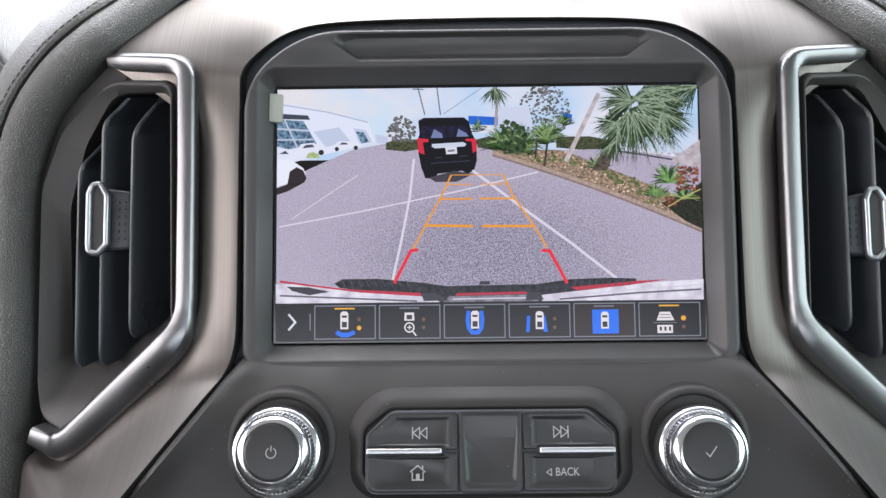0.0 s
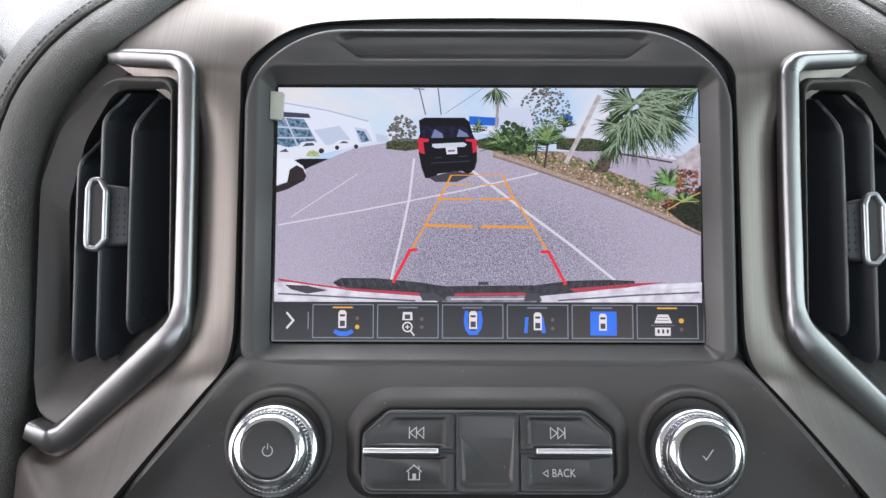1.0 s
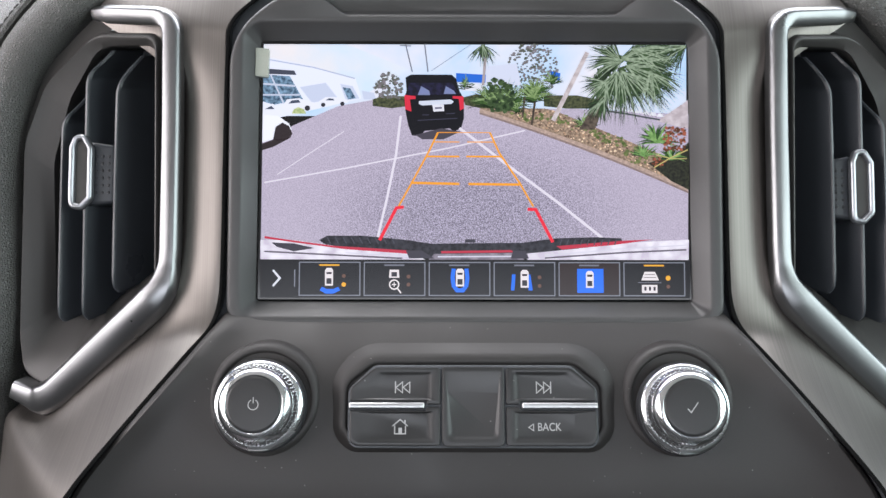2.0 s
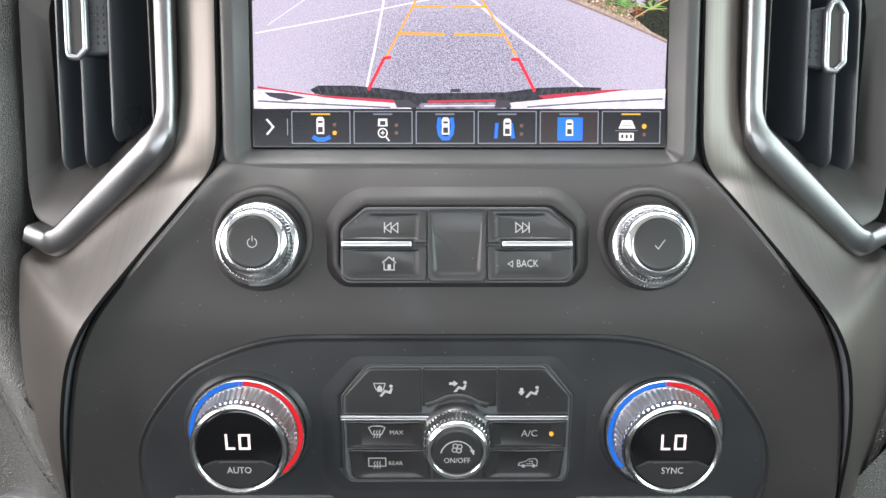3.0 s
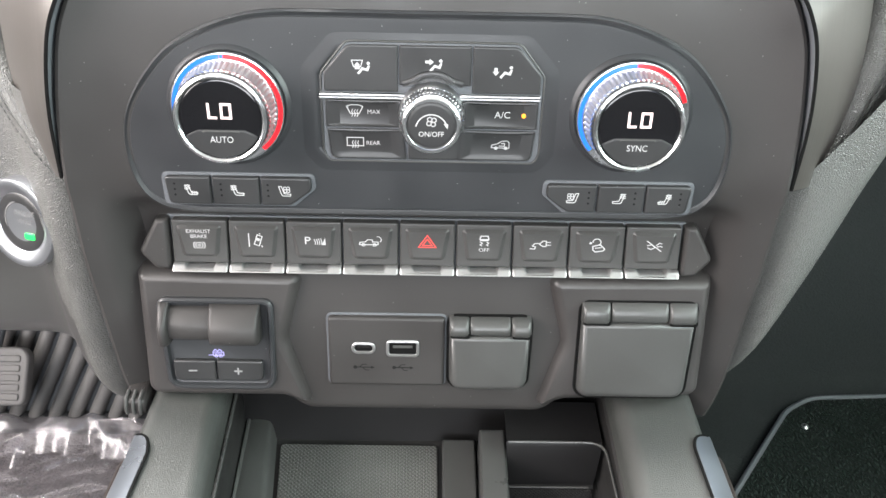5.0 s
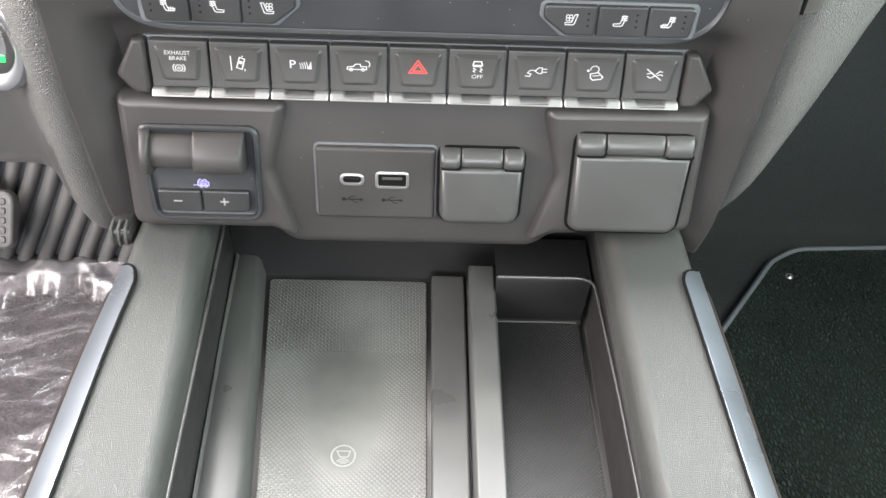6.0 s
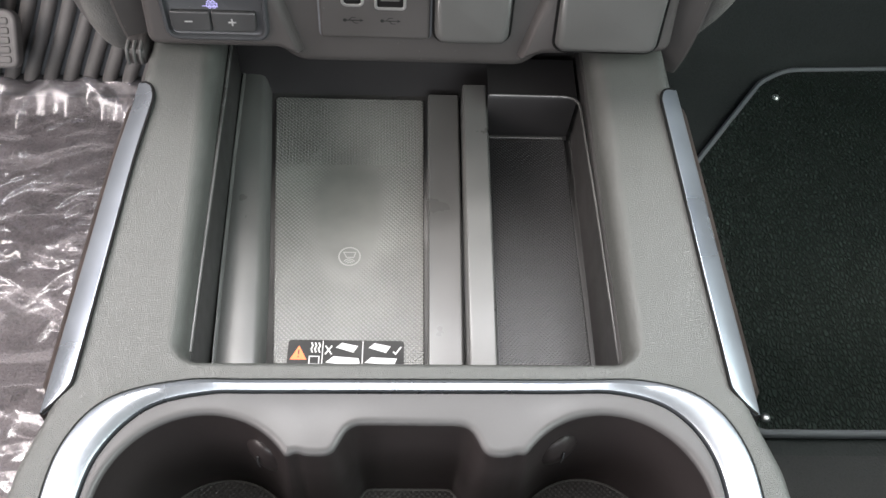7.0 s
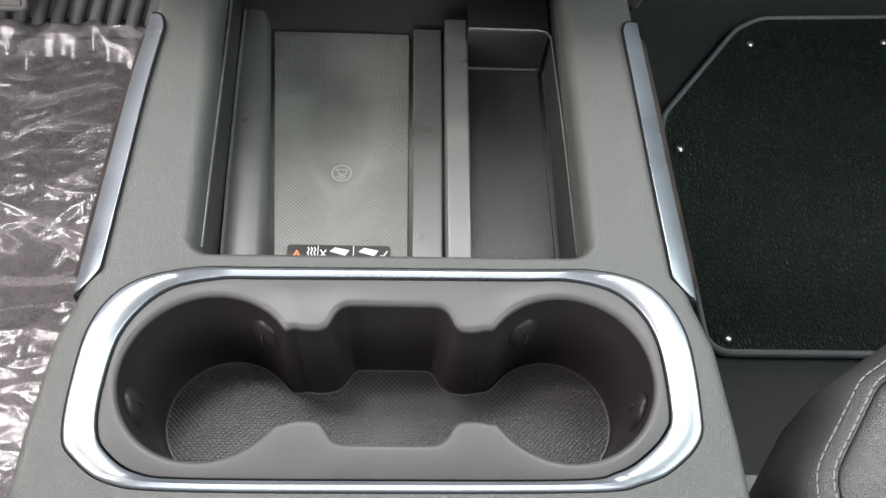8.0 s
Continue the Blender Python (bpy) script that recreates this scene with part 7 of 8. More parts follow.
def console():
    th = thing("centre_console", Matrix.Identity(4), "dark pebbled plastic centre console with open tray and cup holders", "console")
    outer = ccw(rpoly([(-160, -190), (164, -190), (161.5, -50), (158, -5), (152.5, 13), (147, 33), (145, 110), (144.5, 240), (143, 292), (-143, 292), (-144.5, 240), (-144.5, 110), (-145.2, 33), (-150, 13), (-155, -5), (-158.5, -50)], [20, 20, 60, 30, 14, 20, 60, 60, 10, 10, 60, 60, 20, 14, 30, 60], 6))
    tray = ccw(rpoly([(-98, 43.5), (101, 44.5), (101.5, 276), (-108, 276)], [9, 9, 6, 6], 6))
    oval = ccw(smooth_loop([(-60, 34), (-96, 33), (-124.6, 24), (-139, 3), (-142, -28), (-140.5, -52), (-134, -62), (-118, -72.5), (-90, -76), (0, -76.4), (92, -75.5), (114, -72), (128, -66), (142, -53), (145.5, -38), (144.4, 1), (131, 25.5), (105, 35), (64, 35)]))
    grown = inset(tray, -1.0)

    def tray_edge(d):
        out = []
        for p, q in zip(tray, grown):
            k = d * (0.42 + 0.58 * max(0.0, min(1.0, (p[1] - 46) / 30)))
            out.append((p[0] + (q[0] - p[0]) * k, p[1] + (q[1] - p[1]) * k))
        return out

    bm = bmesh.new()
    hold = 1.5
    oh, thd, ovh = inset(outer, 6 + hold), tray_edge(11.0), inset(oval, -1.1)
    plan_fill(bm, [oh, thd, ovh], DECK)

    def roll(loop, sgn, r, start, zend, taper):
        rows = [lift(inset(loop, start), DECK)]
        for k in range(0, 6):
            a = math.pi / 2 * k / 5
            rows.append(lift(inset(loop, sgn * r * (1 - math.sin(a))), DECK - r * (1 - math.cos(a))))
        rows.append(lift(inset(loop, taper), zend))
        return rows

    loft(bm, roll(outer, 1, 6, 6 + hold, 330, -3))
    # the tray's edge rolls broadly at the sides and tightly behind
    rows = [lift(tray_edge(11.0), DECK)]
    for k in range(0, 8):
        a = math.pi / 2 * k / 7
        rows.append(lift(tray_edge(10.0 * (1 - math.sin(a))), DECK - 10.0 * (1 - math.cos(a))))
    rows.append(lift(inset(tray, 1.0), 336))
    loft(bm, rows)
    loft(bm, roll(oval, -1, 0.5, -1.1, 350, 0))
    bmesh.ops.remove_doubles(bm, verts=bm.verts, dist=0.01)
    part("deck", bm, PEBBLE, th, "pebbled dark grey top deck", sharp=50)
    bm = bmesh.new()
    loft(bm, [lift(inset(outer, -2.0), 334), lift(inset(outer, -7), 300), lift(inset(outer, -8), 0)])
    part("side_wall", bm, FLOOR_DARK, th)
    # tray: a ledge, sloping walls, floor
    lip = inset(tray, 1.0)
    bm = bmesh.new()
    loft(bm, [lift(inset(tray, -0.2), 344), lift(inset(tray, 0.2), 340), lift(inset(tray, 1.4), 339.2), lift(inset(tray, 1.9), 338.2), lift(inset(tray, 1.2), 337.4), lift(inset(tray, 0.2), 335), lift(inset(tray, 0.4), 296), lift(inset(tray, 1.4), 290.5), lift(inset(tray, 4), 289)], cap1=True)
    part("tray_liner", bm, TRAY, th, "smooth black tray liner")
    bm = bmesh.new()
    rows = []
    for y, left, right in ((46, -96.4, -71.5), (120, -100.6, -76.5), (200, -104.2, -83.5), (272, -106.5, -90.5)):
        rows.append([(left, y, 286), (left, y, 300.6), (left + 0.6, y, 301.6), (left + 1.6, y, 301.2), (left + 2.2, y, 300.3), (left + 5, y, 300.9), (right - 5, y, 300.4), (right - 2.6, y, 299.4), (right - 1.2, y, 297.4), (right + 1.6, y, 286)])
    loft(bm, rows, closed=False)
    part("tray_step", bm, SMOOTH, th)
    # Ridge along the liner wall; its paler plastic stands for caught light.
    bm = bmesh.new()
    sweep(bm, smooth_path([(-98.2, 54, 339.5), (-100.2, 110, 340.0), (-103.0, 200, 340.5), (-105.4, 270, 341)], 8), dome(1.8, 1.4, 5), (0.8, 0, 0.6))
    part("wall_ridge_highlight", bm, SMOOTH, th)
    bm = bmesh.new()
    slab(bm, rpoly([(-66.2, 49), (9.6, 49), (8, 258), (-85.5, 258)], 2, 3), 286, 291.0, 0.5)
    mat_ = part("charging_mat", bm, RUBBER, th, "dimpled rubber phone charging mat")
    # Emblem lines drawn pale, as if their relief caught the light.
    bm = bmesh.new()
    ring(bm, -32.6, 138, 5.9, 0.8, 291.5, 40)
    part("charging_emblem", bm, EMBOSS, mat_, "small raised round charging emblem")
    bm = bmesh.new()
    stroke(bm, [(-36, 140.8), (-29.2, 140.8), (-30.2, 137.4), (-34.2, 137.4)], 0.6, 291.35, closed=True)
    for k in range(3):
        stroke(bm, arc(-32.6, 133.0, 1.2 + 1.1 * k, 30, 150, 8), 0.55, 291.35)
    part("emblem_line", bm, EMBOSS, mat_)
    bm = bmesh.new()
    for k in range(44):
        xa, xb = -80.5 + 1.96 * k, -76.5 + 1.9 * k
        sweep(bm, [(xa, 254, 290.9), (xb, 204, 290.9)], dome(1.0, 0.5, 4), (0, 0, 1))
    tagged(part("mat_ribbing", bm, RUBBER, mat_, "fine raised ribs"), kind="stuff")
    bm = bmesh.new()
    slab(bm, rpoly([(11.5, 47), (30, 47), (30.4, 258), (11, 258)], 1, 2), 284, 297, 1.2)
    part("tray_strip", bm, SMOOTH, th)
    bm = bmesh.new()
    slab(bm, rpoly([(31.2, 46), (45.5, 46), (46.5, 250), (31.6, 250)], 1, 2), 284, 315, 1.6)
    part("divider", bm, SMOOTH, th, "smooth grey tray divider")
    bm = bmesh.new()
    slab(bm, rpoly([(46.5, 50), (97, 50), (95.5, 228), (46.8, 228)], 1.5, 3), 284, 292.5, 0.6)
    part("bin_mat", bm, BIN_RUBBER, th, "dimpled rubber mat in the side bin")
    # Bin's front wall, its shade put into a blacker colour.
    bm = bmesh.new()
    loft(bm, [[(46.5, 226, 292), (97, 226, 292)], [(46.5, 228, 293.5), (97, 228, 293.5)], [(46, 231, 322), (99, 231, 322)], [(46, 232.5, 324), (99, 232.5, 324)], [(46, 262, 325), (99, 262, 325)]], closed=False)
    part("bin_front", bm, SHADE_PLASTIC, th)
    # Pale strip along the bin's rim, a painted edge highlight.
    bm = bmesh.new()
    sweep(bm, round_path([(46.8, 231.8, 324.4), (94.5, 231.8, 324.4), (99.6, 226, 326), (100.6, 150, 329), (101.2, 50, 331)], 6, 6), dome(1.5, 1.1, 5), (-0.3, -0.3, 1))
    part("bin_rim_highlight", bm, SMOOTH, th)
    # Pale strip painted as the highlight at the foot of the front wall.
    bm = bmesh.new()
    sweep(bm, [(47.2, 226.4, 293.2), (94.2, 226.4, 293.2)], dome(1.2, 0.8, 5), (0, -1, 1))
    part("bin_fillet_highlight", bm, SMOOTH, th)
    # Far end of the tray, painted dark for the shade under the stack.
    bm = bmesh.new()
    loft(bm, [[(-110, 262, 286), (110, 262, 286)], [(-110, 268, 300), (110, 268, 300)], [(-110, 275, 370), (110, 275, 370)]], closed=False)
    part("tray_back", bm, SHADE_PLASTIC, th)
    return th, oval


CONSOLE, OVAL = console()


def warning_label():
    th = thing("warning_label", pose(0, -0.0025, 0.2916), "black warning label with orange triangle and white phone pictures", "label")
    x0, x1, y0, y1 = -61.5, -1.0, 66, 88
    bm = bmesh.new()
    slab(bm, rpoly([(x0, y0), (x1, y0), (x1, y1), (x0, y1)], 2, 3), -0.5, 0.15, 0.1, 1, 0.2)
    part("label_sheet", bm, ETCH, th)
    z = 0.22
    bm = bmesh.new()
    fill(bm, [(-60, 76.5), (-51.5, 76.5), (-55.7, 84.5)], z)
    part("orange_triangle", bm, ORANGE, th)
    bm = bmesh.new()
    stroke(bm, [(-55.7, 82.2), (-55.7, 79.4)], 0.7, z + 0.05)
    disc(bm, -55.7, 78.1, 0.45, z + 0.05, 8)
    part("exclamation", bm, ETCH, th)
    bm = bmesh.new()
    for k in range(3):
        stroke(bm, [(-49.4 + k * 1.9, 86.4), (-48.6 + k * 1.9, 84.6), (-49.4 + k * 1.9, 82.6), (-48.6 + k * 1.9, 80.6)], 0.8, z)
    stroke(bm, [(-50, 78.4), (-45, 78.4), (-45, 74), (-50, 74)], 0.6, z, closed=True)
    stroke(bm, [(-43.4, 87.4), (-43.4, 67)], 0.5, z)
    stroke(bm, [(-22.6, 87.4), (-22.6, 67)], 0.5, z)
    stroke(bm, [(-42.0, 84.6), (-38.6, 79.6)], 0.8, z)
    stroke(bm, [(-38.6, 84.6), (-42.0, 79.6)], 0.8, z + 0.05)
    fill(bm, [(-36.6, 83.6), (-33.6, 86.4), (-25.0, 84.6), (-27.4, 80.8)], z)
    fill(bm, [(-41.6, 75.0), (-37.6, 78.6), (-24.6, 77.6), (-23.8, 74.6), (-30, 73.6)], z)
    fill(bm, [(-19.6, 83.6), (-16.6, 86.4), (-8.0, 84.6), (-10.4, 80.8)], z)
    fill(bm, [(-21.4, 75.0), (-18, 78.2), (-4.6, 77.6), (-6, 74.0)], z)
    stroke(bm, [(-6.6, 81.6), (-5.4, 80.2), (-2.6, 84.4)], 0.8, z)
    part("white_picture", bm, INK, th)


warning_label()


def cup_holder():
    th = thing("cup_holder", Matrix.Identity(4), "double cup holder insert with satin chrome ring and rubber floor", "cup holder")
    oval = OVAL
    inner = ccw(smooth_loop([(-55, 28), (-84.4, 27), (-108, 19.5), (-123.6, -1), (-127.5, -28), (-126, -49), (-119.2, -59.5), (-105.4, -67.8), (-82, -70.2), (0, -70.4), (84, -69.8), (103, -66.4), (115, -60), (127, -48.5), (131, -36), (129, -1), (116, 20), (93, 28.8), (58, 29)]))
    bm = bmesh.new()
    mid = [((a[0] + b[0]) / 2, (a[1] + b[1]) / 2) for a, b in zip(oval, inner)]
    loft(bm, [lift(inset(oval, 0.4), 345), lift(inset(oval, 0.5), 355.6), lift(inset(oval, 1.2), 357.0), lift(inset(oval, 2.2), 357.6), lift(mid, 358.2), lift(inset(inner, -2.0), 357.2), lift(inset(inner, -0.8), 356.2), lift(inset(inner, -0.3), 350)])
    part("chrome_ring", bm, BLADE, th, "broad satin chrome ring")
    # one opening: two cups joined to a middle pocket
    hole = arc(-82, -22, 40.5, 33, 326, 40)
    hole += rpoly([(-60, -90), (-43, -43), (-29, -43), (-22, -54), (26, -54), (33, -43), (47, -43), (64, -90)], [1, 3, 4, 5, 5, 4, 3, 1], 4)[5:-5]
    hole += arc(85, -21, 41, 212, 507, 40)
    hole += rpoly([(64, 60), (46, 1), (34, 1), (28, 14.6), (-23, 14.6), (-29, 1), (-43, 1), (-61, 60)], [1, 3, 5, 7, 7, 5, 3, 1], 4)[5:-5]
    hole = soften(ccw(hole), 1.6, 3)
    bm = bmesh.new()
    flat = 355.2
    plan_fill(bm, [inset(inner, 1.2), inset(hole, -3.4)], flat)
    loft(bm, [lift(inset(inner, 1.2), flat), lift(inset(inner, 0.5), flat - 0.3), lift(inset(inner, 0.1), 350)])
    loft(bm, [lift(inset(hole, -3.4), flat), lift(inset(hole, -2.2), flat), lift(inset(hole, -1.0), flat - 0.5), lift(inset(hole, -0.2), flat - 1.6), lift(hole, flat - 3)])
    bmesh.ops.remove_doubles(bm, verts=bm.verts, dist=0.005)
    part("insert_plate", bm, INSERT, th, "smooth grey insert plate", sharp=50)
    bm = bmesh.new()
    loft(bm, [lift(hole, flat - 2.6), lift(inset(hole, 0.4), flat - 10), lift(inset(hole, 5.6), 296), lift(inset(hole, 7.0), 288), lift(inset(hole, 8), 287)])
    part("cup_wall", bm, CUP, th, "deep dark cup walls")
    bm = bmesh.new()
    plan_fill(bm, [soften(inset(hole, 6.6), 2.0, 2)], 289.0)
    part("cup_floor", bm, CUP_RUBBER, th, "dimpled rubber cup floor", sharp=50)
    bm = bmesh.new()
    sweep(bm, [(x, y, 289.0) for x, y in soften(inset(hole, 7.2), 2.0, 2)], dome(0.9, 0.5, 4), (0, 0, 1), closed=True)
    part("floor_rim", bm, LID, th)
    for x, y, z, a in ((-60.5, 11, 327, 57), (-120, -30, 331, 194), (69, 15, 325, 114), (123, -30, 331, -14)):
        bm = bmesh.new()
        bmesh.ops.create_uvsphere(bm, u_segments=16, v_segments=10, radius=1, matrix=pose(x, y, z, 0, 0, a) @ Matrix.Diagonal((4.4, 10, 14, 1)))
        nub = part("grip_nub", bm, CUP, th, "spring grip in the cup wall")
        bm = bmesh.new()
        c, sn = math.cos(radians(a)), math.sin(radians(a))
        stroke_pts = [(x - 4.2 * c, y - 4.2 * sn, z + 7), (x - 5.1 * c, y - 5.1 * sn, z + 1), (x - 4.8 * c, y - 4.8 * sn, z - 4)]
        sweep(bm, smooth_path(stroke_pts, 4), dome(0.9, 0.5, 4), (-c, -sn, 0.2))
        part("grip_slit", bm, PLATE, nub)


cup_holder()


def side_trim(s):
    th = thing("console_side_trim", Matrix.Identity(4), "satin chrome blade over a dark walnut strip on the console edge", "trim", "console side trims")
    pts = [(-141.9, 207, 352), (-142.2, 190, 352.6), (-144.4, 150, 352.4), (-145.6, 95, 352.2), (-146.6, 45, 352.0), (-147.6, 19, 351)]
    if s > 0:
        pts = [(143.2, 211, 352), (143.4, 197, 352.6), (145.0, 150, 352.4), (146.6, 95, 352.2), (148.4, 45, 352.0), (149.4, 21, 351)]
    path = smooth_path([(x - s * 2.6, y, z) for x, y, z in pts], 16)
    bm = bmesh.new()
    rows = []
    for i, p in enumerate(path):
        f = i / (len(path) - 1)
        # both ends run out to the outer edge: rounded in front, cut slantwise behind
        w = min(1.0, math.sqrt(f * 5.5) * 0.98 + 0.02, (1 - f) * 8.5 + 0.02)
        a = 6.2 - 10.6 * w
        zi = p.z + 5.0 - (a + 4.4) * 0.31
        rows.append([(p.x + s * (a - 0.3), p.y, zi - 2.5), (p.x + s * a, p.y, zi), (p.x + s * (a + 0.5 * w), p.y, zi + 0.25 * w), (p.x + s * 6.2, p.y, p.z + 1.7), (p.x + s * 7.2, p.y, p.z + 0.3), (p.x + s * 8, p.y, p.z - 9)])
    loft(bm, rows, closed=False)
    part("blade", bm, BLADE_EDGE, th, "satin chrome blade")
    # Raised black line in place of the shaded gap beside the blade.
    bm = bmesh.new()
    sweep(bm, [(r[1][0] - s * 0.5, r[1][1], r[1][2] + 0.05) for r in rows], dome(1.6, 0.5, 4), (0, 0, 1))
    part("blade_gap", bm, GAP, th)
    bm = bmesh.new()
    rows = []
    for i, p in enumerate(path):
        f = i / (len(path) - 1)
        w = min(1.0, 0.1 + f * 6, 0.1 + (1 - f) * 6)
        rows.append([(p.x + s * 5.0 * w, p.y, p.z - 5), (p.x + s * 8.8 * w, p.y, p.z - 4.2), (p.x + s * 11.2 * w, p.y, p.z - 6.0), (p.x + s * 14.4 * w, p.y, p.z - 11), (p.x + s * 15.0 * w, p.y, p.z - 30), (p.x + s * 8 * w, p.y, p.z - 44)])
    loft(bm, rows, closed=False)
    part("walnut_strip", bm, WOOD, th, "dark walnut strip")


side_trim(-1)
side_trim(1)


# ---- footwells ----
def driver_floor():
    bm = bmesh.new()
    box(bm, -760, -165, -400, 540, -3, 6, 2)
    tagged(part("carpet", bm, CARPET), "grey carpet in the driver footwell", "carpet", kind="structure")
    th = thing("ribbed_toe_pad", Matrix.Identity(4), "dark ribbed rubber toe board pad behind the pedals", "toe pad")
    bm = bmesh.new()
    loft(bm, [[(-760, 545, -2), (-160, 545, -2)], [(-760, 560, 30), (-160, 560, 30)], [(-760, 640, 170), (-160, 640, 170)], [(-760, 760, 300), (-160, 760, 300)]], closed=False)
    part("pad_base", bm, DARK, th)
    for k in range(21):
        x = -605 + k * 21
        bm = bmesh.new()
        sweep(bm, smooth_path([(x, 541, 3), (x + 6, 549, 18), (x + 38, 587, 85), (x + 76, 650, 190)], 6), dome(14.5, 9, 8), (0, -0.8, 0.5))
        part("rib", bm, TOE_RUBBER, th)
    bm = bmesh.new()
    sweep(bm, [(-760, 543, 2), (-165, 543, 2)], dome(16, 8, 6), (0, -0.4, 0.9))
    part("pad_lip", bm, TOE_RUBBER, th)
    bm = bmesh.new()
    box(bm, -760, -165, 520, 546, 0, 12, 4)
    tagged(part("carpet_edge", bm, PLATE), "dark rubber edge of the driver carpet", "trim", kind="structure")
    th = thing("pedal", pose(-0.437, 0.5255, 0.082, 49, 0, 0), "grey rubber brake pedal pad with cross ribs", "pedal")
    bm = bmesh.new()
    slab(bm, rpoly([(-48, -29), (40, -29), (42, 29), (-48, 29)], [6, 9, 12, 6], 5), -8, 4, 3)
    part("pedal_pad", bm, TOE_RUBBER, th)
    for k in range(5):
        bm = bmesh.new()
        y = -20 + 9.4 * k
        slab(bm, rpoly([(-44, y - 3.4), (34, y - 3.4), (34, y + 3.4), (-44, y + 3.4)], 2, 3), 3, 5.6, 1.2)
        part("pedal_rib", bm, TOE_RUBBER, th)
    bm = bmesh.new()
    sweep(bm, smooth_path([(0, 20, -6), (0, 90, -30), (0, 190, -40)], 5), [(7 * math.cos(a), 7 * math.sin(a)) for a in np.linspace(0, math.tau, 11)], (0, 0, 1))
    part("pedal_arm", bm, DARK, th)


driver_floor()


def protective_film():
    """Crumpled clear film over the driver carpet."""
    nx, ny = 150, 180
    gx, gy = np.meshgrid(-168 - 420 * np.arange(nx + 1) / nx, 524 - 506 * np.arange(ny + 1) / ny)
    high = np.zeros_like(gx)
    rnd = random.Random(41)
    # sharp folds, most of them lying across the sheet
    for k in range(420):
        cx, cy = rnd.uniform(-560, -170), rnd.uniform(20, 530)
        a = radians(rnd.gauss(8, 38))
        along, wide = rnd.uniform(12, 70), rnd.uniform(2.6, 9)
        up = wide * rnd.uniform(0.3, 0.9)
        u = (gx - cx) * math.cos(a) + (gy - cy) * math.sin(a)
        v = -(gx - cx) * math.sin(a) + (gy - cy) * math.cos(a) + 0.004 * rnd.uniform(-1, 1) * u * u
        high = np.maximum(high, up * np.clip(1 - np.abs(v) / wide, 0, 1) * np.clip(1.3 * (1 - np.abs(u) / along), 0, 1))
    # a field of small ripples drawn towards the console
    near = np.exp(-((gx + 250) / 60) ** 2 - ((gy - 310) / 60) ** 2)
    high += near * 2.0 * np.abs(np.sin((gx * 0.9 - gy * 0.35) * 0.33 + np.sin(gy * 0.06) * 1.5))
    rows = []
    for j in range(ny + 1):
        row = []
        for i in range(nx + 1):
            x, y = float(gx[j, i]), float(gy[j, i])
            h = float(high[j, i]) + noise.noise(Vector((x * 0.006, y * 0.007, 2.0))) * 6 + noise.noise(Vector((x * 0.03, y * 0.035, 5.0))) * 1.6
            h += 14 * max(0.0, 1 - (j / ny) / 0.08) ** 1.5
            row.append((x, y, 12 + max(0, h)))
        rows.append(row)
    bm = bmesh.new()
    loft(bm, rows, closed=False)
    th = thing("protective_film", Matrix.Identity(4), "crumpled clear plastic film over the driver carpet", "plastic film")
    sheet = part("film_sheet", bm, FILM, th, sharp=70)
    if sum(p.normal.z for p in sheet.data.polygons) < 0:
        sheet.data.flip_normals()
    sheet.visible_shadow = False
    # front edge, turned over on itself
    rows = []
    for i in range(121):
        x = -170 - 3.4 * i
        k = noise.noise(Vector((x * 0.02, 1.7, 4))) * 14 + noise.noise(Vector((x * 0.06, 5.1, 4))) * 5
        rows.append([(x, 526 + k * 0.3, 13), (x, 525 + k * 0.4, 26 + k * 0.5), (x, 518 + k * 0.7, 34 + k * 0.6), (x, 506 + k * 1.2, 31 + k * 0.5), (x, 495 + k * 1.8, 23 + k * 0.3), (x, 486 + k * 2.2, 16 + k * 0.2)])
    bm = bmesh.new()
    loft(bm, rows, closed=False)
    fold = part("folded_edge", bm, FILM, th, sharp=60)
    fold.visible_shadow = False
    if sum(p.normal.z for p in fold.data.polygons) < 0:
        fold.data.flip_normals()


protective_film()


def passenger_floor():
    bm = bmesh.new()
    loft(bm, [[(160, -300, -2), (800, -300, -2)], [(160, 560, -2), (800, 560, -2)], [(160, 612, 0), (800, 612, 0)], [(160, 630, 12), (800, 630, 12)], [(160, 640, 40), (800, 640, 40)], [(160, 760, 240), (800, 760, 240)], [(160, 900, 420), (800, 900, 420)]], closed=False)
    tagged(part("footwell_carpet", bm, FLOOR_DARK), "dark carpet rising in the passenger footwell", "carpet", kind="structure")
    bm = bmesh.new()
    box(bm, 170, 790, -40, 128, -6, 4, 3)
    box(bm, 170, 790, -60, -44, -6, 10, 3)
    tagged(part("sill_carpet", bm, SILL), "grey carpet strip between floor mat and seat", "carpet", kind="structure")
    th = thing("floor_mat", Matrix.Identity(4), "black green looped floor mat with bound edge and rivets", "floor mat")
    out = ccw(rpoly([(292, 146), (700, 146), (700, 600), (430, 586), (396, 566), (284, 424)], [22, 16, 20, 60, 60, 60], 8))
    bm = bmesh.new()
    slab(bm, out, 0, 7, 2)
    part("loop_surface", bm, LOOP_MAT, th)
    bm = bmesh.new()
    sweep(bm, [(x, y, 3) for x, y in inset(out, 0.5)], dome(7, 6.5, 6), (0, 0, 1), closed=True)
    part("bound_edge", bm, DARK, th)
    for x, y in ((409, 542), (301, 384), (313, 160), (573, 551)):
        bm = bmesh.new()
        lathe(bm, [(4.2, 6), (4.2, 8), (3.0, 9.4), (1.0, 9.9)], 20, centre=(x, y))
        part("rivet", bm, CHROME, th, "bright round rivet")


passenger_floor()


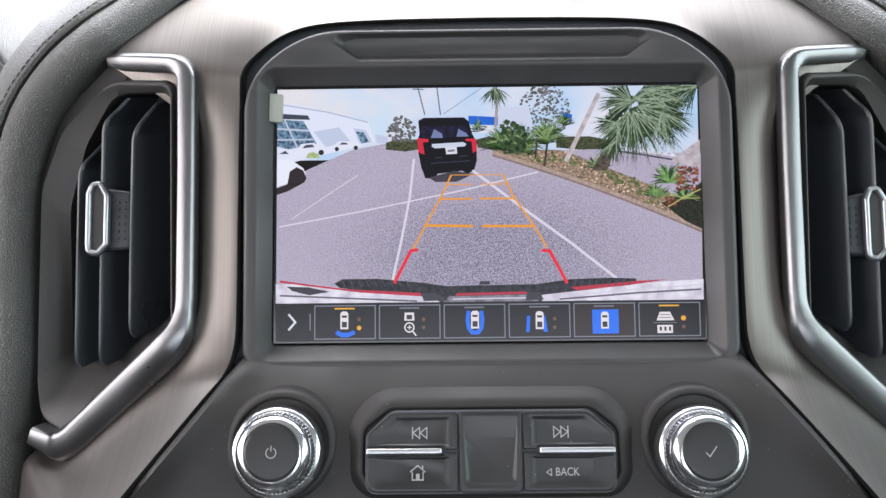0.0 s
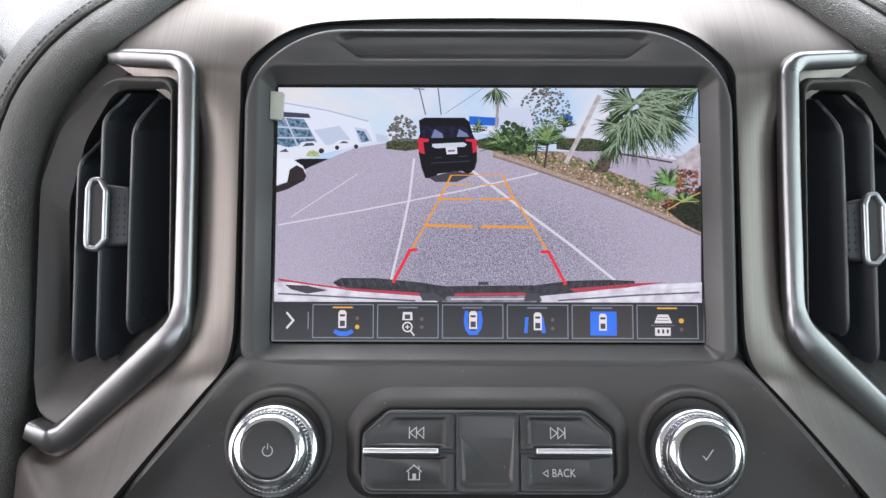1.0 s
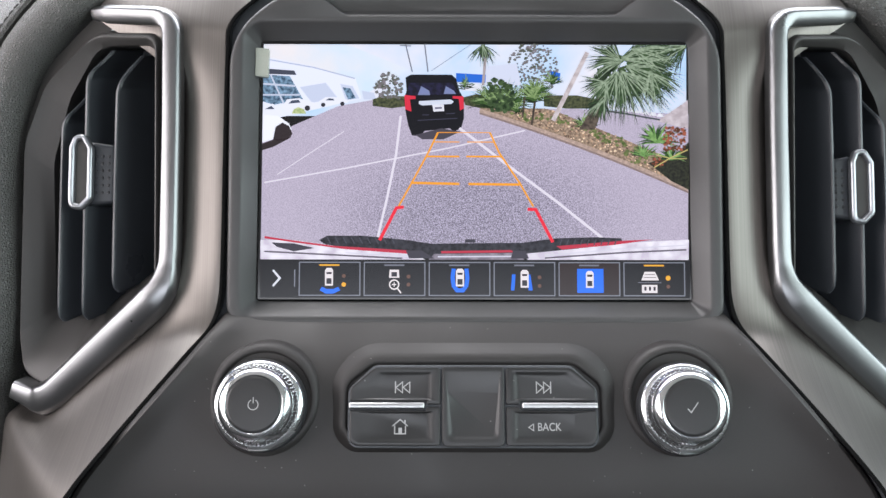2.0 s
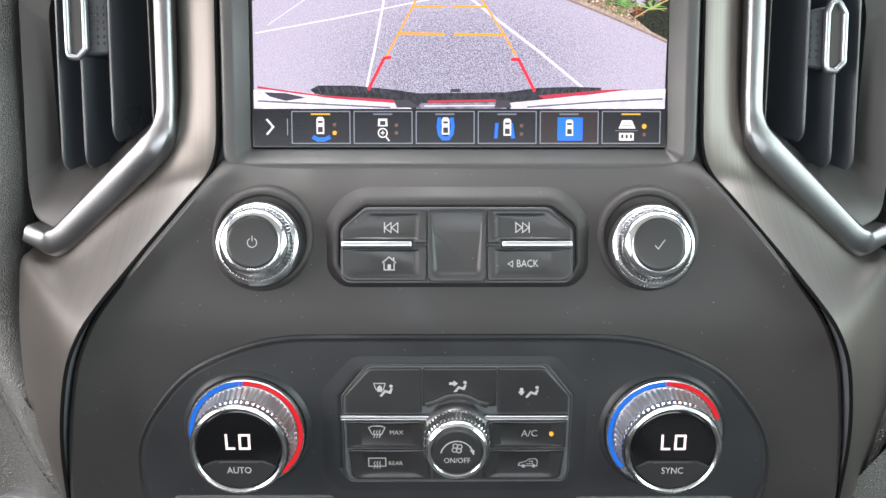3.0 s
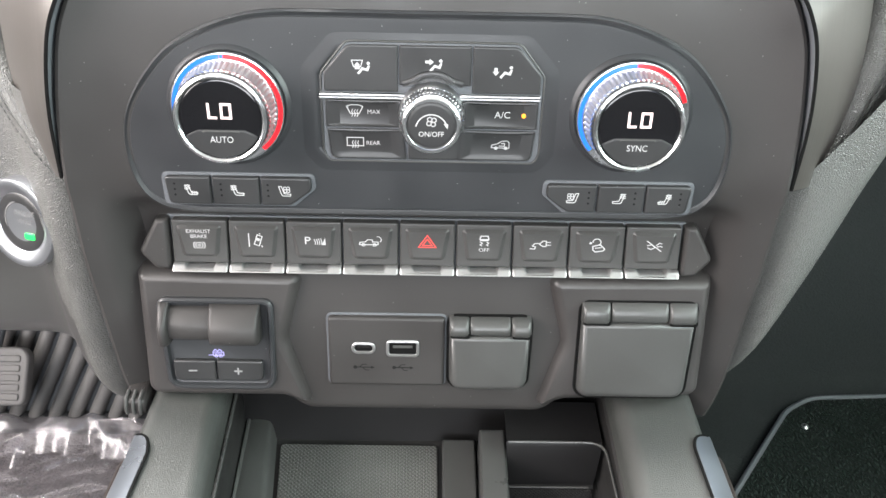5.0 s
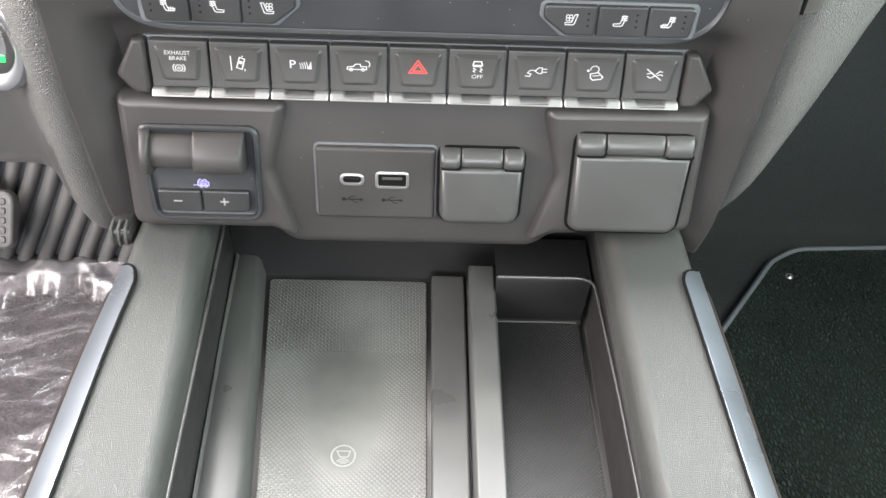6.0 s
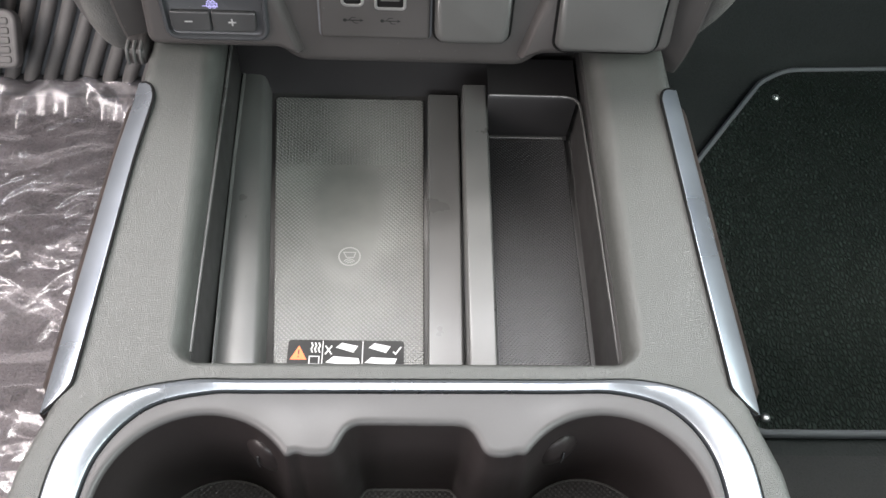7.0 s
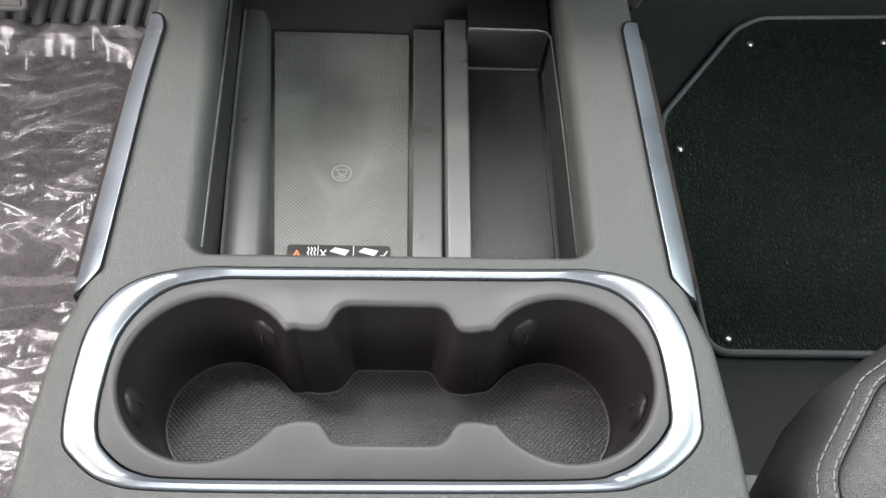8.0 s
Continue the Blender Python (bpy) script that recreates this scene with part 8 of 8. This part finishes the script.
def passenger_seat():
    th = thing("passenger_seat", Matrix.Identity(4), "black leather passenger seat cushion with double pale stitching", "seat")
    plan = ccw(rpoly([(186, -420), (640, -420), (640, 26), (274, 20), (226, -10), (189, -60)], [60, 60, 70, 40, 40, 40], 8))
    bm = bmesh.new()
    rows = [lift(inset(plan, 26), 190), lift(inset(plan, 14), 215), lift(inset(plan, 3), 260), lift(plan, 300), lift(inset(plan, 1.0), 322), lift(inset(plan, 5), 338), lift(inset(plan, 11), 346), lift(inset(plan, 15.5), 348.5), lift(inset(plan, 16.5), 346.6), lift(inset(plan, 17.5), 348.8), lift(inset(plan, 22), 351.4), lift(inset(plan, 28), 354), lift(inset(plan, 34), 356), lift(inset(plan, 38), 356.6)]
    loft(bm, rows, cap1=True)
    part("cushion", bm, SEAT, th, sharp=60)
    for d, z in ((8.4, 343.2), (13.6, 348.6)):
        line = [Vector((x, y, z)) for x, y in inset(plan, d)]
        line.append(line[0])
        bm = bmesh.new()
        dist, nxt = 0.0, 0.0
        for a, b in zip(line, line[1:]):
            ln = (b - a).length
            while ln > 1e-4 and nxt < dist + ln:
                c = a + (b - a) * ((nxt - dist) / ln)
                q = (b - a).normalized()
                if c.y > -200 and c.x < 420:
                    sweep(bm, [c - q * 2.0, c - q * 1.2 + Vector((0, 0, 0.5)), c + q * 1.2 + Vector((0, 0, 0.5)), c + q * 2.0], dome(1.0, 0.6, 4), (0, 0, 1))
                nxt += 5.4
            dist += ln
        part("stitch_line", bm, THREAD, th, "pale thread stitches")
    bm = bmesh.new()
    box(bm, 200, 620, -400, -20, 0, 195, 10)
    part("seat_base", bm, PLATE, th)


passenger_seat()


def sticker():
    th = thing("film_tab", facing(CX, 300, 626, 17.5), "small pale plastic tab stuck to the screen edge", "sticker")
    bm = bmesh.new()
    slab(bm, rpoly([(-91.9, 92.2), (-86.6, 91.8), (-86.2, 103.8), (-91.8, 104.2)], 0.4, 2), -5.2, -2.6, 0.1, 1, 0.1)
    part("tab", bm, surface("pale_film_tab", (0.42, 0.44, 0.38), 0.4, grain=2000, bump=0.1), th)


sticker()
